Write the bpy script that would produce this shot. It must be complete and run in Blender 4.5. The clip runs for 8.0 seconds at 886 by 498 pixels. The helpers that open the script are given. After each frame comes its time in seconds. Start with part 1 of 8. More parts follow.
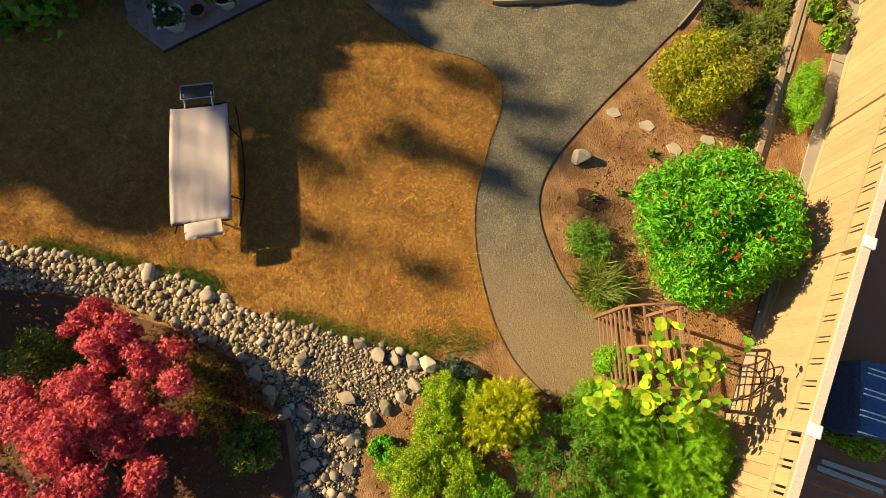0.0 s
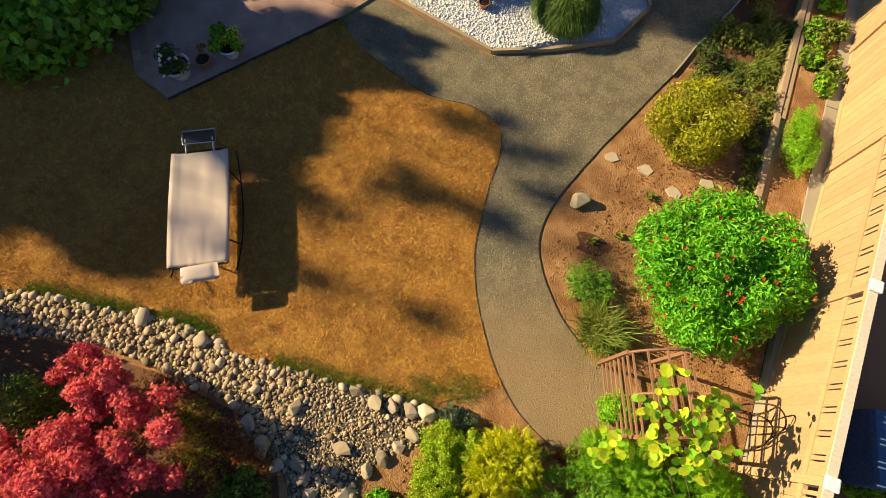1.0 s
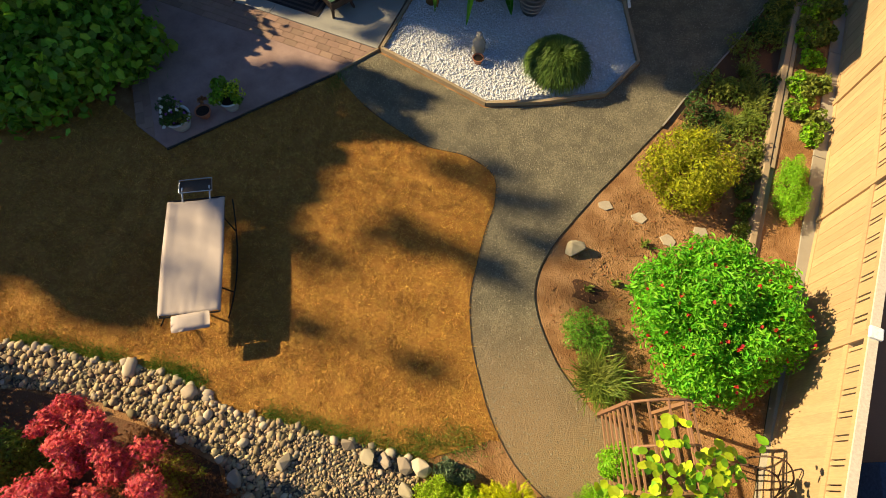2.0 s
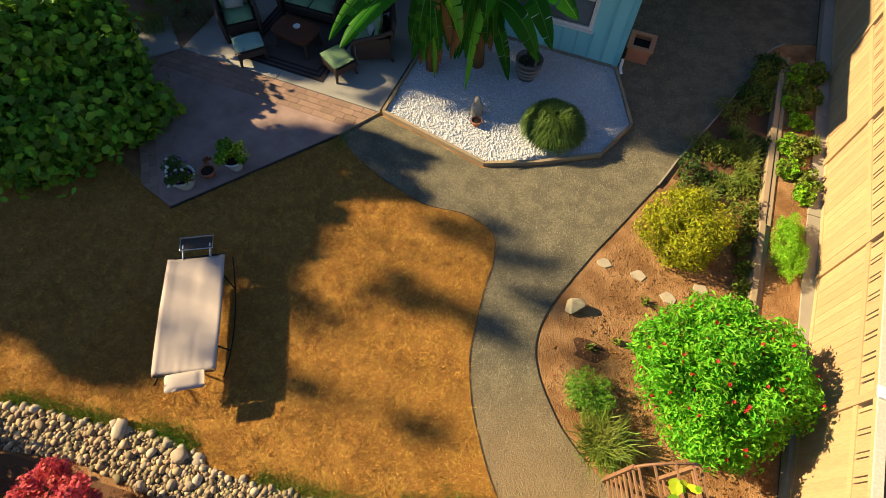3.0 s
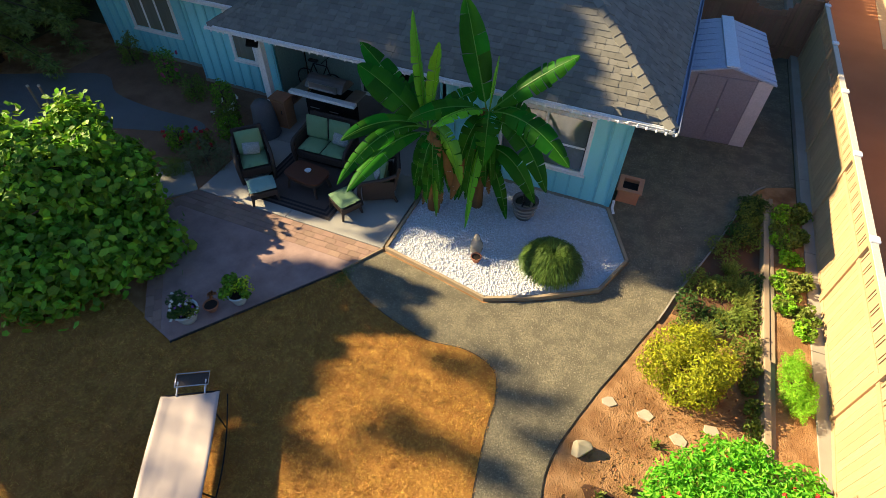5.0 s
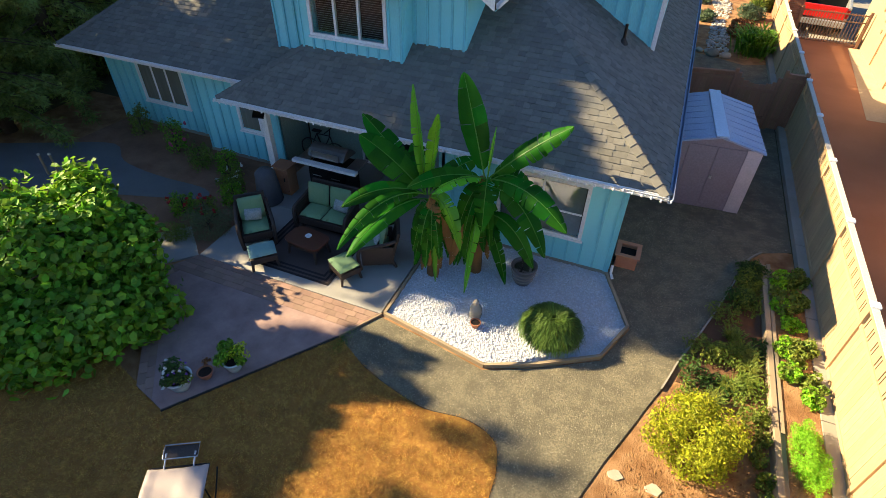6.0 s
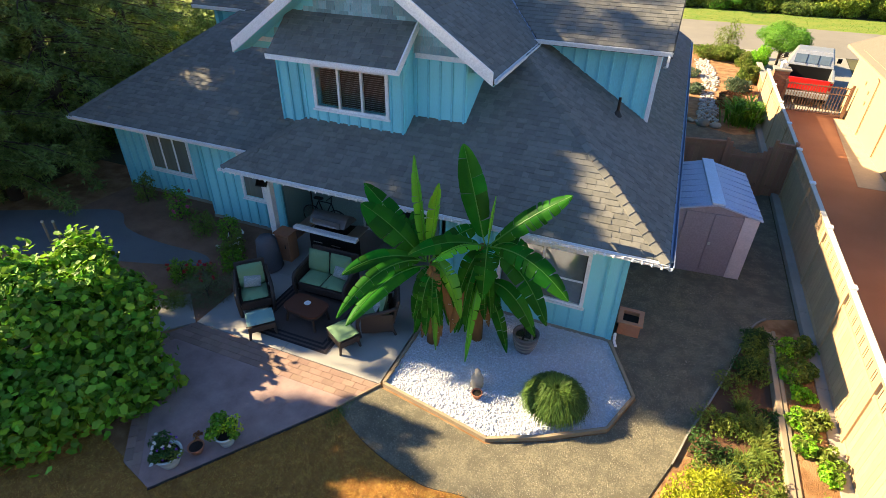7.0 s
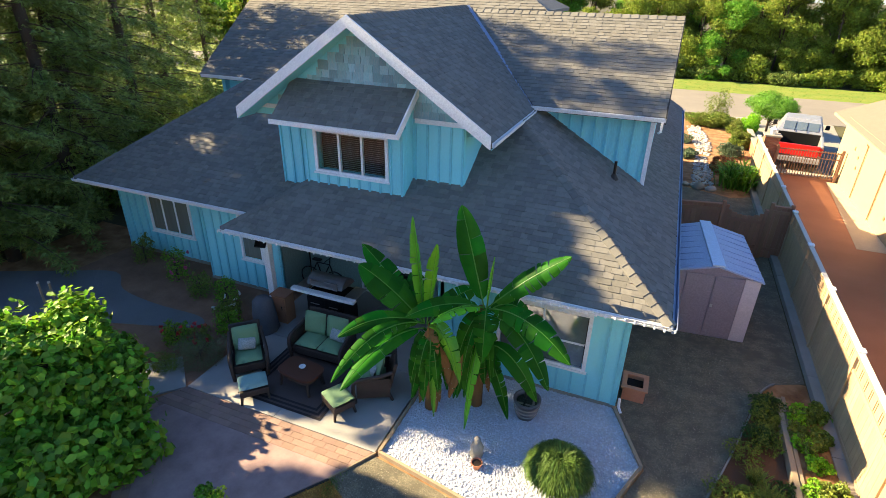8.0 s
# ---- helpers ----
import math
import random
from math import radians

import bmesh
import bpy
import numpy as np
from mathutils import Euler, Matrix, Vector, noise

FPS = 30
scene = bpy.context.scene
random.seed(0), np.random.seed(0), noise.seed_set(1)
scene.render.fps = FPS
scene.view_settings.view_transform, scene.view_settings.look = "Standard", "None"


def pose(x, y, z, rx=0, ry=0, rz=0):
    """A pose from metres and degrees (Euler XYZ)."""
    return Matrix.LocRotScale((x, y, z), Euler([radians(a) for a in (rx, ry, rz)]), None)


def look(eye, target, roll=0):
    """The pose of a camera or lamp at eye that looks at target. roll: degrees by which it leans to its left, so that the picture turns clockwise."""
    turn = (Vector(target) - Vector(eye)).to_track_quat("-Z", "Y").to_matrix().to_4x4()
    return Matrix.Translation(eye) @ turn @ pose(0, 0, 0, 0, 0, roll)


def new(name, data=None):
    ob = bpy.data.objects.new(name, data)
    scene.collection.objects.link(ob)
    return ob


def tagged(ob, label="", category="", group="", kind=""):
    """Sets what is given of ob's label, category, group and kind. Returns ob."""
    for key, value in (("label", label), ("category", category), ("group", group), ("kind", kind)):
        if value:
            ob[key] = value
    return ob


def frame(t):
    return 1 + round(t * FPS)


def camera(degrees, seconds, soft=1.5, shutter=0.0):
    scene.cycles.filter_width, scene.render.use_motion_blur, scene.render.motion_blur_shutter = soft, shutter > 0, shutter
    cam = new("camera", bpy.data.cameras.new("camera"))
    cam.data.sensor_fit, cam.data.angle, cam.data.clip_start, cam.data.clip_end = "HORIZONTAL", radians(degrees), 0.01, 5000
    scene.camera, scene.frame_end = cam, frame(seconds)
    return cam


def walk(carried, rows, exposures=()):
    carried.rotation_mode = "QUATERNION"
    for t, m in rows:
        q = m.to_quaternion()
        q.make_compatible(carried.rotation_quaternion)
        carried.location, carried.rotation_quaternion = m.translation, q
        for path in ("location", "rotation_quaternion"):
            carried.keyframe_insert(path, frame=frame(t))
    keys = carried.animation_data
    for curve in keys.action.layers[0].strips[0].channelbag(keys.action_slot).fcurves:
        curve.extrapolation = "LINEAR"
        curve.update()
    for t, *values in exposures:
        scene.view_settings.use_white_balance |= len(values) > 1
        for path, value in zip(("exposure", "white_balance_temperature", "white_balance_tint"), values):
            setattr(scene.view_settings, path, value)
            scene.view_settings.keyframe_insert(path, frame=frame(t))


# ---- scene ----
cam = camera(79.2, 8.0, 0.6)
PATH = [
    (0, (0.417, 0.333, 7.755), (0.267, 0.766, 5.808), 3.3),
    (0.5, (0.407, 0.34, 7.715), (0.226, 0.846, 5.789), 2.8),
    (1, (0.447, 0.348, 7.66), (0.23, 0.93, 5.758), 2.0),
    (1.5, (0.475, 0.347, 7.614), (0.23, 1.009, 5.743), 2.1),
    (3, (0.495, 0.343, 7.612), (0.147, 1.268, 5.873), 1.8),
    (3.5, (0.483, 0.356, 7.66), (0.093, 1.372, 5.982), 1.6),
    (4, (0.479, 0.365, 7.69), (0.05, 1.469, 6.078), 1.4),
    (4.5, (0.484, 0.387, 7.723), (0.018, 1.577, 6.185), 1.3),
    (6, (0.495, 0.422, 7.753), (-0.071, 1.847, 6.469), 1.2),
    (6.5, (0.467, 0.433, 7.782), (-0.125, 1.925, 6.589), 1.1),
    (7, (0.439, 0.492, 7.792), (-0.18, 2.046, 6.697), 1.1),
    (7.5, (0.43, 0.538, 7.769), (-0.215, 2.149, 6.774), 1.1),
    (8, (0.438, 0.573, 7.731), (-0.228, 2.233, 6.836), 1.1),
]
walk(cam, [(t, look(eye, target, roll)) for t, eye, target, roll in PATH],
     [(0.0, 1.15, 6480, 11), (1.5, 1.15, 6480, 11), (3.0, 1.34, 6420, 11), (4.5, 1.70, 6200, 12), (6.5, 2.14, 6040, 13), (8.0, 2.40, 6020, 15)])

# ---- world, sun, exposure ----
SUN_EL, SUN_AZ = 29.5, 266.0          # degrees above the horizon; compass bearing with north along +y
world = bpy.data.worlds.new("sky")
scene.world = world
world.use_nodes = True
wn = world.node_tree.nodes
sky = wn.new("ShaderNodeTexSky")
sky.sky_type, sky.sun_disc = "NISHITA", False
sky.ozone_density, sky.dust_density = 5.0, 0.3
sky.sun_elevation, sky.sun_rotation = radians(SUN_EL), radians(SUN_AZ)
world.node_tree.links.new(sky.outputs[0], wn["Background"].inputs[0])
wn["Background"].inputs[1].default_value = 0.054
sun = new("sun", bpy.data.lights.new("sun", "SUN"))
sun.data.energy, sun.data.angle, sun.data.color = 5.0, radians(0.53), (1.0, 0.775, 0.415)
sx, sy = math.sin(radians(SUN_AZ)), math.cos(radians(SUN_AZ))
sun.matrix_world = look((sx * 40, sy * 40, 40 * math.tan(radians(SUN_EL))), (0, 0, 0))


# ---- materials ----
def material(name, base, other=None, rough=0.8, size=0.1, mix=0.5, bump=0.3, fine=None, metal=0.0, spec=0.4,
             island=0.0, each=0.0, through_light=0.0, patch=None, patch_size=1.5, patch_mix=0.5, stretch=(1, 1, 1), depth=0.01, local=False):
    """A surface with grain at two scales; island and each vary it piece by piece, through_light lets leaves glow from behind."""
    m = bpy.data.materials.new(name)
    m.use_nodes = True
    nt = m.node_tree
    n, link = nt.nodes, nt.links.new
    bsdf = n["Principled BSDF"]
    bsdf.inputs["Roughness"].default_value, bsdf.inputs["Metallic"].default_value = rough, metal
    bsdf.inputs["Specular IOR Level"].default_value = spec
    if local:
        src = n.new("ShaderNodeTexCoord").outputs["Object"]
    else:
        src = n.new("ShaderNodeNewGeometry").outputs["Position"]
    mp = n.new("ShaderNodeMapping")
    mp.inputs["Scale"].default_value = stretch
    link(src, mp.inputs[0])
    other = other or tuple(c * 0.75 for c in base)

    def grain(scale, detail=5.0):
        t = n.new("ShaderNodeTexNoise")
        t.inputs["Scale"].default_value, t.inputs["Detail"].default_value, t.inputs["Roughness"].default_value = scale, detail, 0.62
        link(mp.outputs[0], t.inputs["Vector"])
        return t.outputs[0]

    def ramp(value, lo, hi):
        r = n.new("ShaderNodeMapRange")
        r.inputs[1].default_value, r.inputs[2].default_value = lo, hi
        link(value, r.inputs[0])
        return r.outputs[0]

    def blend(fac, a, b):
        x = n.new("ShaderNodeMix")
        x.data_type = "RGBA"
        for sock, v in ((x.inputs[0], fac), (x.inputs[6], a), (x.inputs[7], b)):
            if isinstance(v, tuple):
                sock.default_value = (*v, 1) if len(v) == 3 else v
            elif isinstance(v, float):
                sock.default_value = v
            else:
                link(v, sock)
        return x.outputs[2]

    coarse = grain(1.0 / size)
    col = blend(ramp(coarse, 0.5 - mix / 2, 0.5 + mix / 2), base, other)
    small = grain(8.0 / size if fine is None else 1.0 / fine, 3.0)
    col = blend(ramp(small, 0.35, 0.75), col, tuple(c * 0.72 for c in base))
    if patch:
        col = blend(ramp(grain(1.0 / patch_size, 4.0), 0.5 - 0.12 / max(patch_mix, 0.05), 0.5 + 0.12 / max(patch_mix, 0.05)), col, patch)
    if island or each:
        if island:
            rnd = n.new("ShaderNodeNewGeometry").outputs["Random Per Island"]
        else:
            rnd = n.new("ShaderNodeObjectInfo").outputs["Random"]
        hv = n.new("ShaderNodeHueSaturation")
        amount = island or each
        mr = n.new("ShaderNodeMapRange")
        mr.inputs[3].default_value, mr.inputs[4].default_value = 1 - amount, 1 + amount
        link(rnd, mr.inputs[0])
        link(mr.outputs[0], hv.inputs["Value"])
        mh = n.new("ShaderNodeMapRange")
        mh.inputs[3].default_value, mh.inputs[4].default_value = 0.5 - amount * 0.04, 0.5 + amount * 0.04
        wn2 = n.new("ShaderNodeTexWhiteNoise")
        wn2.noise_dimensions = "1D"
        link(rnd, wn2.inputs["W"])
        link(wn2.outputs[0], mh.inputs[0])
        link(mh.outputs[0], hv.inputs["Hue"])
        link(col, hv.inputs["Color"])
        col = hv.outputs[0]
    link(col, bsdf.inputs["Base Color"])
    if bump:
        b = n.new("ShaderNodeBump")
        b.inputs["Strength"].default_value, b.inputs["Distance"].default_value = bump, depth
        add = n.new("ShaderNodeMath")
        add.operation = "ADD"
        link(coarse, add.inputs[0])
        link(small, add.inputs[1])
        link(add.outputs[0], b.inputs["Height"])
        link(b.outputs[0], bsdf.inputs["Normal"])
    if through_light:
        tr = n.new("ShaderNodeBsdfTranslucent")
        link(col, tr.inputs[0])
        ms = n.new("ShaderNodeMixShader")
        ms.inputs[0].default_value = through_light
        link(bsdf.outputs[0], ms.inputs[1])
        link(tr.outputs[0], ms.inputs[2])
        link(ms.outputs[0], n["Material Output"].inputs[0])
    return m


def clear_glass(name, tint=(0.9, 0.95, 0.95), rough=0.02):
    m = bpy.data.materials.new(name)
    m.use_nodes = True
    b = m.node_tree.nodes["Principled BSDF"]
    b.inputs["Base Color"].default_value = (*tint, 1)
    b.inputs["Roughness"].default_value, b.inputs["Transmission Weight"].default_value = rough, 1.0
    b.inputs["IOR"].default_value = 1.22
    return m


EARTH = material("earth", (0.295, 0.147, 0.056), (0.12, 0.055, 0.02), 0.95, 0.10, 0.42, 1.0, 0.022, patch=(0.36, 0.20, 0.09), patch_size=0.4, patch_mix=1.2, depth=0.03)
DAMP = material("damp soil", (0.11, 0.05, 0.024), (0.06, 0.03, 0.015), 0.95, 0.06, 0.6, 0.9, 0.012, depth=0.02)
MULCH = material("bark mulch", (0.12, 0.06, 0.03), (0.055, 0.03, 0.017), 0.95, 0.05, 0.6, 0.9, 0.01, patch=(0.18, 0.085, 0.04), depth=0.02)
LOAM = material("red brown bed soil", (0.22, 0.11, 0.062), (0.12, 0.062, 0.038), 0.95, 0.06, 0.6, 0.9, 0.01, patch=(0.29, 0.16, 0.095), patch_size=0.6, depth=0.02)
DRYGRASS = material("dry grass mat", (0.59, 0.322, 0.058), (0.235, 0.109, 0.019), 0.95, 0.05, 0.3, 1.0, 0.012, patch=(0.36, 0.165, 0.03), patch_size=0.2, patch_mix=1.0, depth=0.04)
STRAW = material("dry grass blades", (0.79, 0.466, 0.092), (0.51, 0.275, 0.047), 0.8, 0.3, 0.6, 0.0, island=0.5, patch=(0.34, 0.17, 0.045), patch_size=0.14, patch_mix=0.8)
LUSH = material("green grass blades", (0.13, 0.25, 0.02), (0.075, 0.16, 0.015), 0.7, 0.1, 0.6, 0.0, island=0.4, through_light=0.25)
GRAVEL = material("grey green gravel", (0.27, 0.237, 0.155), (0.07, 0.062, 0.044), 0.95, 0.028, 0.22, 1.0, 0.014, patch=(0.13, 0.116, 0.078), patch_size=0.35, patch_mix=1.5, depth=0.014)
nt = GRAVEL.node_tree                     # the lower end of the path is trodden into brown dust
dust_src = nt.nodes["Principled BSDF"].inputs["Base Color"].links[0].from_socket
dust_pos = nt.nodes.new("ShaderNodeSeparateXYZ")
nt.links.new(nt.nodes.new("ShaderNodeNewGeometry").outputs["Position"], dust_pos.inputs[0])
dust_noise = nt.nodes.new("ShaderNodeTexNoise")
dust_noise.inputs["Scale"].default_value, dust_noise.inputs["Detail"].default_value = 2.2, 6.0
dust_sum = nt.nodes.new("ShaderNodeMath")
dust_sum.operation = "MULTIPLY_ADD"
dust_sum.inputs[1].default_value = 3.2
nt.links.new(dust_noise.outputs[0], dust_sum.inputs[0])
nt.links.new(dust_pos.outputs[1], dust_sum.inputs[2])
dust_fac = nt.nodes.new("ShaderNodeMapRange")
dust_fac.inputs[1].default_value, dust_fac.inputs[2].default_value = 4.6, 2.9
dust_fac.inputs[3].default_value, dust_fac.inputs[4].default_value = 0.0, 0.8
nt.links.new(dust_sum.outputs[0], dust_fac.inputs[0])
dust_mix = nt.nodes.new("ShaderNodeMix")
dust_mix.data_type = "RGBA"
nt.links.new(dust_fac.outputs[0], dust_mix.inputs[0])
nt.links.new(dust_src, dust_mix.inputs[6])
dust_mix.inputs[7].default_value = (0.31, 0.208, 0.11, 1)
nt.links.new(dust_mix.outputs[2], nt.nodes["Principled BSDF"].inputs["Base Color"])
GRIT = material("gravel chips", (0.31, 0.28, 0.20), (0.17, 0.155, 0.11), 0.9, 0.05, 0.6, 0.2, island=0.5)
PEBBLE = material("white marble pebbles", (0.69, 0.715, 0.765), (0.57, 0.60, 0.66), 0.6, 0.05, 0.6, 0.2, island=0.18)
PEBBLE_BASE = material("pebble bed", (0.74, 0.74, 0.75), (0.45, 0.45, 0.47), 0.9, 0.025, 0.5, 1.0, 0.01, depth=0.015)
CONCRETE = material("patio concrete", (0.31, 0.30, 0.275), (0.25, 0.24, 0.22), 0.85, 0.4, 0.7, 0.25, 0.01, patch=(0.33, 0.32, 0.295), patch_size=1.2, depth=0.004)
OLDCONCRETE = material("weathered concrete", (0.40, 0.37, 0.32), (0.28, 0.26, 0.22), 0.9, 0.2, 0.7, 0.4, 0.01, patch=(0.22, 0.2, 0.16), depth=0.005)
STAMPED = material("stamped purple-brown concrete", (0.27, 0.175, 0.155), (0.18, 0.12, 0.112), 0.8, 0.35, 0.7, 0.5, 0.02, patch=(0.34, 0.235, 0.205), patch_size=0.45, patch_mix=0.6, depth=0.006)
PAVER = material("clay pavers", (0.31, 0.20, 0.15), (0.23, 0.147, 0.116), 0.85, 0.12, 0.6, 0.4, 0.01, each=0.16, depth=0.004)
JOINT = material("sand joints", (0.21, 0.155, 0.135), None, 0.95, 0.05, 0.5, 0.4)
EDGING = material("dark plastic edging", (0.03, 0.028, 0.025), None, 0.6, 0.1, 0.5, 0.1)
STONE = material("river stone", (0.37, 0.295, 0.185), (0.18, 0.145, 0.10), 0.8, 0.09, 0.7, 0.35, 0.012, each=0.38, patch=(0.42, 0.36, 0.28), patch_size=0.3, depth=0.006)
STONES = material("river cobbles", (0.42, 0.315, 0.18), (0.15, 0.12, 0.08), 0.8, 0.09, 0.7, 0.3, 0.012, island=0.55, depth=0.005)
SLATE = material("blue grey slate chips", (0.16, 0.165, 0.165), (0.09, 0.095, 0.095), 0.9, 0.05, 0.6, 0.9, 0.01, patch=(0.15, 0.155, 0.16), patch_size=0.8, depth=0.012)
SILT = material("creek silt", (0.10, 0.09, 0.075), (0.06, 0.055, 0.045), 0.95, 0.1, 0.6, 0.8, 0.01)
SIDING = material("teal painted siding", (0.25, 0.70, 0.77), (0.21, 0.63, 0.71), 0.55, 0.6, 0.7, 0.12, 0.02, patch=(0.29, 0.72, 0.76), patch_size=2.0, stretch=(1, 1, 0.25), depth=0.003)
BATTEN = material("teal painted battens", (0.22, 0.64, 0.72), (0.19, 0.58, 0.67), 0.55, 0.5, 0.6, 0.1, 0.02, stretch=(1, 1, 0.2), each=0.05, depth=0.003)
SHAKE = material("weathered teal shakes", (0.27, 0.50, 0.54), (0.40, 0.45, 0.45), 0.8, 0.10, 0.4, 0.4, 0.02, island=0.38, stretch=(2.5, 1, 0.4), depth=0.005)
WHITE = material("white trim paint", (0.86, 0.87, 0.87), (0.79, 0.80, 0.80), 0.5, 0.4, 0.6, 0.06, 0.03, depth=0.002)
SHINGLE = material("asphalt shingles", (0.20, 0.186, 0.155), (0.10, 0.096, 0.083), 0.95, 0.08, 0.5, 0.5, 0.006, each=0.17, patch=(0.155, 0.152, 0.135), patch_size=1.4, depth=0.004)
SHINGLES = material("asphalt shingle courses", (0.20, 0.186, 0.155), (0.10, 0.096, 0.083), 0.95, 0.08, 0.5, 0.5, 0.006, island=0.17, patch=(0.155, 0.152, 0.135), patch_size=1.4, depth=0.004)
FELT = material("roof felt", (0.05, 0.047, 0.042), None, 0.95, 0.1, 0.5, 0.3)
FLASH = material("blue grey flashing", (0.30, 0.36, 0.48), (0.24, 0.29, 0.40), 0.45, 0.2, 0.6, 0.1, metal=0.5)
FENCE = material("tan fence boards", (0.49, 0.333, 0.185), (0.405, 0.27, 0.148), 0.7, 0.25, 0.7, 0.25, 0.02, each=0.08, stretch=(1, 1, 0.15), depth=0.003)
CEDAR = material("stained cedar", (0.42, 0.20, 0.105), (0.30, 0.14, 0.07), 0.75, 0.15, 0.7, 0.35, 0.015, each=0.15, stretch=(1, 1, 0.2), depth=0.004)
TIMBER = material("grey weathered timber", (0.36, 0.28, 0.18), (0.24, 0.18, 0.12), 0.9, 0.12, 0.7, 0.5, 0.01, each=0.15, stretch=(1, 0.15, 1), depth=0.005)
PLANTER = material("orange stained planter wood", (0.58, 0.27, 0.15), (0.46, 0.20, 0.11), 0.7, 0.12, 0.6, 0.3, each=0.1, depth=0.004)
PERGOLA = material("brown painted pergola wood", (0.30, 0.16, 0.09), (0.22, 0.11, 0.06), 0.75, 0.15, 0.6, 0.3, each=0.12, depth=0.004)
DARKMETAL = material("black metal", (0.02, 0.02, 0.02), None, 0.4, 0.1, 0.5, 0.05, metal=0.6)
STEEL = material("brushed steel", (0.55, 0.55, 0.55), (0.45, 0.45, 0.45), 0.3, 0.05, 0.5, 0.05, metal=0.9, stretch=(0.2, 1, 1))
WICKER = material("dark brown wicker", (0.065, 0.045, 0.034), (0.03, 0.021, 0.017), 0.6, 0.02, 0.4, 0.8, 0.008, depth=0.006)
CUSHION = material("sage green cushion fabric", (0.20, 0.33, 0.17), (0.16, 0.27, 0.14), 0.9, 0.15, 0.6, 0.25, 0.006, depth=0.003)
CUSHION_AQUA = material("pale aqua cushion fabric", (0.24, 0.40, 0.36), (0.20, 0.34, 0.31), 0.9, 0.15, 0.6, 0.25, 0.006, depth=0.003)
PILLOW = material("speckled grey pillow", (0.42, 0.44, 0.42), (0.18, 0.22, 0.2), 0.9, 0.02, 0.2, 0.2, 0.006)
RUGDARK = material("rug dark stripe", (0.03, 0.024, 0.024), None, 0.95, 0.02, 0.5, 0.3)
RUGMID = material("rug brown weave", (0.10, 0.075, 0.065), (0.07, 0.05, 0.045), 0.95, 0.03, 0.5, 0.4)
WOODTOP = material("dark stained table top", (0.12, 0.042, 0.022), (0.07, 0.026, 0.015), 0.35, 0.1, 0.6, 0.1, stretch=(0.3, 2, 1))
TERRA = material("terracotta", (0.42, 0.17, 0.09), (0.33, 0.13, 0.07), 0.85, 0.08, 0.6, 0.2)
GLAZE = material("pale glazed pot", (0.64, 0.70, 0.70), (0.54, 0.60, 0.60), 0.25, 0.1, 0.6, 0.05)
DARKPOT = material("dark glazed pot", (0.09, 0.085, 0.085), (0.16, 0.155, 0.15), 0.3, 0.05, 0.5, 0.1)
SOIL = material("potting soil", (0.03, 0.02, 0.014), None, 0.95, 0.03, 0.6, 0.8)
CLOTH = material("cream lounger fabric", (0.44, 0.375, 0.35), (0.38, 0.325, 0.305), 0.85, 0.3, 0.6, 0.2, 0.006, depth=0.003)
SHEDWALL = material("taupe plastic shed wall", (0.30, 0.245, 0.28), (0.26, 0.21, 0.245), 0.6, 0.3, 0.6, 0.1)
SHEDLIGHT = material("pale plastic shed panel", (0.68, 0.58, 0.60), None, 0.6, 0.3, 0.6, 0.1)
SHEDROOF = material("grey plastic shed roof", (0.38, 0.42, 0.58), (0.32, 0.36, 0.51), 0.33, 0.3, 0.6, 0.1)
SHEDCAP = material("pale blue plastic ridge", (0.66, 0.71, 0.84), None, 0.35, 0.3, 0.6, 0.1)
DRIVE = material("red brown stained concrete", (0.40, 0.155, 0.065), (0.33, 0.125, 0.052), 0.8, 0.5, 0.7, 0.2, 0.015, patch=(0.45, 0.19, 0.085), patch_size=2.0, depth=0.004)
CREAM = material("cream stucco", (0.44, 0.335, 0.18), (0.40, 0.305, 0.165), 0.85, 0.3, 0.6, 0.3, 0.02)
NROOF = material("tan asphalt roof", (0.24, 0.18, 0.13), (0.18, 0.135, 0.10), 0.95, 0.2, 0.6, 0.5, 0.02, island=0.15)
ASPHALT = material("sun bleached asphalt", (0.195, 0.178, 0.15), (0.165, 0.15, 0.128), 0.9, 0.5, 0.6, 0.3, 0.02, patch=(0.22, 0.20, 0.168), patch_size=3.0)
VERGE = material("verge grass", (0.13, 0.23, 0.02), (0.07, 0.14, 0.014), 0.9, 0.3, 0.6, 0.8, 0.03, patch=(0.21, 0.22, 0.035), patch_size=1.2)
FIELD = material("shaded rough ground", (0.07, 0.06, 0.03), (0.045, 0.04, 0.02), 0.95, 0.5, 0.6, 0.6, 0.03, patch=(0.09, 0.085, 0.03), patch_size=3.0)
BRICK = material("red brick", (0.36, 0.16, 0.09), (0.28, 0.12, 0.07), 0.85, 0.06, 0.6, 0.3, island=0.2)
BARK = material("bark", (0.11, 0.075, 0.05), (0.06, 0.04, 0.028), 0.95, 0.08, 0.6, 0.9, 0.015, stretch=(1, 1, 0.25), depth=0.02)
GLASS = clear_glass("window glass", (0.8, 0.87, 0.87))
PALERAIL = material("pale fence capping", (0.66, 0.58, 0.47), (0.57, 0.50, 0.40), 0.7, 0.3, 0.6, 0.2, 0.03)
PANE = material("dark reflective pane", (0.012, 0.016, 0.018), None, 0.04, 1.0, 0.5, 0.0, spec=0.9)
CURTAIN = material("curtained pane", (0.24, 0.26, 0.22), (0.13, 0.13, 0.10), 0.06, 0.4, 0.5, 0.0, spec=0.9, stretch=(4, 1, 0.2))
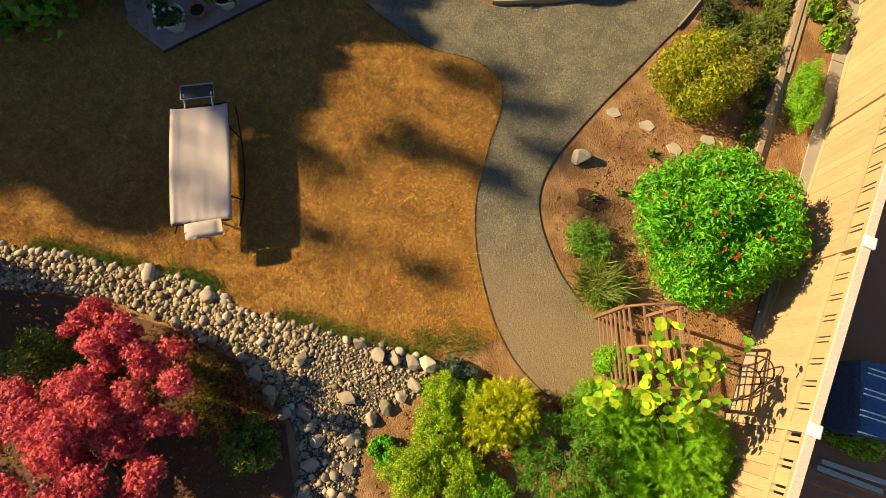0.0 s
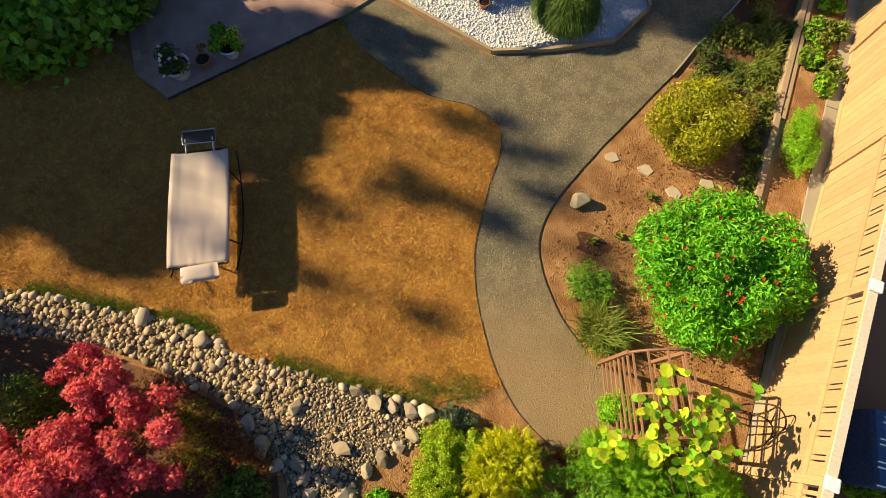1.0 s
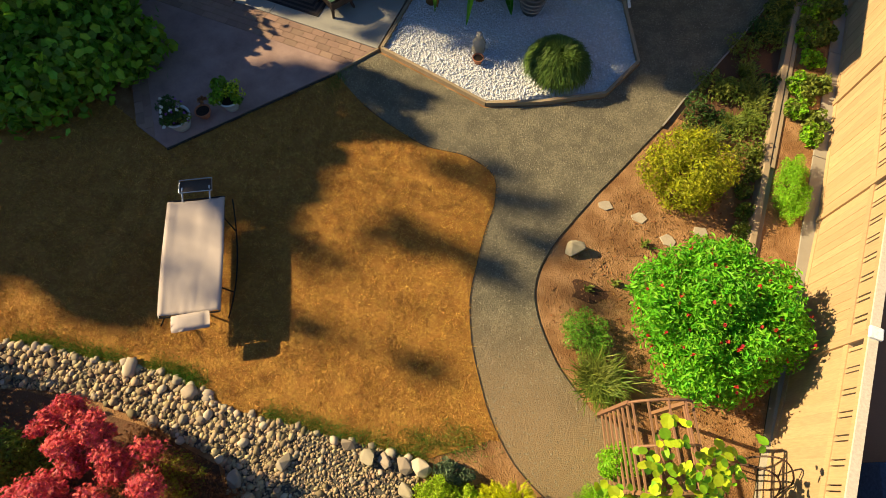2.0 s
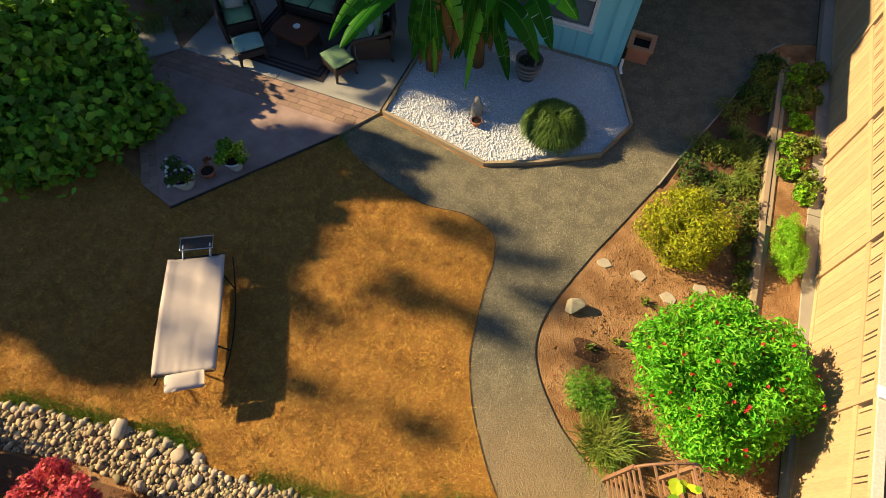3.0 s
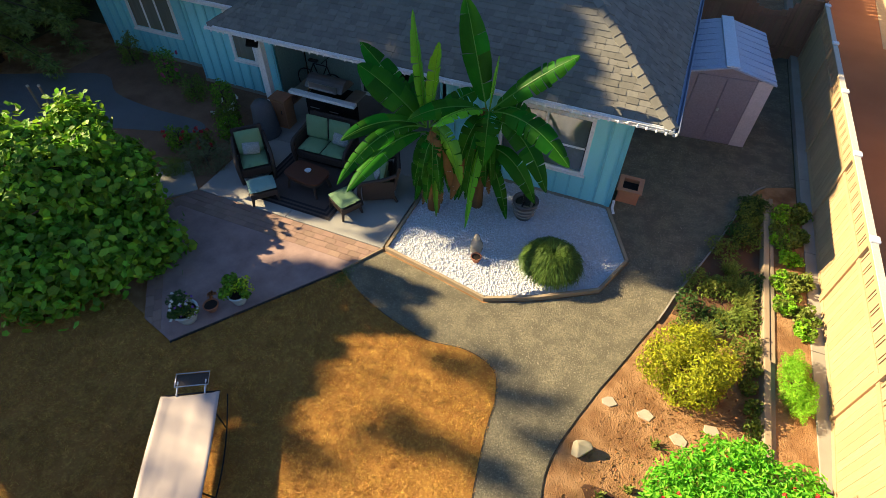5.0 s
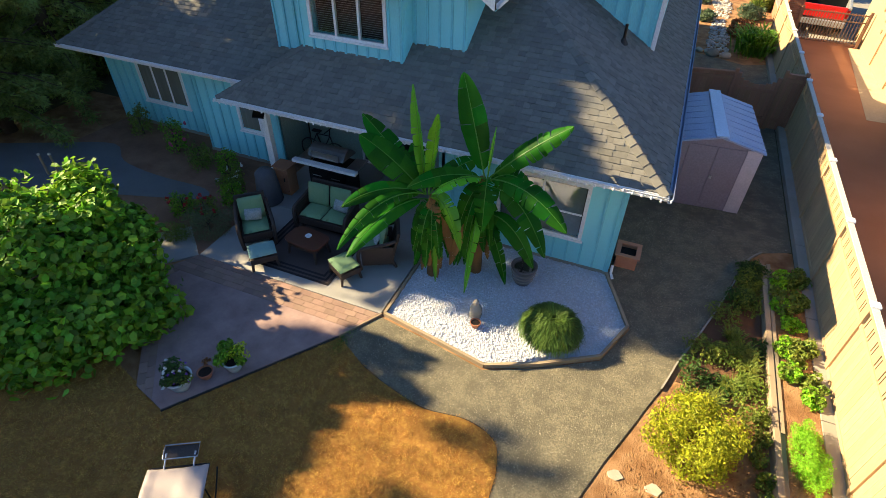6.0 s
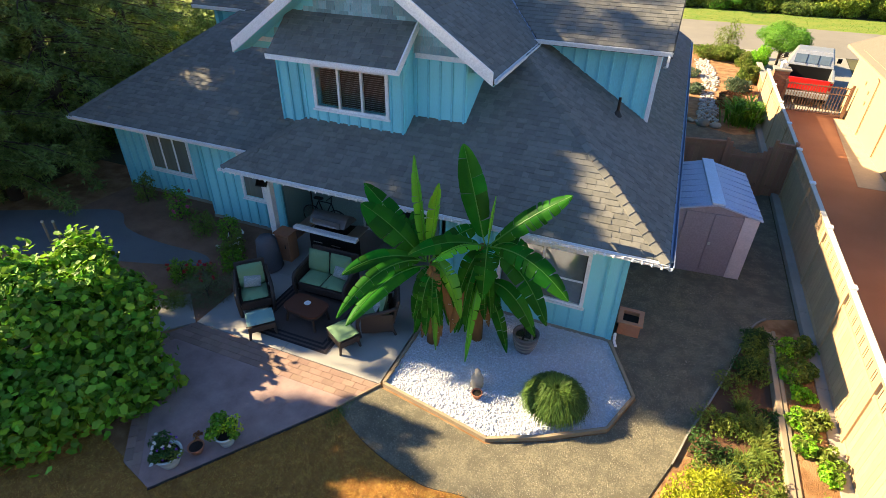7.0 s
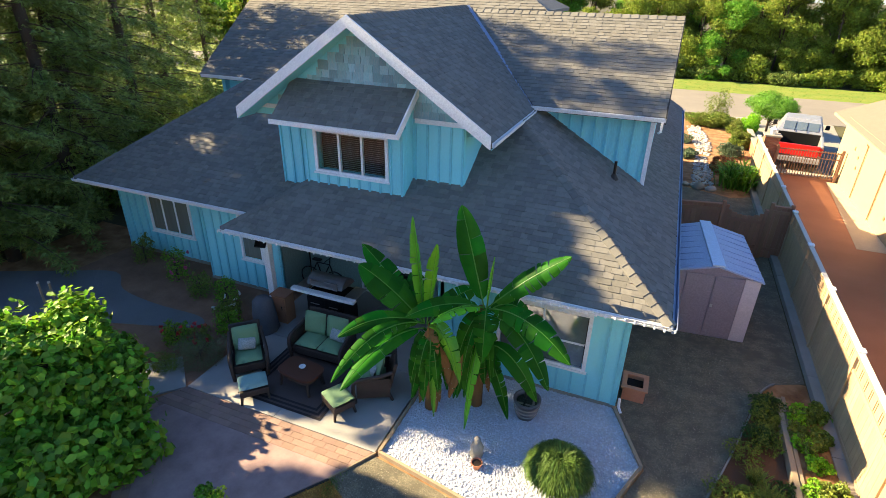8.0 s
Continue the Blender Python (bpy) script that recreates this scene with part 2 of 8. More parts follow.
SCREEN = material("screened pane", (0.15, 0.19, 0.19), (0.08, 0.10, 0.10), 0.05, 0.5, 0.5, 0.0, spec=1.0)
for glazing in (PANE, CURTAIN, SCREEN):            # coated double glazing mirrors more than plain glass
    glazing.node_tree.nodes["Principled BSDF"].inputs["IOR"].default_value = 2.0
LITTER = material("dry leaf litter", (0.30, 0.13, 0.035), (0.14, 0.06, 0.02), 0.9, 0.2, 0.6, 0.0, island=0.5)
BLIND = material("grey slat blinds", (0.42, 0.44, 0.44), None, 0.6, 0.3, 0.5, 0.0)
# near-black: the dimness of the unlit rooms is put into the colour
ROOM = material("painted room dimness", (0.03, 0.028, 0.025), None, 0.9, 0.4, 0.5, 0.1)
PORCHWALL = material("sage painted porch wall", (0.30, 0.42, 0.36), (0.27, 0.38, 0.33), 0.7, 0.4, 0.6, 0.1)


def leafy(name, base, other, island=0.4, glow=0.3, rough=0.55, size=0.4, patch=None):
    return material(name, base, other, rough, size, 0.7, 0.0, 0.05, island=island, through_light=glow, spec=0.3, patch=patch, patch_size=0.5, patch_mix=0.4)


L_HIBISCUS = leafy("bright green leaves", (0.24, 0.62, 0.03), (0.11, 0.40, 0.018), 0.45, 0.42)
L_YELLOW = leafy("yellow green leaves", (0.44, 0.45, 0.014), (0.22, 0.27, 0.012))
L_LIME = leafy("lime leaves", (0.62, 0.74, 0.03), (0.42, 0.58, 0.018), 0.4, 0.45)
L_GOLD = leafy("golden leaves", (0.68, 0.70, 0.015), (0.44, 0.52, 0.014), 0.4, 0.45)
L_LIMEBUSH = leafy("small lime leaves", (0.50, 0.66, 0.03), (0.26, 0.44, 0.018), 0.5, 0.4)
L_MONDO = leafy("mondo grass blades", (0.15, 0.25, 0.05), (0.10, 0.18, 0.036), 0.4, 0.5)
L_MAPLE = leafy("red maple leaves", (0.76, 0.10, 0.115), (0.42, 0.024, 0.035), 0.5, 0.25)
L_GRAPE = leafy("broad vine leaves", (0.22, 0.42, 0.024), (0.085, 0.21, 0.013), 0.55, 0.35)
L_DARK = leafy("dark conifer needles", (0.27, 0.34, 0.07), (0.13, 0.20, 0.04), 0.5, 0.3)
L_PINE = leafy("pine needles", (0.17, 0.37, 0.028), (0.09, 0.25, 0.018), 0.4, 0.3)
L_FERN = leafy("feathery bright leaves", (0.32, 0.62, 0.025), (0.18, 0.46, 0.016), 0.4, 0.45)
L_WOOD = leafy("woodland leaves", (0.21, 0.34, 0.032), (0.10, 0.20, 0.02), 0.45, 0.4, patch=(0.28, 0.31, 0.04))
L_BED = leafy("bed plants", (0.14, 0.27, 0.025), (0.075, 0.17, 0.016), 0.45, 0.3, patch=(0.22, 0.23, 0.04))
L_BANANA = material("banana leaf", (0.030, 0.185, 0.009), (0.014, 0.105, 0.005), 0.5, 0.3, 0.6, 0.25, 0.02, island=0.35, through_light=0.34, spec=0.12, depth=0.006)
L_BANANA_NEW = material("young banana leaf", (0.16, 0.50, 0.015), (0.11, 0.38, 0.012), 0.4, 0.5, 0.7, 0.1, 0.03, each=0.2, through_light=0.3, depth=0.004)
L_RIB = material("pale banana midrib", (0.09, 0.27, 0.02), (0.06, 0.2, 0.015), 0.45, 0.3, 0.6, 0.1)
L_DEAD = material("dry banana sheath", (0.30, 0.15, 0.045), (0.17, 0.09, 0.03), 0.9, 0.08, 0.7, 0.5, 0.012, stretch=(1, 1, 0.2))
L_GRASS = leafy("grass clump blades", (0.055, 0.12, 0.018), (0.03, 0.07, 0.012), 0.4, 0.2)
L_GREY = leafy("grey green leaves", (0.13, 0.19, 0.10), (0.09, 0.14, 0.07), 0.35, 0.2)
L_LAVENDER = leafy("olive lavender leaves", (0.23, 0.25, 0.11), (0.14, 0.16, 0.07), 0.4, 0.3)
L_RUST = leafy("rust brown foliage", (0.34, 0.14, 0.045), (0.19, 0.075, 0.026), 0.5, 0.3)
F_RED = leafy("red petals", (0.55, 0.035, 0.03), (0.45, 0.02, 0.03), 0.3, 0.2)
F_PINK = leafy("pink petals", (0.60, 0.12, 0.22), (0.5, 0.08, 0.2), 0.3, 0.2)
F_WHITE = leafy("white petals", (0.75, 0.75, 0.68), (0.7, 0.7, 0.6), 0.1, 0.2)
F_PURPLE = leafy("purple petals", (0.25, 0.08, 0.40), (0.2, 0.06, 0.34), 0.3, 0.2)


# ---- mesh helpers ----
def part(name, bm, mat, parent=None, label="", smooth=False):
    me = bpy.data.meshes.new(name)
    bm.normal_update()
    bm.to_mesh(me)
    bm.free()
    me.materials.append(mat)
    if smooth:
        me.shade_smooth()
    ob = new(name, me)
    if parent:
        ob.parent = parent
        ob.matrix_parent_inverse = parent.matrix_basis.inverted()
    if label:
        ob["label"] = label
    return ob


def arrays(name, verts, faces, mat, parent=None, label="", smooth=False):
    me = bpy.data.meshes.new(name)
    me.from_pydata(np.asarray(verts).tolist(), [], [tuple(f) for f in np.asarray(faces).tolist()] if not isinstance(faces, list) else faces)
    me.materials.append(mat)
    if smooth:
        me.shade_smooth()
    ob = new(name, me)
    if parent:
        ob.parent = parent
        ob.matrix_parent_inverse = parent.matrix_basis.inverted()
    if label:
        ob["label"] = label
    return ob


def thing(name, label, category, at=(0, 0, 0), turn=0.0, group="", kind=""):
    e = new(name)
    e.empty_display_size = 0.2
    e.matrix_basis = pose(*at, 0, 0, turn)
    return tagged(e, label, category, group, kind)


def box(bm, x0, x1, y0, y1, z0, z1, m=None, bevel=0.0):
    r = bmesh.ops.create_cube(bm, size=1.0)
    mm = Matrix.Translation(((x0 + x1) / 2, (y0 + y1) / 2, (z0 + z1) / 2)) @ Matrix.Diagonal((abs(x1 - x0), abs(y1 - y0), abs(z1 - z0), 1))
    bmesh.ops.transform(bm, matrix=mm, verts=r["verts"])
    if bevel:
        es = list({e for v in r["verts"] for e in v.link_edges})
        out = bmesh.ops.bevel(bm, geom=es, offset=bevel, segments=2, affect="EDGES", profile=0.6)
        vs = list({v for f in out["faces"] for v in f.verts} | {v for v in r["verts"] if v.is_valid})
    else:
        vs = r["verts"]
    if m is not None:
        bmesh.ops.transform(bm, matrix=m, verts=vs)
    return bm


def boxed(x0, x1, y0, y1, z0, z1, m=None, bevel=0.0):
    return box(bmesh.new(), x0, x1, y0, y1, z0, z1, m, bevel)


def prism(poly, z0, z1, bm=None):
    """A flat-topped slab over a plan outline."""
    bm = bm or bmesh.new()
    lo = [bm.verts.new((x, y, z0)) for x, y in poly]
    hi = [bm.verts.new((x, y, z1)) for x, y in poly]
    n = len(poly)
    bm.faces.new(hi)
    bm.faces.new(lo[::-1])
    for i in range(n):
        bm.faces.new((lo[i], lo[(i + 1) % n], hi[(i + 1) % n], hi[i]))
    bmesh.ops.recalc_face_normals(bm, faces=bm.faces)
    return bm


def solid(quads, thick, bm=None):
    """A slab under each plane polygon of 3D points, thick metres along -z."""
    bm = bm or bmesh.new()
    for q in quads:
        hi = [bm.verts.new(p) for p in q]
        lo = [bm.verts.new((p[0], p[1], p[2] - thick)) for p in q]
        n = len(q)
        bm.faces.new(hi)
        bm.faces.new(lo[::-1])
        for i in range(n):
            bm.faces.new((lo[i], lo[(i + 1) % n], hi[(i + 1) % n], hi[i]))
    bmesh.ops.recalc_face_normals(bm, faces=bm.faces)
    return bm


def tube(pts, radius, bm=None, sides=8, ends=True):
    bm = bm or bmesh.new()
    pts = [Vector(p) for p in pts]
    rad = radius if isinstance(radius, (list, tuple)) else [radius] * len(pts)
    rings = []
    side = None
    for i, p in enumerate(pts):
        way = (pts[min(i + 1, len(pts) - 1)] - pts[max(i - 1, 0)]).normalized()
        if side is None:
            side = way.orthogonal().normalized()
        side = (side - way * side.dot(way)).normalized()
        up = way.cross(side)
        rings.append([bm.verts.new(p + rad[i] * (math.cos(a) * side + math.sin(a) * up)) for a in (2 * math.pi * k / sides for k in range(sides))])
    for a, b in zip(rings, rings[1:]):
        for k in range(sides):
            bm.faces.new((a[k], a[(k + 1) % sides], b[(k + 1) % sides], b[k]))
    if ends:
        bm.faces.new(rings[0][::-1])
        bm.faces.new(rings[-1])
    return bm


def lathe(profile, sides=24, bm=None, at=(0, 0, 0)):
    bm = bm or bmesh.new()
    rings = [[bm.verts.new((at[0] + r * math.cos(a), at[1] + r * math.sin(a), at[2] + z)) for a in (2 * math.pi * k / sides for k in range(sides))] for r, z in profile]
    for a, b in zip(rings, rings[1:]):
        for k in range(sides):
            bm.faces.new((a[k], a[(k + 1) % sides], b[(k + 1) % sides], b[k]))
    return bm


def beam(a, b, w, h, bm=None, up=(0, 0, 1)):
    """A straight bar from a to b, w wide and h deep."""
    a, b = Vector(a), Vector(b)
    d = (b - a).normalized()
    s = d.cross(Vector(up)).normalized() * w / 2
    u = s.cross(d).normalized() * h / 2
    bm = bm or bmesh.new()
    vs = [bm.verts.new(p + i * s + j * u) for p in (a, b) for i, j in ((-1, -1), (1, -1), (1, 1), (-1, 1))]
    for f in ((0, 1, 2, 3), (7, 6, 5, 4), (0, 4, 5, 1), (1, 5, 6, 2), (2, 6, 7, 3), (3, 7, 4, 0)):
        bm.faces.new([vs[k] for k in f])
    bmesh.ops.recalc_face_normals(bm, faces=bm.faces)
    return bm


def smooth_line(pts, n=8, closed=False):
    """Points on a soft curve through the given ones."""
    out = []
    k = len(pts)
    for i in range(k if closed else k - 1):
        p = [np.array(pts[(i + j) % k] if closed else pts[min(max(i + j, 0), k - 1)], float) for j in (-1, 0, 1, 2)]
        for t in np.arange(n) / n:
            out.append(tuple(0.5 * ((2 * p[1]) + (-p[0] + p[2]) * t + (2 * p[0] - 5 * p[1] + 4 * p[2] - p[3]) * t**2 + (-p[0] + 3 * p[1] - 3 * p[2] + p[3]) * t**3)))
    if not closed:
        out.append(tuple(pts[-1]))
    return out


def inside(px, py, poly):
    """Which of the points lie inside a plan outline."""
    poly = np.asarray(poly)
    c = np.zeros(px.shape, bool)
    x0, y0 = poly[-1]
    for x1, y1 in poly:
        hit = ((y1 > py) != (y0 > py)) & (px < (x0 - x1) * (py - y1) / (y0 - y1 + 1e-12) + x1)
        c ^= hit
        x0, y0 = x1, y1
    return c


def scatter(poly, count, seed):
    rng = np.random.default_rng(seed)
    poly = np.asarray(poly)
    lo, hi = poly.min(0), poly.max(0)
    p = rng.uniform(lo, hi, (count * 4, 2))
    return p[inside(p[:, 0], p[:, 1], poly)][:count]


def leaves(name, places, normals, length, width, mat, parent, seed, fold=0.25, label="", jitter=0.5, shape="leaf", droop=0.0):
    """One mesh of many small folded leaves at the given places, facing roughly along the normals."""
    rng = np.random.default_rng(seed)
    n = len(places)
    nrm = normals + rng.normal(0, jitter, (n, 3))
    nrm /= np.linalg.norm(nrm, axis=1)[:, None] + 1e-9
    a = rng.normal(size=(n, 3)) - np.array([0, 0, droop])
    a -= nrm * (a * nrm).sum(1)[:, None]
    a /= np.linalg.norm(a, axis=1)[:, None] + 1e-9
    b = np.cross(nrm, a)
    ln = length * rng.uniform(0.6, 1.3, n)[:, None]
    wd = width * rng.uniform(0.6, 1.3, n)[:, None]
    if shape == "leaf":
        v = np.stack([places - a * ln / 2, places + b * wd / 2 + nrm * wd * fold + a * ln * 0.05, places + a * ln / 2 - nrm * ln * 0.12, places - b * wd / 2 + nrm * wd * fold + a * ln * 0.05], 1)
        idx = np.arange(n)[:, None] * 4
        faces = np.concatenate([idx + np.array([[0, 1, 2]]), idx + np.array([[0, 2, 3]])])
    elif shape in ("round", "lobed"):
        k = 7 if shape == "round" else 10
        ang = np.linspace(0, 2 * np.pi, k, endpoint=False) + 0.3
        rim = [places + (a * ln / 2 * np.cos(t) + b * wd / 2 * np.sin(t)) * (1.0 if k == 7 or i % 2 else 0.78) + nrm * wd * fold * abs(np.sin(t)) for i, t in enumerate(ang)]
        v = np.stack([places, *rim], 1)
        idx = np.arange(n)[:, None] * (k + 1)
        faces = np.concatenate([idx + np.array([[0, 1 + j, 1 + (j + 1) % k]]) for j in range(k)])
    else:   # a star of three narrow blades
        rows, fs = [], []
        for j, t in enumerate((-0.8, 0.0, 0.8)):
            d = a * np.cos(t) + b * np.sin(t)
            e = np.cross(nrm, d)
            rows += [places - e * wd / 6, places + e * wd / 6, places + d * ln * 0.7 - nrm * ln * 0.15]
            fs.append([3 * j, 3 * j + 1, 3 * j + 2])
        v = np.stack(rows, 1)
        idx = np.arange(n)[:, None] * 9
        faces = np.concatenate([idx + np.array([f]) for f in fs])
    return arrays(name, v.reshape(-1, 3), faces, mat, parent, label)


def blobs(lumps, n, seed, shell=0.35, low=-1.0, ragged=0.18):
    """Places and outward normals in the outer layers of a set of lumps (x, y, z, rx, ry, rz)."""
    rng = np.random.default_rng(seed)
    lumps = np.asarray(lumps, float)
    w = (lumps[:, 3] * lumps[:, 4] * lumps[:, 5]) ** (2 / 3)
    which = rng.choice(len(lumps), n * 3, p=w / w.sum())
    d = rng.normal(size=(n * 3, 3))
    d /= np.linalg.norm(d, axis=1)[:, None]
    r = 1 - shell * rng.random(n * 3) ** 1.5 + rng.normal(0, ragged * 0.4, n * 3)
    p = lumps[which, :3] + d * r[:, None] * lumps[which, 3:]
    keep = np.ones(len(p), bool)
    for k, q in enumerate(lumps):
        deep = (((p - q[:3]) / q[3:]) ** 2).sum(1) < 0.45
        keep &= ~deep | (which == k)
    keep &= (d[:, 2] > low) & (p[:, 2] > 0.02)
    return p[keep][:n], (d / lumps[which, 3:])[keep][:n] / np.linalg.norm((d / lumps[which, 3:])[keep][:n], axis=1)[:, None]


def lumped(cx, cy, cz, rx, ry, rz, count, seed, size=0.45):
    """A crown of many lumps over an ellipsoid."""
    rng = np.random.default_rng(seed)
    out = []
    for _ in range(count):
        d = rng.normal(size=3)
        d /= np.linalg.norm(d)
        d[2] = abs(d[2]) * 1.0 - 0.25
        k = rng.uniform(0.4, 0.95)
        s = size * rng.uniform(0.6, 1.15)
        out.append((cx + d[0] * rx * k, cy + d[1] * ry * k, cz + d[2] * rz * k, rx * s, ry * s, rz * s))
    return out


def blades(name, at, height, width, mat, parent, seed, lean=0.5, label=""):
    """One mesh of single grass blades, each a narrow triangle."""
    rng = np.random.default_rng(seed)
    n = len(at)
    base = np.concatenate([at, np.zeros((n, 1))], 1) if at.shape[1] == 2 else at
    az = rng.uniform(0, 2 * np.pi, n)
    s = np.stack([np.cos(az), np.sin(az), 0 * az], 1)
    h = height * rng.uniform(0.4, 1.4, n)
    az2 = rng.uniform(0, 2 * np.pi, n)
    tip = base + np.stack([np.cos(az2) * h * lean * rng.uniform(0.3, 1.6, n), np.sin(az2) * h * lean * rng.uniform(0.3, 1.6, n), h], 1)
    w = width * rng.uniform(0.6, 1.4, n)[:, None]
    v = np.stack([base - s * w / 2, base + s * w / 2, tip], 1).reshape(-1, 3)
    f = np.arange(3 * n).reshape(-1, 3)
    return arrays(name, v, f, mat, parent, label)


def pebbles(name, at, size, mat, parent, seed, flat=0.65, label="", z=0.0, rough=False):
    """One mesh of many small rounded stones."""
    rng = np.random.default_rng(seed)
    bm = bmesh.new()
    bmesh.ops.create_icosphere(bm, subdivisions=1, radius=0.5) if not rough else bmesh.ops.create_cone(bm, cap_ends=True, segments=3, radius1=0.55, radius2=0.28, depth=0.7)
    if rough:
        bmesh.ops.triangulate(bm, faces=bm.faces[:])
    bm.verts.index_update()
    tv = np.array([v.co[:] for v in bm.verts])
    tf = np.array([[v.index for v in f.verts] for f in bm.faces])
    bm.free()
    n = len(at)
    s = size * rng.lognormal(0, 0.28, n)
    az = rng.uniform(0, 2 * np.pi, n)
    c, sn = np.cos(az), np.sin(az)
    st = np.stack([rng.uniform(0.9, 1.4, n), rng.uniform(0.7, 1.0, n), flat * rng.uniform(0.7, 1.2, n)], 1) * s[:, None]
    v = tv[None] * st[:, None] * rng.uniform(0.85, 1.15, (n, len(tv), 1))
    x = v[..., 0] * c[:, None] - v[..., 1] * sn[:, None] + at[:, 0:1]
    y = v[..., 0] * sn[:, None] + v[..., 1] * c[:, None] + at[:, 1:2]
    zz = v[..., 2] + z + (s * 0.25)[:, None] + (at[:, 2:3] if at.shape[1] > 2 else 0)
    f = tf[None] + (np.arange(n) * len(tv))[:, None, None]
    return arrays(name, np.stack([x, y, zz], -1).reshape(-1, 3), f.reshape(-1, 3), mat, parent, label, smooth=True)


def sprays(name, places, dirs, length, leaf, mat, parent, seed, pairs=7, wide=0.28, label=""):
    """One mesh of feathery shoots: each a short curved stem with narrow leaflets on both sides."""
    rng = np.random.default_rng(seed)
    n = len(places)
    d = dirs + rng.normal(0, 0.35, (n, 3))
    d /= np.linalg.norm(d, axis=1)[:, None] + 1e-9
    s = np.cross(d, rng.normal(size=(n, 3)))
    s /= np.linalg.norm(s, axis=1)[:, None] + 1e-9
    ln = (length * rng.uniform(0.6, 1.3, n))[:, None]
    rows = []
    for k in range(pairs):
        t = (k + 0.5) / pairs
        c = places + d * ln * t - np.array([0, 0, 0.25]) * ln * t * t
        for g in (-1, 1):
            tip = c + (s * g * 0.8 + d * 0.75) * leaf * (1.15 - 0.6 * t) + rng.normal(0, leaf * 0.12, (n, 3))
            rows += [c - d * leaf * wide / 2, c + d * leaf * wide / 2, tip]
    v = np.stack(rows, 1).reshape(-1, 3)
    return arrays(name, v, np.arange(len(v)).reshape(-1, 3), mat, parent, label)


# ---- ground, lawn, paths ----
def sheet(name, poly, z, mat, label, category, thick=0.03):
    return tagged(part(name, prism(poly, z - thick, z), mat), label, category, kind="structure")


bm = bmesh.new()
bmesh.ops.create_grid(bm, x_segments=40, y_segments=40, size=400)
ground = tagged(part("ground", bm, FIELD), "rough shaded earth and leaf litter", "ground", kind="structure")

PATH_LEFT = smooth_line([(-3.72, 5.87), (-2.98, 5.46), (-2.32, 5.22), (-1.6, 5.08), (-0.91, 5.15), (-0.38, 4.97), (-0.2, 4.56), (-0.15, 3.95),
                         (-0.06, 3.28), (0.06, 2.74), (0.32, 2.18), (0.7, 1.61), (1.13, 1.13), (1.58, 0.82), (2.02, 0.66)], 5)
PATH_RIGHT = smooth_line([(2.15, 1.98), (1.6, 2.34), (1.34, 2.6), (1.05, 2.96), (0.86, 3.41), (0.87, 3.96), (1.05, 4.61), (1.32, 5.35), (1.66, 6.22), (1.98, 7.0)], 5)
PATH_FAR = [(2.18, 7.66), (2.59, 8.75), (2.94, 9.74), (3.43, 11.27), (3.75, 11.75), (4.38, 12.05)]
BED = [(-3.19, 6.69), (-1.96, 6.46), (-1.0, 6.27), (-0.11, 6.68), (0.88, 7.29), (1.24, 8.22), (0.61, 9.60), (-3.19, 9.60)]
CREEK_TOP = smooth_line([(-9.5, -1.0), (-6.24, -0.37), (-5.41, -0.17), (-4.56, 0.0), (-3.72, 0.17), (-3.1, 0.22), (-2.5, 0.13), (-1.74, 0.23), (-0.74, 0.38), (0.25, 0.52)], 4)
CREEK_LOW = smooth_line([(0.33, 0.02), (-0.2, -0.55), (-0.15, -0.95), (0.02, -1.7), (0.1, -2.6), (-0.7, -2.6), (-0.72, -1.75), (-1.2, -1.0), (-1.81, -0.86), (-2.2, -0.5), (-2.83, -0.48), (-3.4, -0.45),
                         (-4.3, -0.48), (-5.12, -0.68), (-6.0, -0.95), (-9.5, -1.7)], 4)

sheet("garden_soil", [(-17, -9), (4.4, -9), (4.4, 12.0), (-17, 12.0)], 0.004, EARTH, "dry brown bare garden earth", "soil")
LAWN = PATH_LEFT[:-10] + [(1.0, 1.1)] + CREEK_TOP[::-1] + [(-16.5, -1.6), (-16.5, 4.5), (-9.0, 4.3), (-5.6, 3.42), (-3.84, 5.67)]
lawn = sheet("lawn", LAWN, 0.014, DRYGRASS, "sun-dried golden brown lawn", "lawn", 0.02)
GRAVEL_AREA = PATH_LEFT + [(2.6, 0.45), (3.1, 1.0), (2.6, 1.9)] + PATH_RIGHT + PATH_FAR + [(4.38, 20.5), (0.62, 20.5), (0.62, 9.62), (1.3, 8.22), (0.9, 7.24), (-0.1, 6.62), (-1.0, 6.20), (-1.96, 6.40), (-3.24, 6.62)]
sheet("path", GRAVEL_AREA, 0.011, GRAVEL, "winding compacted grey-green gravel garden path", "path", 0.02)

sheet("lower_bed", [(-9.5, -1.75), (-6.0, -1.0), (-5.12, -0.72), (-3.4, -0.5), (-2.2, -0.55), (-1.85, -0.9), (-1.25, -1.05), (-0.75, -1.8), (-0.72, -4.5), (-9.5, -4.5)], 0.009, MULCH, "dark leaf-strewn mulch under the maple", "planting bed", 0.006)
lit = np.concatenate([scatter([(-6, -0.9), (-2.2, -0.5), (-1.2, -1.1), (-0.8, -3), (-6, -3)], 3200, 15), scatter([(0.2, -0.1), (0.9, 0.6), (2.2, 0.6), (3.6, 1.2), (4.3, 1.6), (4.3, -1.5), (0.2, -1.6)], 1600, 16), scatter([(1.2, 3.0), (2.1, 2.2), (4.3, 2.2), (4.3, 5.2), (2.2, 7.0)], 900, 17)])
lit = np.concatenate([lit, np.full((len(lit), 1), 0.018)], 1)
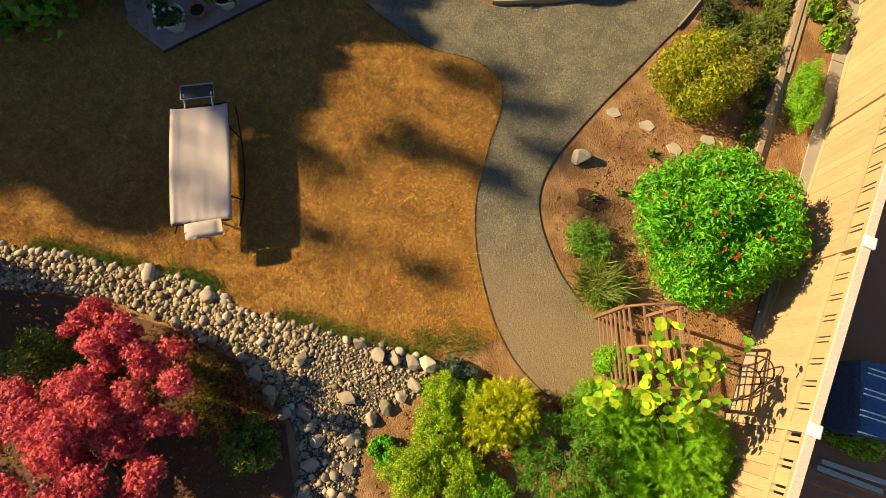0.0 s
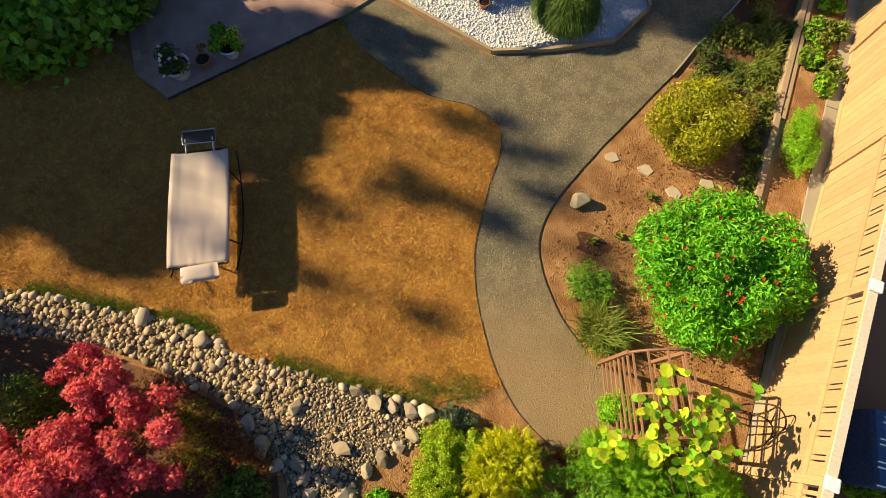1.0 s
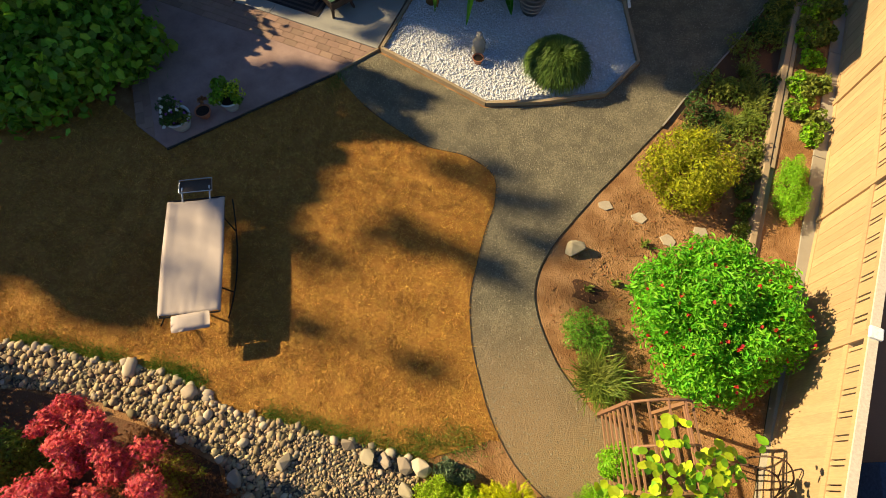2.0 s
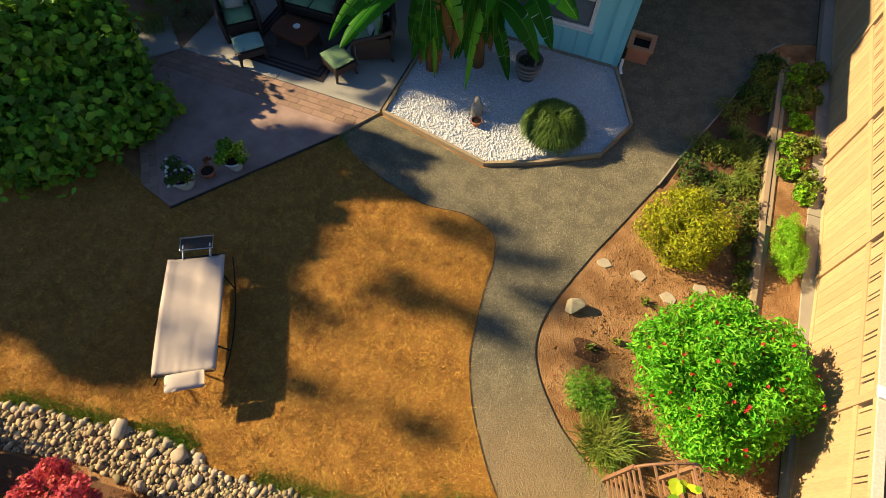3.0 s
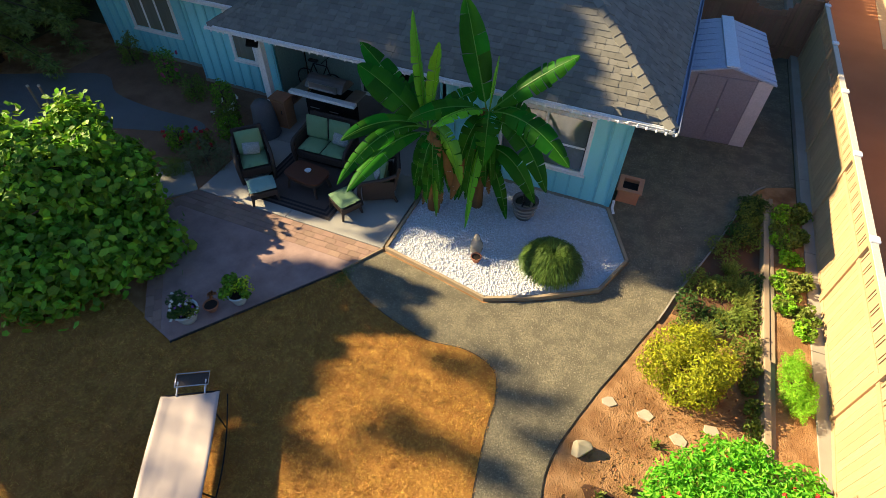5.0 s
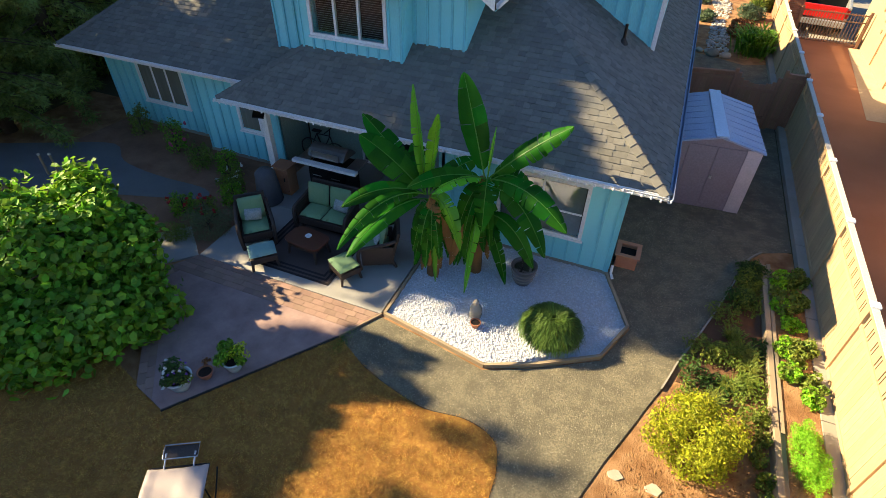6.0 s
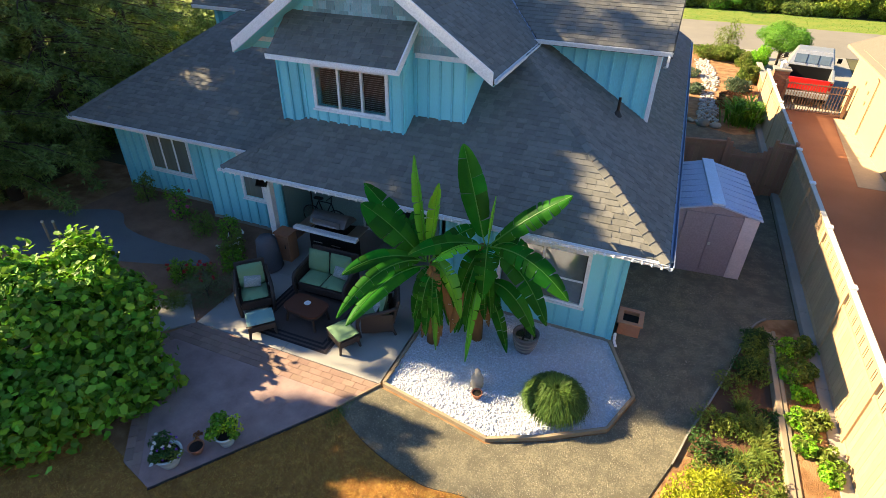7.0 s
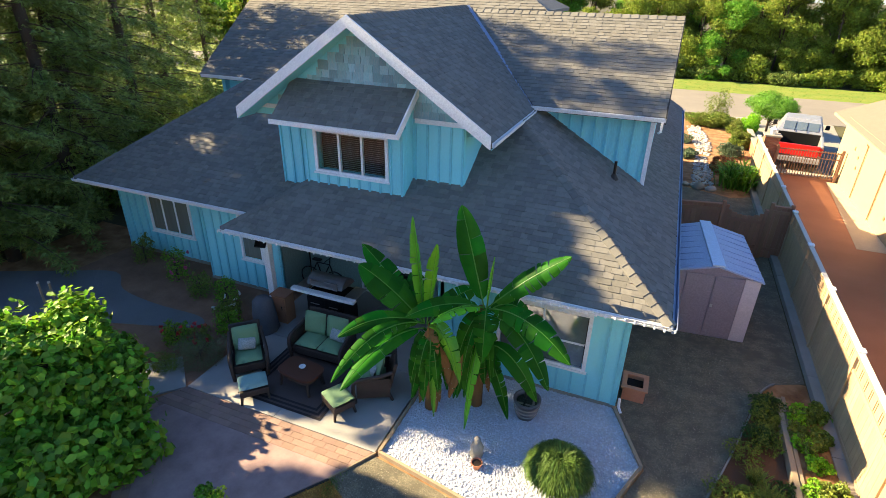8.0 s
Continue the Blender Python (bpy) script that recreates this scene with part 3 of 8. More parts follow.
tagged(leaves("leaf_litter", lit, np.tile([0, 0, 1.0], (len(lit), 1)), 0.045, 0.025, LITTER, None, 18), "scattered dry brown leaf litter", "litter", kind="stuff")

# short dry blades over the nearer lawn, lusher ones along the stones
at = scatter(LAWN, 900000, 3)
at = at[at[:, 0] > -8.5]
clump = np.array([noise.noise((x * 9, y * 9, 0.3)) + 0.7 * noise.noise((x * 3, y * 3, 5.3)) for x, y in at])
at = at[clump + np.random.default_rng(2).normal(0, 0.25, len(at)) > -0.06]
tagged(blades("dry_grass", at, 0.04, 0.010, STRAW, None, 4, 1.1), "short brittle straw-coloured grass blades", "grass", kind="stuff")
rng = np.random.default_rng(8)
edge = np.array(CREEK_TOP)
k = rng.integers(4, len(edge) - 1, 16000)
u = rng.random(16000)[:, None]
line = edge[k] * (1 - u) + edge[np.minimum(k + 1, len(edge) - 1)] * u
keep = np.array([noise.noise((p[0] * 1.1, 3.1, 0.7)) for p in line]) > -0.12
line = line[keep] + np.stack([rng.normal(0, 0.08, keep.sum()), np.abs(rng.normal(0.02, 0.10, keep.sum()))], 1)
extra = np.concatenate([rng.normal((0.62, 0.95), (0.16, 0.10), (900, 2)), rng.normal((0.2, 0.78), (0.2, 0.06), (900, 2)), rng.normal((-3.62, 5.72), (0.08, 0.16), (500, 2))])
tagged(blades("green_grass", np.concatenate([line, extra]), 0.055, 0.010, LUSH, None, 5, 0.8), "fresh green grass along the stones", "grass", kind="stuff")
chips = scatter(GRAVEL_AREA, 100000, 12)
tagged(pebbles("gravel_chips", chips[chips[:, 1] < 12.5], 0.014, GRIT, None, 13, label="", z=0.008, rough=True, flat=0.5), "loose grey gravel chips on the path", "gravel", kind="stuff")


def ribbon(name, pts, z0, z1, w, mat, label):
    """A narrow upright strip along a plan line."""
    p = np.asarray(pts)
    d = np.gradient(p, axis=0)
    d /= np.linalg.norm(d, axis=1)[:, None]
    nn = np.stack([-d[:, 1], d[:, 0]], 1) * w / 2
    wob = np.array([0.006 * noise.noise((x * 3, y * 3, 0.5)) for x, y in p])[:, None] * nn / w * 4
    l, r = p + nn + wob, p - nn + wob
    m = len(p)
    v = [(*q, z) for q, z in [(q, z0) for q in l] + [(q, z1) for q in l] + [(q, z1) for q in r] + [(q, z0) for q in r]]
    f = []
    for i in range(m - 1):
        for b in range(4):
            a0, a1 = b * m + i, ((b + 1) % 4) * m + i
            f.append((a0, a0 + 1, a1 + 1, a1))
    return tagged(arrays(name, v, f, mat), label, "edging", kind="structure")


ribbon("path_edging", PATH_LEFT[4:], 0.0, 0.022, 0.009, EDGING, "black plastic lawn edging strip beside the gravel")
ribbon("path_edging", PATH_RIGHT[2:], 0.0, 0.022, 0.009, EDGING, "black plastic edging strip beside the planting bed")
ribbon("path_edging", smooth_line([(1.98, 7.0)] + PATH_FAR[:-1], 5), 0.0, 0.06, 0.03, OLDCONCRETE, "pale narrow stone edging of the planting bed")

# ---- patio ----
patio = thing("patio", "grey concrete patio slabs with control joints", "patio", kind="structure")
for x0, x1 in ((-7.72, -5.52), (-5.508, -3.27)):
    for y0, y1 in ((6.67, 8.9), (8.912, 11.6)):
        part("slab", boxed(x0, x1, y0, y1, 0, 0.05, bevel=0.006), CONCRETE, patio)
part("slab", prism([(-7.735, 6.66), (-8.62, 5.76), (-9.5, 6.5), (-8.6, 7.4)], 0, 0.045), CONCRETE, patio)
PAVE = [(-7.74, 6.655), (-3.29, 6.655), (-3.74, 5.87), (-5.58, 3.36), (-6.3, 3.55), (-8.2, 5.82)]
brick_patio = tagged(part("brick_patio", prism(PAVE, 0, 0.034), JOINT), "purple-brown stamped concrete patio with a border of clay pavers", "patio", kind="structure")
def cut_to(ring, outline):
    """What is left of a convex ring inside a convex outline that runs clockwise."""
    for (ax, ay), (bx, by) in zip(outline, outline[1:] + outline[:1]):
        out = []
        side = [(bx - ax) * (y - ay) - (by - ay) * (x - ax) for x, y in ring]
        for i, p in enumerate(ring):
            q, s, t = ring[i - 1], side[i], side[i - 1]
            if (s < 0) != (t < 0):
                k = t / (t - s)
                out.append((q[0] + (p[0] - q[0]) * k, q[1] + (p[1] - q[1]) * k))
            if s < 0:
                out.append(p)
        ring = out
        if len(ring) < 3:
            return []
    return ring


def shrunk(ring, k):
    """The ring drawn in by k metres towards its middle, for the joint round a piece."""
    cx, cy = sum(a for a, b in ring) / len(ring), sum(b for a, b in ring) / len(ring)
    return [(x - math.copysign(min(k, abs(x - cx)), x - cx), y - math.copysign(min(k, abs(y - cy)), y - cy)) for x, y in ring]


def paver_rows(p, q, rows, outline, length=0.245, depth=0.137):
    """Running-bond rows of pavers laid along the edge from p to q, on its right-hand side, cut to the outline."""
    p, q = Vector(p), Vector(q)
    d = (q - p).normalized()
    n = Vector((d.y, -d.x))
    for r in range(rows):
        u = -length * (0.5 if r % 2 else 0.0) - length
        while u < (q - p).length + 0.5:
            ring = [p + d * a + n * b for a, b in ((u, r * depth), (u + length, r * depth), (u + length, (r + 1) * depth), (u, (r + 1) * depth))]
            ring = cut_to([(v.x, v.y) for v in ring], outline)
            u += length
            if len(ring) > 2 and max(a for a, b in ring) - min(a for a, b in ring) > 0.03 and max(b for a, b in ring) - min(b for a, b in ring) > 0.03:
                part("paver", prism(shrunk(ring, 0.003), 0, 0.05 + random.uniform(-.002, .002)), PAVER, brick_patio)


PAVE_LOW = [(-8.046, 6.107), (-3.608, 6.107), (-3.74, 5.87), (-5.58, 3.36), (-6.3, 3.55), (-8.2, 5.82)]
paver_rows((-7.74, 6.655), (-3.29, 6.655), 4, PAVE)
paver_rows((-8.2, 5.82), (-8.046, 6.107), 2, PAVE_LOW)
paver_rows((-6.3, 3.55), (-8.2, 5.82), 2, [(-7.83, 6.107), (-3.608, 6.107), (-3.74, 5.87), (-5.58, 3.36), (-6.3, 3.55), (-7.98, 5.56)])
part("stamped_field", prism([(-7.78, 6.107), (-3.608, 6.107), (-3.74, 5.87), (-5.58, 3.36), (-5.93, 3.46), (-7.9, 5.80)], 0.02, 0.047), STAMPED, brick_patio, "mottled stamped concrete field")
ribbon("patio_edging", [(-3.72, 5.86), (-4.3, 5.07), (-5.0, 4.12), (-5.57, 3.34)], 0, 0.045, 0.025, EDGING, "dark edging strip between lawn and pavers")
ribbon("patio_edging", [(-3.25, 6.68), (-3.74, 5.86)], 0, 0.05, 0.03, TIMBER, "weathered timber edging between pavers and gravel")

# ---- white pebble bed ----
bed = thing("pebble_bed", "white marble pebble bed framed by timber edging", "planting bed", kind="structure")
part("bed_base", prism(BED, 0, 0.03), PEBBLE_BASE, bed)
tagged(pebbles("pebble_layer", scatter(BED, 18000, 21), 0.028, PEBBLE, bed, 22, z=0.03), kind="stuff")
loop = [BED[-1], *BED[:7]]
for (ax, ay), (bx, by) in zip(loop, loop[1:]):
    part("edging_board", beam((ax, ay, 0.045), (bx, by, 0.045), 0.055, 0.11), TIMBER, bed)

# ---- rose bed, side path ----
sheet("rose_bed", [(-14.4, 11.0), (-7.8, 11.0), (-7.76, 6.7), (-8.7, 7.45), (-9.55, 7.25), (-11.3, 7.7), (-12.5, 8.3), (-14.6, 9.2)], 0.012, LOAM, "red-brown bark mulch rose bed", "planting bed", 0.01)
SIDE = smooth_line([(-17, 6.6), (-14.2, 6.9), (-13.27, 7.15), (-11.26, 7.72), (-9.3, 8.35), (-9.15, 8.62), (-9.6, 8.82), (-11.0, 8.8), (-12.4, 9.0), (-13.4, 9.6), (-14.9, 9.0), (-17, 8.0)], 4)
sheet("side_path", SIDE, 0.018, SLATE, "blue-grey gravel side path through the roses", "path", 0.01)

# ---- planting bed along the fence ----
curb = thing("fence_footing", "weathered concrete footing strip under the fence", "kerb", kind="structure")
for i in range(13):
    y0 = -4.9 + i * 2.44
    part("footing_block", boxed(4.41, 4.63, y0 + 0.006, y0 + 2.434, 0, 0.17, bevel=0.012), OLDCONCRETE, curb)
raised = thing("raised_bed", "raised bed held by split weathered timbers", "planting bed", kind="structure")
part("bed_soil", prism([(3.8, 4.3), (4.41, 4.3), (4.41, 11.1), (3.8, 11.1)], 0, 0.15), EARTH, raised)
y = 4.5
for ln in (2.3, 2.2, 2.35):
    part("timber", boxed(3.66, 3.76, y, y + ln - 0.015, 0, 0.21 + random.uniform(-.02, .02), pose(0, 0, 0), 0.012), TIMBER, raised)
    part("timber", boxed(3.775, 3.85, y + 0.1, y + ln + 0.08, 0, 0.17 + random.uniform(-.02, .02), pose(0, 0, 0), 0.012), TIMBER, raised)
    y += ln - 0.12
sheet("planting_bed", [(2.2, 7.3), (3.65, 7.3), (3.65, 11.2), (3.3, 11.0), (2.9, 9.7), (2.55, 8.7)], 0.02, MULCH, "dark shaded mulch with low plants", "planting bed", 0.015)


# ---- long fence beside the drive ----
FX = 4.62
fence = thing("boundary_fence", "tall tan wooden fence with slotted top and pale post caps", "fence", (FX, 0, 0))
posts = [-3.68, -1.1, 1.34] + [3.64 + 2.44 * i for i in range(11)]
lower = boxed(-0.012, 0.012, -0.0715, 0.0715, 0.18, 1.30, bevel=0.003)
board_mesh = bpy.data.meshes.new("board")
lower.to_mesh(board_mesh)
lower.free()
board_mesh.materials.append(FENCE)
picket_meshes = []
for half in (0.096, 0.024):
    pick = boxed(-0.011, 0.011, -half, half, 1.36, 1.68, bevel=0.003)
    me = bpy.data.meshes.new("picket")
    pick.to_mesh(me)
    pick.free()
    me.materials.append(FENCE)
    picket_meshes.append(me)
def fence_x(y):
    """The line of the fence, which bends slightly towards the garden at its near end."""
    return FX + 0.02 - max(0.0, 6.1 - y) * 0.05


for i, py in enumerate(posts):
    px = fence_x(py)
    p = part("post", boxed(px - 0.05, px + 0.05, py - 0.05, py + 0.05, 0.0, 1.74, bevel=0.006), FENCE, fence)
    part("post_cap", boxed(px - 0.075, px + 0.075, py - 0.075, py + 0.075, 1.74, 1.785, bevel=0.015), WHITE, p, "pale square post cap")
    if i + 1 < len(posts):
        a, b = py + 0.05, posts[i + 1] - 0.05
        xa, xb = fence_x(a), fence_x(b)
        lean = -math.degrees(math.atan2(xb - xa, b - a))
        for z0, z1, w in ((0.17, 0.25, 0.05), (1.29, 1.37, 0.055), (1.66, 1.72, 0.10)):
            part("rail", beam((xa, a, (z0 + z1) / 2), (xb, b, (z0 + z1) / 2), w, z1 - z0), FENCE, fence)
        part("cap_rail", beam((xa, a, 1.733), (xb, b, 1.733), 0.105, 0.022), PALERAIL, fence, "pale capping rail")
        n = 16
        for k in range(n):
            t = (k + 0.5) / n
            for name, me in (("board", board_mesh), ("picket", picket_meshes[k % 2])):
                ob = new(name, me)
                ob.parent = fence
                ob.matrix_basis = pose(xa + (xb - xa) * t - FX + random.uniform(-.0015, .0015), a + (b - a) * t, 0, 0, 0, lean + random.uniform(-.3, .3))

# ---- drive and street side ----
sheet("driveway", [(4.72, -9), (8.0, -9), (8.0, 28.6), (8.4, 41), (5.4, 41), (5.4, 28.6), (4.72, 26)], 0.02, DRIVE, "red-brown stained concrete driveway", "driveway")
sheet("drive_apron", [(5.3, 28.7), (9.2, 28.7), (10.5, 41.2), (4.6, 41.2)], 0.026, OLDCONCRETE, "pale concrete drive apron at the street", "driveway")
sheet("road", [(-150, 41.0), (150, 41.0), (150, 50.5), (-150, 50.5)], 0.03, ASPHALT, "sun-bleached asphalt street", "road")
sheet("verge", [(-150, 50.5), (150, 50.5), (150, 57), (-150, 57)], 0.025, VERGE, "bright green roadside grass verge", "verge")


# ---- house ----
house = thing("house", "teal board-and-batten house with grey asphalt shingle roofs", "house", (-5, 14, 0))
EAVE, S = 2.6, 0.605


def wall(poly, axis, at, thick, mat=SIDING, parent=house, name="wall", label=""):
    """A wall slab: its outline in (along, z), standing at x = at or y = at, thick to the far side."""
    bm = bmesh.new()
    def put(u, z, d):
        return (u, at + d, z) if axis == "y" else (at + d, u, z)
    a = [bm.verts.new(put(u, z, 0)) for u, z in poly]
    b = [bm.verts.new(put(u, z, thick)) for u, z in poly]
    bm.faces.new(a)
    bm.faces.new(b[::-1])
    n = len(poly)
    for i in range(n):
        bm.faces.new((a[i], b[i], b[(i + 1) % n], a[(i + 1) % n]))
    bmesh.ops.recalc_face_normals(bm, faces=bm.faces)
    return part(name, bm, mat, parent, label)


def battens(parent, axis, at, out, u0, u1, low, high, step=0.305, holes=()):
    """Vertical battens on a wall; low and high give the ends at u, holes are windows as (u0, u1, z0, z1)."""
    n = max(1, round((u1 - u0) / step))
    for i in range(n + 1):
        u = u0 + 0.03 + (u1 - u0 - 0.06) * i / n
        z0, z1 = low(u), high(u)
        cuts = [(z0, z1)]
        for a, b, c, d in holes:
            if a - 0.02 < u < b + 0.02:
                cuts = [(z0, c), (d, z1)]
        for c0, c1 in cuts:
            if c1 - c0 > 0.06:
                w, o0, o1 = 0.024, min(0, out * 0.03), max(0, out * 0.03)
                bm = boxed(u - w, u + w, at + o0, at + o1, c0, c1) if axis == "y" else boxed(at + o0, at + o1, u - w, u + w, c0, c1)
                part("batten", bm, BATTEN, parent)


def window(parent, axis, at, out, u0, u1, z0, z1, panes, trim=0.075, sill=True, mids=(), blind=False, glass=PANE):
    """A framed window set into a wall that faces out along the axis."""
    def b(bm, a0, a1, c0, c1, d0, d1):
        d0, d1 = sorted((at + out * d0, at + out * d1))
        return box(bm, a0, a1, d0, d1, c0, c1) if axis == "y" else box(bm, d0, d1, a0, a1, c0, c1)
    w = tagged(new("window"), "white-framed window with reflecting panes")
    w.parent = parent
    w.matrix_parent_inverse = parent.matrix_basis.inverted()
    frame_ob = bmesh.new()
    for a0, a1, c0, c1 in ((u0 - trim, u1 + trim, z1, z1 + trim * 1.1), (u0 - trim, u1 + trim, z0 - trim, z0), (u0 - trim, u0, z0, z1), (u1, u1 + trim, z0, z1)):
        b(frame_ob, a0, a1, c0, c1, -0.02, 0.035)
    part("frame", frame_ob, WHITE, w)
    if sill:
        part("sill", b(bmesh.new(), u0 - trim - 0.03, u1 + trim + 0.03, z0 - trim - 0.03, z0 - trim + 0.01, 0, 0.06), WHITE, w)
    for i in range(panes):
        a0, a1 = u0 + (u1 - u0) * i / panes, u0 + (u1 - u0) * (i + 1) / panes
        part("pane", b(bmesh.new(), a0 + 0.02, a1 - 0.02, z0 + 0.02, z1 - 0.02, 0.004, 0.012), GLASS if blind else glass, w)
        if i:
            part("mullion", b(bmesh.new(), a0 - 0.025, a0 + 0.025, z0, z1, -0.05, 0.03), WHITE, w)
        for zz, only in mids:
            if only is None or only == i:
                part("meeting_rail", b(bmesh.new(), a0 + 0.02, a1 - 0.02, zz - 0.02, zz + 0.02, -0.045, 0.025), WHITE, w)
        if blind:
            z = z0 + 0.04
            while z < z1 - 0.03:
                part("blind_slat", b(bmesh.new(), a0 + 0.03, a1 - 0.03, z, z + 0.006, -0.088, -0.078), BLIND, w)
                z += 0.045
    return w


FW = 0.15
# front right room, its window opening cut through the wall
WX0, WX1, WZ0, WZ1 = -1.86, -0.13, 0.80, 2.02
fr = wall([(-3.3, 0.08), (0.61, 0.08), (0.61, 0.72), (-3.3, 0.72)], "y", 9.62, FW)
wall([(-3.3, 0.72), (WX0, 0.72), (WX0, 2.5), (-3.3, 2.5)], "y", 9.62, FW)
wall([(WX1, 0.72), (0.61, 0.72), (0.61, 2.5), (WX1, 2.5)], "y", 9.62, FW)
wall([(WX0, WZ1), (WX1, WZ1), (WX1, 2.5), (WX0, 2.5)], "y", 9.62, FW)
wall([(WX0, 0.72), (WX1, 0.72), (WX1, WZ0), (WX0, WZ0)], "y", 9.62, FW)
battens(fr, "y", 9.62, -1, -3.28, 0.60, lambda u: 0.12, lambda u: 2.5, 0.305, ((WX0 - 0.1, WX1 + 0.1, WZ0 - 0.1, WZ1 + 0.1),))
window(house, "y", 9.62, -1, WX0, WX1, WZ0, WZ1, 2, mids=((1.36, None),), glass=SCREEN)
part("room_lining", boxed(-3.1, 0.4, 10.6, 10.65, 0.1, 2.45), ROOM, house)
part("foundation", boxed(-3.32, 0.63, 9.60, 9.8, 0, 0.10), OLDCONCRETE, house)
part("corner_board", boxed(0.52, 0.632, 9.596, 9.62, 0.1, 2.5), BATTEN, house)
# right side wall
rw = wall([(9.77, 0), (28, 0), (28, 2.55), (9.77, 2.55)], "x", 0.61, -FW)
battens(rw, "x", 0.61, 1, 9.7, 20, lambda u: 0.12, lambda u: 2.5, 0.4)
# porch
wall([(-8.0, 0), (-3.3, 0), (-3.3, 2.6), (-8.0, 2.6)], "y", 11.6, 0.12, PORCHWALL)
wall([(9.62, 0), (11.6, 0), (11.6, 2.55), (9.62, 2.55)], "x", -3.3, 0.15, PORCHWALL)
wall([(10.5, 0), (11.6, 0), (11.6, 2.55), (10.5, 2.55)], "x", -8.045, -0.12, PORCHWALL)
slide = new("sliding_door")
slide.parent = house
slide.matrix_parent_inverse = house.matrix_basis.inverted()
for x0, x1 in ((-6.35, -5.4), (-5.4, -4.45)):
    bm = bmesh.new()
    for a0, a1, c0, c1 in ((x0, x1, 0.05, 0.15), (x0, x1, 2.02, 2.1), (x0, x0 + 0.07, 0.15, 2.02), (x1 - 0.07, x1, 0.15, 2.02)):
        box(bm, a0, a1, 11.55, 11.597, c0, c1)
    part("door_frame", bm, WHITE, slide)
    part("pane", boxed(x0 + 0.07, x1 - 0.07, 11.57, 11.585, 0.15, 2.02), PANE, slide)
part("porch_ceiling", solid([[(-8.2, 9.15, 2.56), (-3.2, 9.15, 2.56), (-3.2, 11.6, 2.56), (-8.2, 11.6, 2.56)]], 0.02), WHITE, house)
post = part("porch_post", boxed(-7.93, -7.76, 9.68, 9.83, 0.0, 2.5, bevel=0.008), WHITE, house)
part("post_base", boxed(-7.97, -7.72, 9.64, 9.87, 0.0, 0.28, bevel=0.01), WHITE, post)
part("porch_beam", boxed(-8.1, -3.3, 9.69, 9.82, 2.32, 2.54, bevel=0.006), WHITE, house)
# left wing, two planes of wall
lw = wall([(-14.45, 0), (-10.62, 0), (-10.62, 2.6), (-14.45, 2.6)], "y", 11.05, FW)
battens(lw, "y", 11.05, -1, -14.43, -10.66, lambda u: 0.1, lambda u: 2.6, 0.305, ((-13.3, -11.6, 0.74, 2.22),))
window(house, "y", 11.05, -1, -13.2, -11.7, 0.86, 2.1, 3, glass=CURTAIN)
lw2 = wall([(-10.62, 0), (-8.05, 0), (-8.05, 2.6), (-10.62, 2.6)], "y", 10.5, FW)
battens(lw2, "y", 10.5, -1, -10.6, -8.07, lambda u: 0.1, lambda u: 2.6, 0.305, ((-9.4, -8.62, 0.85, 2.2),))
window(house, "y", 10.5, -1, -9.3, -8.72, 0.97, 2.1, 1, glass=CURTAIN)
wall([(10.65, 0), (11.05, 0), (11.05, 2.6), (10.65, 2.6)], "x", -10.62, 0.15)
wall([(11.2, 0), (22, 0), (22, 2.6), (11.2, 2.6)], "x", -14.446, 0.15)
part("foundation", boxed(-14.47, -10.6, 11.03, 11.2, 0, 0.1), OLDCONCRETE, house)
part("foundation", boxed(-10.64, -8.05, 10.48, 10.6, 0, 0.1), OLDCONCRETE, house)


# ---- roofs: felt slab with shingle courses on it ----
def plane_z(a):
    """Height over plan of the plane through three points."""
    p, q, r = (Vector(v) for v in a)
    n = (q - p).cross(r - p)
    return lambda x, y: p.z - (n.x * (x - p.x) + n.y * (y - p.y)) / n.z


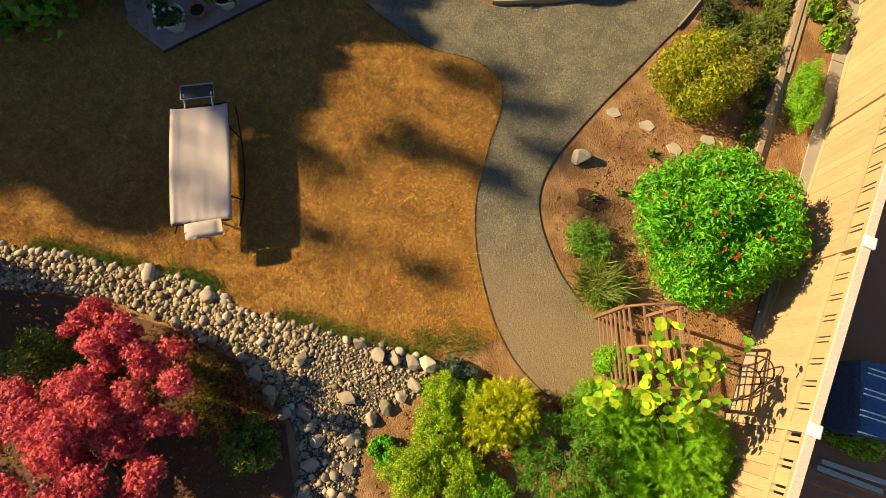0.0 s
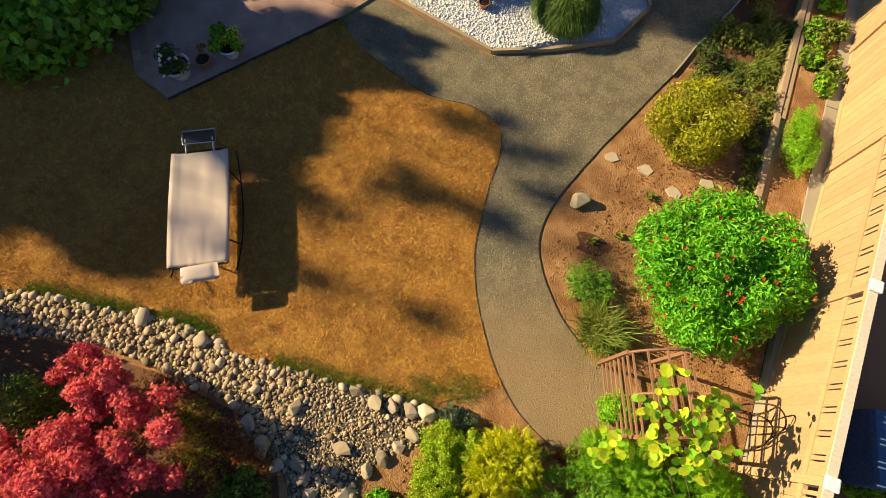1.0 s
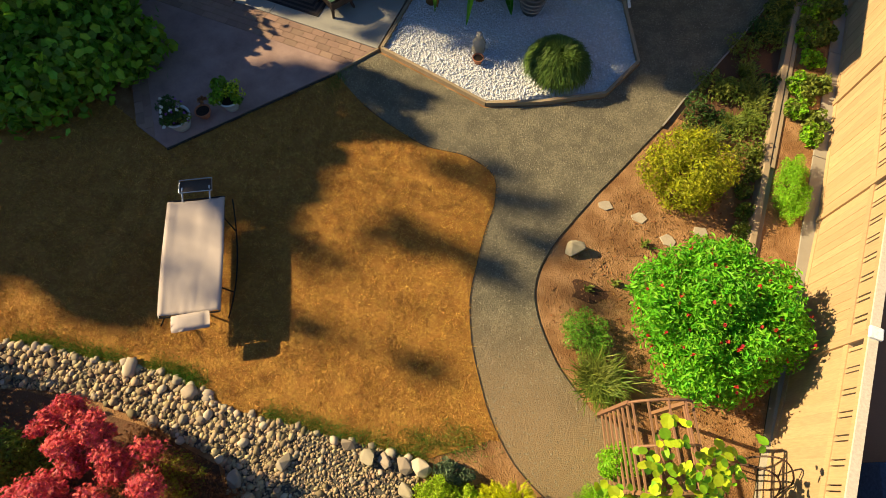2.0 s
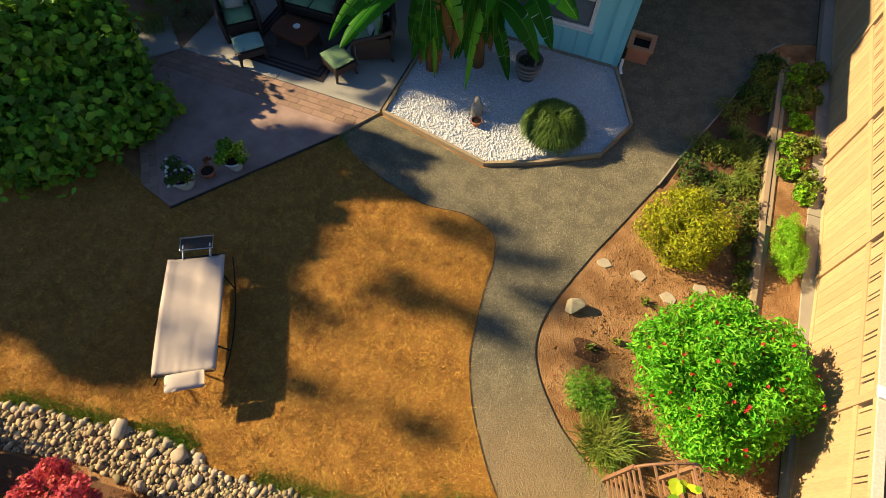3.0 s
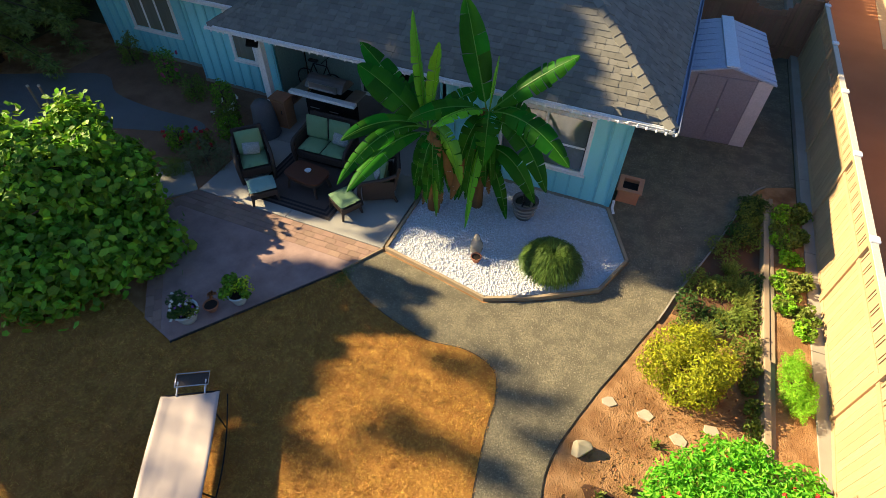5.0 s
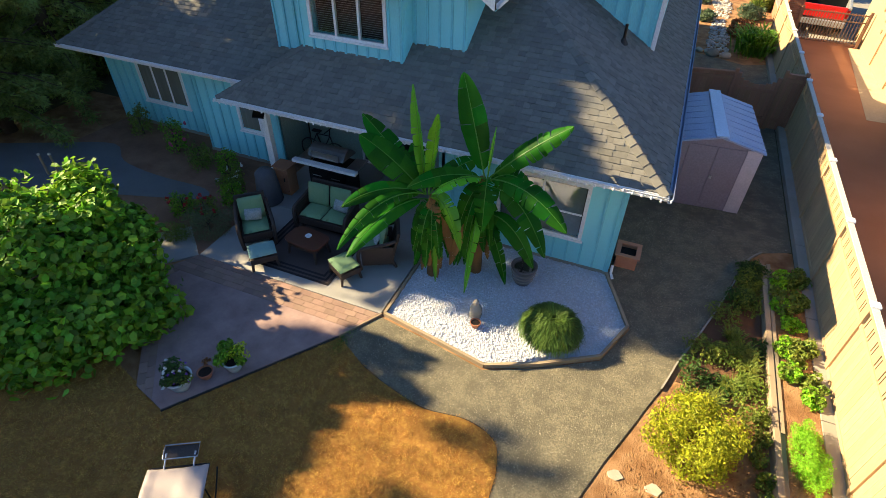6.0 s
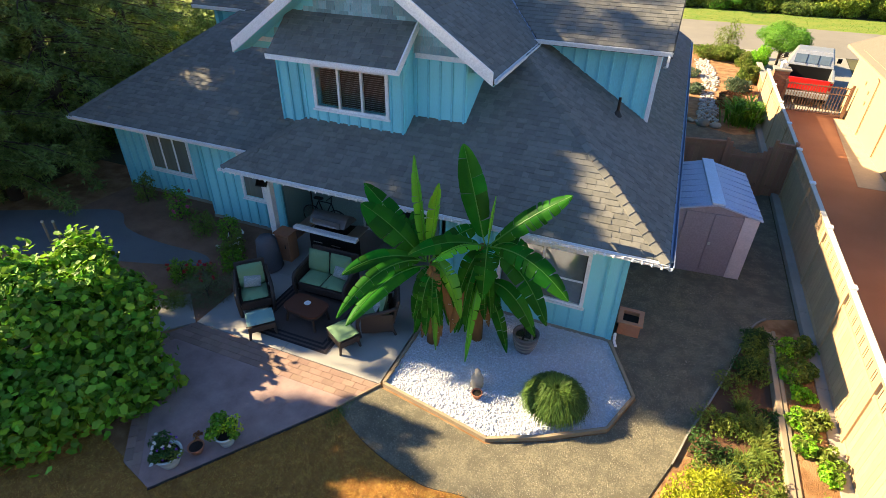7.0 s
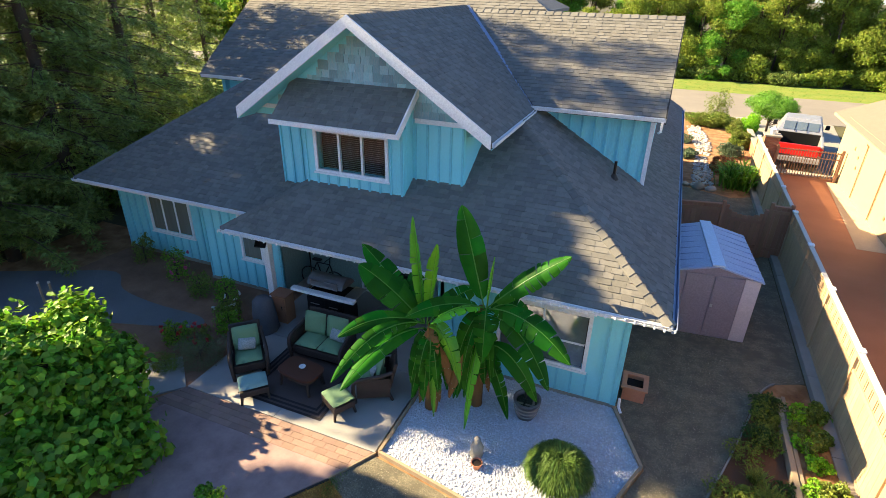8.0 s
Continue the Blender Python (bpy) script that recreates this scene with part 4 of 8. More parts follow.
def roof(name, pts, downhill, label="", pieces=None, tab=0.2, course=0.13, seed=1, thick=0.1):
    """A roof plane with its outline in plan order (3D points), clad with separate shingle tabs from the eave up."""
    z = plane_z(pts[:3])
    base = part(name, solid([[(p[0], p[1], z(p[0], p[1]) - 0.012) for p in pts]], thick), FELT, house, label)
    d = Vector((downhill[0], downhill[1], 0)).normalized()
    u = Vector((-d.y, d.x, 0))
    slope = z(0, 0) - z(d.x, d.y)
    k = math.hypot(1, slope)
    outline = [(p[0] * u.x + p[1] * u.y, -(p[0] * d.x + p[1] * d.y)) for p in pts]   # (along, up) in plan
    rng2 = random.Random(seed)
    lo = min(o[1] for o in outline)
    hi = max(o[1] for o in outline)

    def span(v):
        xs = []
        for (a0, b0), (a1, b1) in zip(outline, outline[1:] + outline[:1]):
            if (b0 <= v <= b1 or b1 <= v <= b0) and abs(b1 - b0) > 1e-9:
                xs.append(a0 + (a1 - a0) * (v - b0) / (b1 - b0))
        return (min(xs), max(xs)) if len(xs) > 1 else None

    step = course / k
    rows = int((hi - lo) / step) + 1
    verts, faces = [], []
    made = 0
    for r in range(rows):
        v0, v1 = lo + r * step + 1e-4, min(lo + (r + 1) * step + step * 0.5, hi - 1e-4)
        s0, s1 = span(v0), span(min(lo + (r + 1) * step, hi - 1e-4))
        if not s0 or not s1:
            continue
        x = min(s0[0], s1[0]) - rng2.random() * tab
        tooth = r % 2 == 0
        while x < max(s0[1], s1[1]):
            w = tab * rng2.choice((0.62, 0.8, 1.0, 1.0, 1.3))
            tooth = not tooth
            a, b = x + 0.0015, x + w - 0.0015
            c0, c1 = [min(max(t, s0[0]), s0[1]) for t in (a, b)], [min(max(t, s1[0]), s1[1]) for t in (a, b)]
            x += w
            if max(c0[1] - c0[0], c1[1] - c1[0]) < 0.02:
                continue
            t = (0.024 if tooth else 0.014) + rng2.random() * 0.004
            low = rng2.uniform(-0.008, 0.004) + (0 if tooth else step * 0.1)
            ring = []
            for (uu, vv, h) in ((c0[0], v0 + low, t), (c0[1], v0 + low, t), (c1[1], v1, 0.004), (c1[0], v1, 0.004), (c0[0], v0 + low, -0.012), (c0[1], v0 + low, -0.012)):
                px, py = u.x * uu - d.x * vv, u.y * uu - d.y * vv
                ring.append((px, py, z(px, py) + h))
            fs = [(0, 1, 2, 3), (4, 5, 1, 0), (0, 3, 4), (1, 5, 2)]
            mid = (sum(q[0] for q in ring[:4]) / 4, sum(q[1] for q in ring[:4]) / 4)
            if pieces and made < 300 and pieces(*mid):
                me = bpy.data.meshes.new("shingle")
                me.from_pydata(ring, [], fs)
                me.materials.append(SHINGLE)
                ob = new("shingle", me)
                ob.parent = base
                made += 1
            else:
                n = len(verts)
                verts += ring
                faces += [tuple(i + n for i in f) for f in fs]
    if faces:
        ob = arrays("shingle_layer", verts, faces, SHINGLES, base)
        tagged(ob, kind="stuff")
    return base


Z = lambda y, y0=9.965: EAVE + 0.61 * (y - y0)
GX, GZ, GS = -5.6, 7.08, 0.70        # cross gable: ridge place, height, pitch
HT = 4.0
HIP = [(1.246, 9.0, EAVE), (1.246 - HT, 9.0 + HT, EAVE + S * HT)]
front_roof = roof("front_roof", [(-8.45, 9.0, EAVE), (1.246, 9.0, EAVE), HIP[1], (-4.45, 13.0, EAVE + S * HT)], (0, -1), "grey-brown shingled front roof over the porch", lambda x, y: x > -2.4 and y < 11.2, seed=2)
roof("porch_side_roof", [(-8.45, 9.0, EAVE), (-4.45, 13.0, EAVE + S * 4), (-5.4, 13.0, EAVE + S * 3.05), (-8.45, 9.95, EAVE)], (-1, 0), seed=3)
roof("side_roof", [(1.246, 9.0, EAVE), (1.246, 14.5, EAVE), (-2.754, 14.5, EAVE + S * HT), HIP[1]], (1, 0), seed=4)
roof("side_roof", [(1.246, 14.5, EAVE), (1.246, 28.3, EAVE), (0.2, 28.3, EAVE + S * 1.046), (0.2, 14.5, EAVE + S * 1.046)], (1, 0), seed=5)
roof("left_roof", [(-14.58, 9.965, EAVE), (-8.45, 9.965, EAVE), (-5.6, 12.8, Z(12.8)), (-5.6, 13.9, Z(13.9)), (-11.3, 13.9, Z(13.9))], (0, -1), seed=6)
roof("left_upper_roof", [(-13.27, 13.9, Z(13.9)), (-8.65, 13.9, Z(13.9)), (-5.6, 17.15, Z(17.15)), (-3.15, 17.2, Z(17.2)), (-5.25, 18.9, Z(18.9)), (-14.0, 18.9, Z(18.9))], (0, -1), seed=7)
roof("right_upper_roof", [(-2.58, 13.9, Z(13.9)), (0.52, 13.9, Z(13.9)), (0.52, 17.15, Z(17.15)), (-5.6, 17.15, Z(17.15))], (0, -1), seed=8)
roof("gable_roof", [(-2.52, 10.35, GZ - GS * 3.08), (-2.52, 13.84, GZ - GS * 3.08), (GX, 17.15, GZ), (GX, 10.35, GZ)], (1, 0), seed=9)
roof("gable_roof", [(-8.68, 10.35, GZ - GS * 3.08), (GX, 10.35, GZ), (GX, 17.15, GZ), (-8.68, 13.84, GZ - GS * 3.08)], (-1, 0), seed=10)
part("back_roof", solid([[(-5.6, 17.15, Z(17.15)), (0.52, 17.15, Z(17.15)), (0.52, 24.4, 2.7), (-5.6, 24.4, 2.7)]], 0.1), SHINGLES, house)
part("back_roof", solid([[(-14.0, 18.9, Z(18.9)), (-5.25, 18.9, Z(18.9)), (-5.25, 24.4, 2.7), (-14.0, 24.4, 2.7)]], 0.1), SHINGLES, house)
part("hip_roof", solid([[(-3.15, 17.2, Z(17.2)), (-3.15, 20.6, Z(17.2)), (-5.25, 18.9, Z(18.9))]], 0.1), SHINGLES, house)
part("left_hip_roof", solid([[(-14.58, 9.965, EAVE), (-11.3, 13.9, Z(13.9)), (-11.3, 20, Z(13.9)), (-14.58, 24, EAVE)]], 0.1), SHINGLES, house)
part("garage_roof", solid([[(0.2, 20, 3.2), (0.2, 28.3, 3.2), (-14, 28.3, 4.0), (-14, 24.2, 2.7), (-13, 20, 3.2)]], 0.1), SHINGLES, house)


def caps(line, n, w=0.14, skip=0.0):
    """Folded cap shingles along a hip or ridge."""
    a, b = Vector(line[0]), Vector(line[1])
    d = (b - a) / n
    side = d.cross(Vector((0, 0, 1))).normalized() * w
    drop = Vector((0, 0, -w * skip))
    for i in range(n):
        p, q = a + d * i, a + d * (i + 1.12)
        up = Vector((0, 0, 0.034))
        lo2 = Vector((0, 0, 0.016))
        ring = [p + side + drop + up, p + up * 1.15, p - side + drop + up, q + side + drop + lo2, q + lo2 * 1.2, q - side + drop + lo2, p + side + drop, p - side + drop]
        me = bpy.data.meshes.new("ridge_cap")
        me.from_pydata([tuple(v) for v in ring], [], [(0, 1, 4, 3), (1, 2, 5, 4), (6, 7, 2, 1, 0), (0, 3, 6), (2, 7, 5)])
        me.materials.append(SHINGLE)
        ob = new("ridge_cap", me)
        ob.parent = front_roof


caps(HIP, 27, 0.13, 0.42)
caps([(-8.45, 9.0, EAVE), (-6.5, 10.95, EAVE + S * 1.95)], 13, 0.12, 0.42)
caps([(0.52, 17.15, Z(17.15)), (-5.5, 17.15, Z(17.15))], 26, 0.14, 0.6)
caps([(GX, 10.42, GZ), (GX, 17.1, GZ)], 30, 0.13, 0.7)
caps([(-14.58, 9.965, EAVE), (-11.3, 13.9, Z(13.9))], 24, 0.12, 0.42)
part("valley_flashing", beam((-2.5, 13.87, GZ - GS * 3.1 + 0.03), (-5.6, 17.17, GZ + 0.01), 0.16, 0.02), FLASH, house)

# ---- upper storey walls ----
def f_roof(u, y=10.92):
    return EAVE + S * (y - 9.0)


gw = wall([(-8.02, 2.9), (-3.25, 3.3), (-3.25, 5.1), (-3.25, GZ - GS * 2.35), (GX, GZ - 0.05), (-8.02, GZ - GS * 2.42)], "y", 10.92, 0.14)
battens(gw, "y", 10.92, -1, -4.42, -3.27, lambda u: f_roof(u), lambda u: 5.0, 0.29)
battens(gw, "y", 10.92, -1, -8.0, -7.1, lambda u: 3.1, lambda u: 4.95, 0.29)
wall([(10.95, 3.6), (14.6, 4.6), (14.6, 5.1), (10.95, 5.1)], "x", -3.246, -0.12)
wall([(10.95, 2.9), (14.6, 4.6), (14.6, 5.1), (10.95, 5.1)], "x", -8.024, 0.12)
wall([(-8.62, 4.82), (-8.02, 4.82), (-8.02, 5.32), (-8.62, 4.9)], "y", 10.926, 0.05)
part("trim_band", boxed(-4.4, -3.2, 10.885, 10.92, 5.02, 5.12), WHITE, house)
part("trim_band", boxed(-8.55, -7.6, 10.885, 10.92, 4.98, 5.08), WHITE, house)
# shakes in the gable
verts, faces = [], []
r2 = random.Random(5)
for r in range(11):
    z0 = 5.12 + r * 0.17
    x = -8.6
    while x < -2.6:
        w = r2.uniform(0.12, 0.27)
        xm = x + w / 2
        if abs(xm - GX) < (GZ - z0 - 0.36) / GS:
            zz, t = z0 - r2.uniform(0, 0.02), r2.uniform(0.012, 0.024)
            n = len(verts)
            verts += [(x + .003, 10.92 - t, zz), (x + w - .003, 10.92 - t, zz), (x + w - .003, 10.915, z0 + 0.19), (x + .003, 10.915, z0 + 0.19), (x + .003, 10.92, zz), (x + w - .003, 10.92, zz)]
            faces += [(n, n + 1, n + 2, n + 3), (n + 4, n + 5, n + 1, n), (n, n + 3, n + 4), (n + 1, n + 5, n + 2)]
        x += w
tagged(arrays("shake_layer", verts, faces, SHAKE, house, "weathered pale teal wooden shakes"), kind="stuff")
# window bay
bay = wall([(-6.97, 3.2), (-4.47, 3.2), (-4.47, 3.70), (-6.97, 3.70)], "y", 10.46, 0.14)
BX0, BX1, BZ0, BZ1 = -6.63, -4.90, 3.84, 4.70
wall([(-6.97, 3.70), (BX0, 3.70), (BX0, 4.95), (-6.97, 4.95)], "y", 10.46, 0.14)
wall([(BX1, 3.70), (-4.47, 3.70), (-4.47, 4.95), (BX1, 4.95)], "y", 10.46, 0.14)
wall([(BX0, 3.70), (BX1, 3.70), (BX1, BZ0), (BX0, BZ0)], "y", 10.46, 0.14)
wall([(BX0, BZ1), (BX1, BZ1), (BX1, 4.95), (BX0, 4.95)], "y", 10.46, 0.14)
wall([(10.6, 3.2), (10.92, 3.2), (10.92, 5.4), (10.6, 5.1)], "x", -4.606, 0.14)
wall([(10.6, 3.2), (10.92, 3.2), (10.92, 5.4), (10.6, 5.1)], "x", -6.974, 0.14)
battens(bay, "y", 10.46, -1, -6.96, -4.48, lambda u: EAVE + S * 1.46, lambda u: 4.93, 0.29, ((BX0 - .1, BX1 + .1, BZ0 - .1, BZ1 + .1),))
window(house, "y", 10.46, -1, BX0, BX1, BZ0, BZ1, 3, blind=True)
# near-black sheet that stands for the unlit room behind the blinds
part("dark_room", boxed(BX0 - .1, BX1 + .1, 10.8, 10.84, 3.7, 4.9), ROOM, house)
roof("bay_roof", [(-7.50, 10.02, 4.97), (-4.40, 10.02, 4.97), (-4.34, 10.92, 5.72), (-7.47, 10.92, 5.72)], (0, -1), seed=12, thick=0.06)
part("bay_fascia", boxed(-7.52, -4.38, 9.985, 10.02, 4.87, 4.97), WHITE, house)
part("bay_barge", beam((-4.385, 10.0, 4.91), (-4.325, 10.94, 5.70), 0.035, 0.14), WHITE, house)
# upper right wall over the side roof
uw = wall([(-2.7, 4.5), (0.3, 2.9), (0.3, 5.02), (-2.7, 5.02)], "y", 14.45, 0.14)
battens(uw, "y", 14.45, -1, -2.68, 0.19, lambda u: EAVE + S * (1.246 - u), lambda u: 5.0, 0.31)
part("corner_board", boxed(0.22, 0.325, 14.42, 14.45, 3.1, 5.0), WHITE, house)
wall([(14.59, 3.0), (24, 2.6), (17.15, 6.8), (14.59, 5.2)], "x", 0.296, -0.12)
wall([(14.2, 2.6), (22, 2.6), (17.15, 6.8), (14.2, 4.9)], "x", -12.7, 0.12)
wall([(-12.7, 3.5), (-11.0, 3.5), (-11.0, 5.0), (-12.7, 5.0)], "y", 14.4, 0.12)


# ---- barge boards, fascias, gutters ----
for sgn in (-1, 1):
    wall([(GX, GZ + 0.04), (GX + sgn * 3.07, GZ - GS * 3.07 + 0.14), (GX + sgn * 3.07, GZ - GS * 3.07 - 0.12), (GX, GZ - 0.2)], "y", 10.31, 0.04, WHITE, house, "barge_board")
    part("soffit", solid([[(GX + sgn * 3.08, 10.37, GZ - GS * 3.08 - 0.115), (GX, 10.37, GZ - 0.115), (GX, 10.92, GZ - 0.115), (GX + sgn * 3.08, 10.92, GZ - GS * 3.08 - 0.115)]], 0.02), SIDING, house)


for x0, x1 in ((-8.66, -8.03), (-3.24, -2.54)):
    part("eave_soffit", boxed(x0 + 0.05, x1 - 0.05, 10.95, 13.8, 4.83, 4.85), SIDING, house)


def gutter(a, b, out, mat=WHITE):
    """An open box gutter from a to b, hung on the outer side."""
    a, b, o = Vector(a), Vector(b), Vector(out).normalized()
    bm = bmesh.new()
    up = Vector((0, 0, 1))
    prof = [(0, 0.012), (0, -0.08), (0.055, -0.08), (0.085, 0.012), (0.073, 0.012), (0.048, -0.068), (0.012, -0.068), (0.012, 0.012)]
    rings = [[bm.verts.new(p + o * x + up * z) for x, z in prof] for p in (a, b)]
    n = len(prof)
    for k in range(n):
        bm.faces.new((rings[0][k], rings[0][(k + 1) % n], rings[1][(k + 1) % n], rings[1][k]))
    for r in rings:
        bm.faces.new(r)
    bmesh.ops.recalc_face_normals(bm, faces=bm.faces)
    return part("gutter", bm, mat, house)


gutter((-8.45, 9.0, EAVE - 0.01), (1.25, 9.0, EAVE - 0.01), (0, -1, 0))
gutter((1.25, 8.9, EAVE - 0.01), (1.25, 28.3, EAVE - 0.01), (1, 0, 0), FLASH)
gutter((-14.6, 9.965, EAVE - 0.01), (-8.4, 9.965, EAVE - 0.01), (0, -1, 0))
gutter((-2.62, 13.9, Z(13.9) - 0.01), (0.54, 13.9, Z(13.9) - 0.01), (0, -1, 0))
gutter((-13.18, 13.9, Z(13.9) - 0.01), (-11.2, 13.9, Z(13.9) - 0.01), (0, -1, 0))
gutter((-2.52, 10.4, GZ - GS * 3.08 - 0.01), (-2.52, 13.8, GZ - GS * 3.08 - 0.01), (1, 0, 0))
part("barge_board", beam((0.53, 13.88, Z(13.9) - 0.08), (0.53, 17.15, Z(17.15) - 0.08), 0.03, 0.14), FELT, house)
part("soffit", solid([[(-3.3, 9.0, EAVE - 0.1), (1.24, 9.0, EAVE - 0.1), (1.24, 9.62, EAVE - 0.1), (-3.3, 9.62, EAVE - 0.1)]], 0.02), WHITE, house)
part("soffit", solid([[(0.61, 9.62, EAVE - 0.1), (1.24, 9.62, EAVE - 0.1), (1.24, 28, EAVE - 0.1), (0.61, 28, EAVE - 0.1)]], 0.02), WHITE, house)
part("soffit", solid([[(-14.5, 9.98, EAVE - 0.09), (-8.1, 9.98, EAVE - 0.09), (-8.1, 11.05, EAVE - 0.09), (-14.5, 11.05, EAVE - 0.09)]], 0.02), WHITE, house)
vent = part("vent_pipe", tube([(-0.37, 13.45, 3.45), (-0.37, 13.45, 4.0)], 0.035), DARKMETAL, house)
part("vent_flashing", lathe([(0.12, 3.56), (0.06, 3.66), (0.04, 3.7)], 12, at=(-0.37, 13.45, 0)), FELT, vent)
part("downspout", tube([(0.69, 9.56, 0.34), (0.70, 9.53, 0.16), (0.76, 9.45, 0.08)], 0.03, sides=6), WHITE, house)
# ---- small fittings ----
light = part("floodlight", boxed(-8.32, -8.18, 9.86, 9.95, 2.36, 2.46, bevel=0.01), DARKMETAL, house, "black twin floodlight")
part("lamp_head", lathe([(0.0, 0.0), (0.05, 0.01), (0.065, 0.1), (0.03, 0.13)], 12, at=(-8.25, 9.82, 2.3)), DARKMETAL, light)
part("downspout", tube([(0.47, 13.82, Z(13.9) - 0.08), (0.47, 13.85, Z(13.9) - 0.3), (0.42, 14.35, Z(13.9) - 0.45)], 0.03, sides=6), WHITE, house)


# ---- planting helpers ----
def limbs(x, y, h, r, seed, count=6, trunk=0.06, parent=None, start=0.25, z0=0.0):
    """Tapered trunk with a few bent limbs, one mesh."""
    rg = random.Random(seed)
    bm = tube([(x, y, z0 - 0.02), (x + rg.uniform(-.03, .03) * h, y + rg.uniform(-.03, .03) * h, z0 + h * 0.5), (x, y, z0 + h)], [trunk, trunk * 0.7, trunk * 0.2], sides=7)
    for i in range(count):
        a, s = rg.uniform(0, 6.28), h * rg.uniform(start, 0.8)
        q = rg.uniform(0.5, 0.9)
        bm = tube([(x, y, z0 + s), (x + math.cos(a) * r * q * 0.5, y + math.sin(a) * r * q * 0.5, z0 + s + 0.12 * h), (x + math.cos(a) * r * q, y + math.sin(a) * r * q, z0 + s + 0.2 * h)], [trunk * 0.45, trunk * 0.3, trunk * 0.1], bm, 5)
    return part("trunk", bm, BARK, parent, smooth=True)


def shrub(name, label, x, y, rx, ry, h, mat, n, leaf, width, seed, lumps=14, shape="leaf", flowers=None, jitter=0.5, z0=0.0, category="shrub", shell=0.4, lump=0.42, group="", fold=0.25):
    e = thing(name, label, category, (x, y, z0), group=group)
    if category != "plant":
        limbs(x, y, h * 0.75, min(rx, ry) * 0.8, seed, 7, 0.012 + 0.015 * h, e, z0=z0)
    low = [(x + math.cos(a) * rx * 0.55, y + math.sin(a) * ry * 0.55, z0 + h * 0.28, rx * 0.36, ry * 0.36, h * 0.26) for a in (i * 0.9 + seed for i in range(7))]
    places, nrm = blobs(lumped(x, y, z0 + h * 0.52, rx, ry, h * 0.5, lumps, seed, lump) + low, n, seed + 1, shell, ragged=0.32)
    if shape == "spray":
        sprays("foliage", places, nrm + np.array([0, 0, 0.5]), leaf * 2.6, leaf, mat, e, seed + 2, wide=width / leaf)
    else:
        leaves("foliage", places, nrm, leaf, width, mat, e, seed + 2, shape=shape, jitter=jitter, fold=fold)
    if flowers:
        fm, count, size = flowers
        rg = np.random.default_rng(seed + 3)
        up = np.where(nrm[:, 2] > 0.0)[0]
        pick = rg.choice(up, count, replace=False)
        for i in pick:
            p = places[i] + nrm[i] * size * 1.3
            k = 5
            c = np.repeat(p[None], k, 0)
            leaves("flower", c + rg.normal(0, size * 0.22, (k, 3)), np.repeat(nrm[i][None], k, 0), size, size * 0.8, fm, e, int(seed + i), jitter=0.5, shape="round")
    return e


def tuft(name, label, x, y, r, h, mat, n, seed, width=0.014, category="grass clump", mop=False):
    """An arching clump of long narrow blades, each bent over in three steps."""
    e = thing(name, label, category, (x, y, 0))
    rg = np.random.default_rng(seed)
    az = rg.uniform(0, 2 * np.pi, n)
    ln = h * rg.uniform(0.6, 1.25, n)
    out = rg.uniform(0.2, 0.85, n) * r
    d = np.stack([np.cos(az), np.sin(az)], 1)
    s = np.stack([-np.sin(az), np.cos(az), 0 * az], 1)
    b = rg.normal(0, r * 0.24, (n, 2)) + (x, y)
    lift, fall = 1.55, 0.85
    if mop:                                 # a full dome: blades rise all over the base and bend outwards
        rb = 0.55 * np.sqrt(rg.random(n))
        b = d * (rb * r)[:, None] + (x, y)
        az = az + rg.normal(0, 1.0, n)
        d = np.stack([np.cos(az), np.sin(az)], 1)
        s = np.stack([-np.sin(az), np.cos(az), 0 * az], 1)
        out, ln = r * rg.uniform(0.2, 0.5, n), h * (1.25 - 0.9 * rb**2) * rg.uniform(0.85, 1.15, n)
        lift, fall = 2.5 + 0 * rb, 1.7 + 0.9 * rb
    rows = []
    for t, w in ((0.0, 0.6), (0.45, 1.0), (0.8, 0.7), (1.0, 0.05)):
        p = np.concatenate([b + d * (out * t**1.3)[:, None], (ln * (lift * t - fall * t**2))[:, None] + 0.01], 1)
        rows += [p - s * width * w / 2, p + s * width * w / 2]
    v = np.stack(rows, 1).reshape(-1, 3)
    i = np.arange(n)[:, None] * 8
    f = np.concatenate([i + np.array([[2 * k, 2 * k + 1, 2 * k + 3, 2 * k + 2]]) for k in range(3)])
    arrays("foliage", v, f, mat, e)
    return e


def stone_mesh(seed, rough=0.26):
    bm = bmesh.new()
    bmesh.ops.create_icosphere(bm, subdivisions=2, radius=0.5)
    for v in bm.verts:
        v.co *= 1 + rough * noise.noise(v.co * 2.2 + Vector((seed * 3.7, 0, 0))) * 2
    me = bpy.data.meshes.new("rock")
    bm.to_mesh(me)
    bm.free()
    me.materials.append(STONE)
    me.shade_smooth()
    return me


def crag_mesh(seed):
    """An angular broken stone: the hull of a few scattered points, with blunted edges."""
    rg = random.Random(seed)
    bm = bmesh.new()
    for _ in range(15):
        v = Vector((rg.gauss(0, 1), rg.gauss(0, 1), rg.gauss(0, 1))).normalized() * rg.uniform(0.42, 0.56)
        bm.verts.new(v)
    bmesh.ops.convex_hull(bm, input=bm.verts[:])
    bmesh.ops.delete(bm, geom=[v for v in bm.verts if not v.link_faces], context="VERTS")
    bmesh.ops.bevel(bm, geom=bm.edges[:], offset=0.03, segments=1, affect="EDGES")
    me = bpy.data.meshes.new("rock")
    bm.to_mesh(me)
    bm.free()
    me.materials.append(STONE)
    return me


ROCKS = [stone_mesh(i) for i in range(9)]
CRAGS = [crag_mesh(i) for i in range(7)]


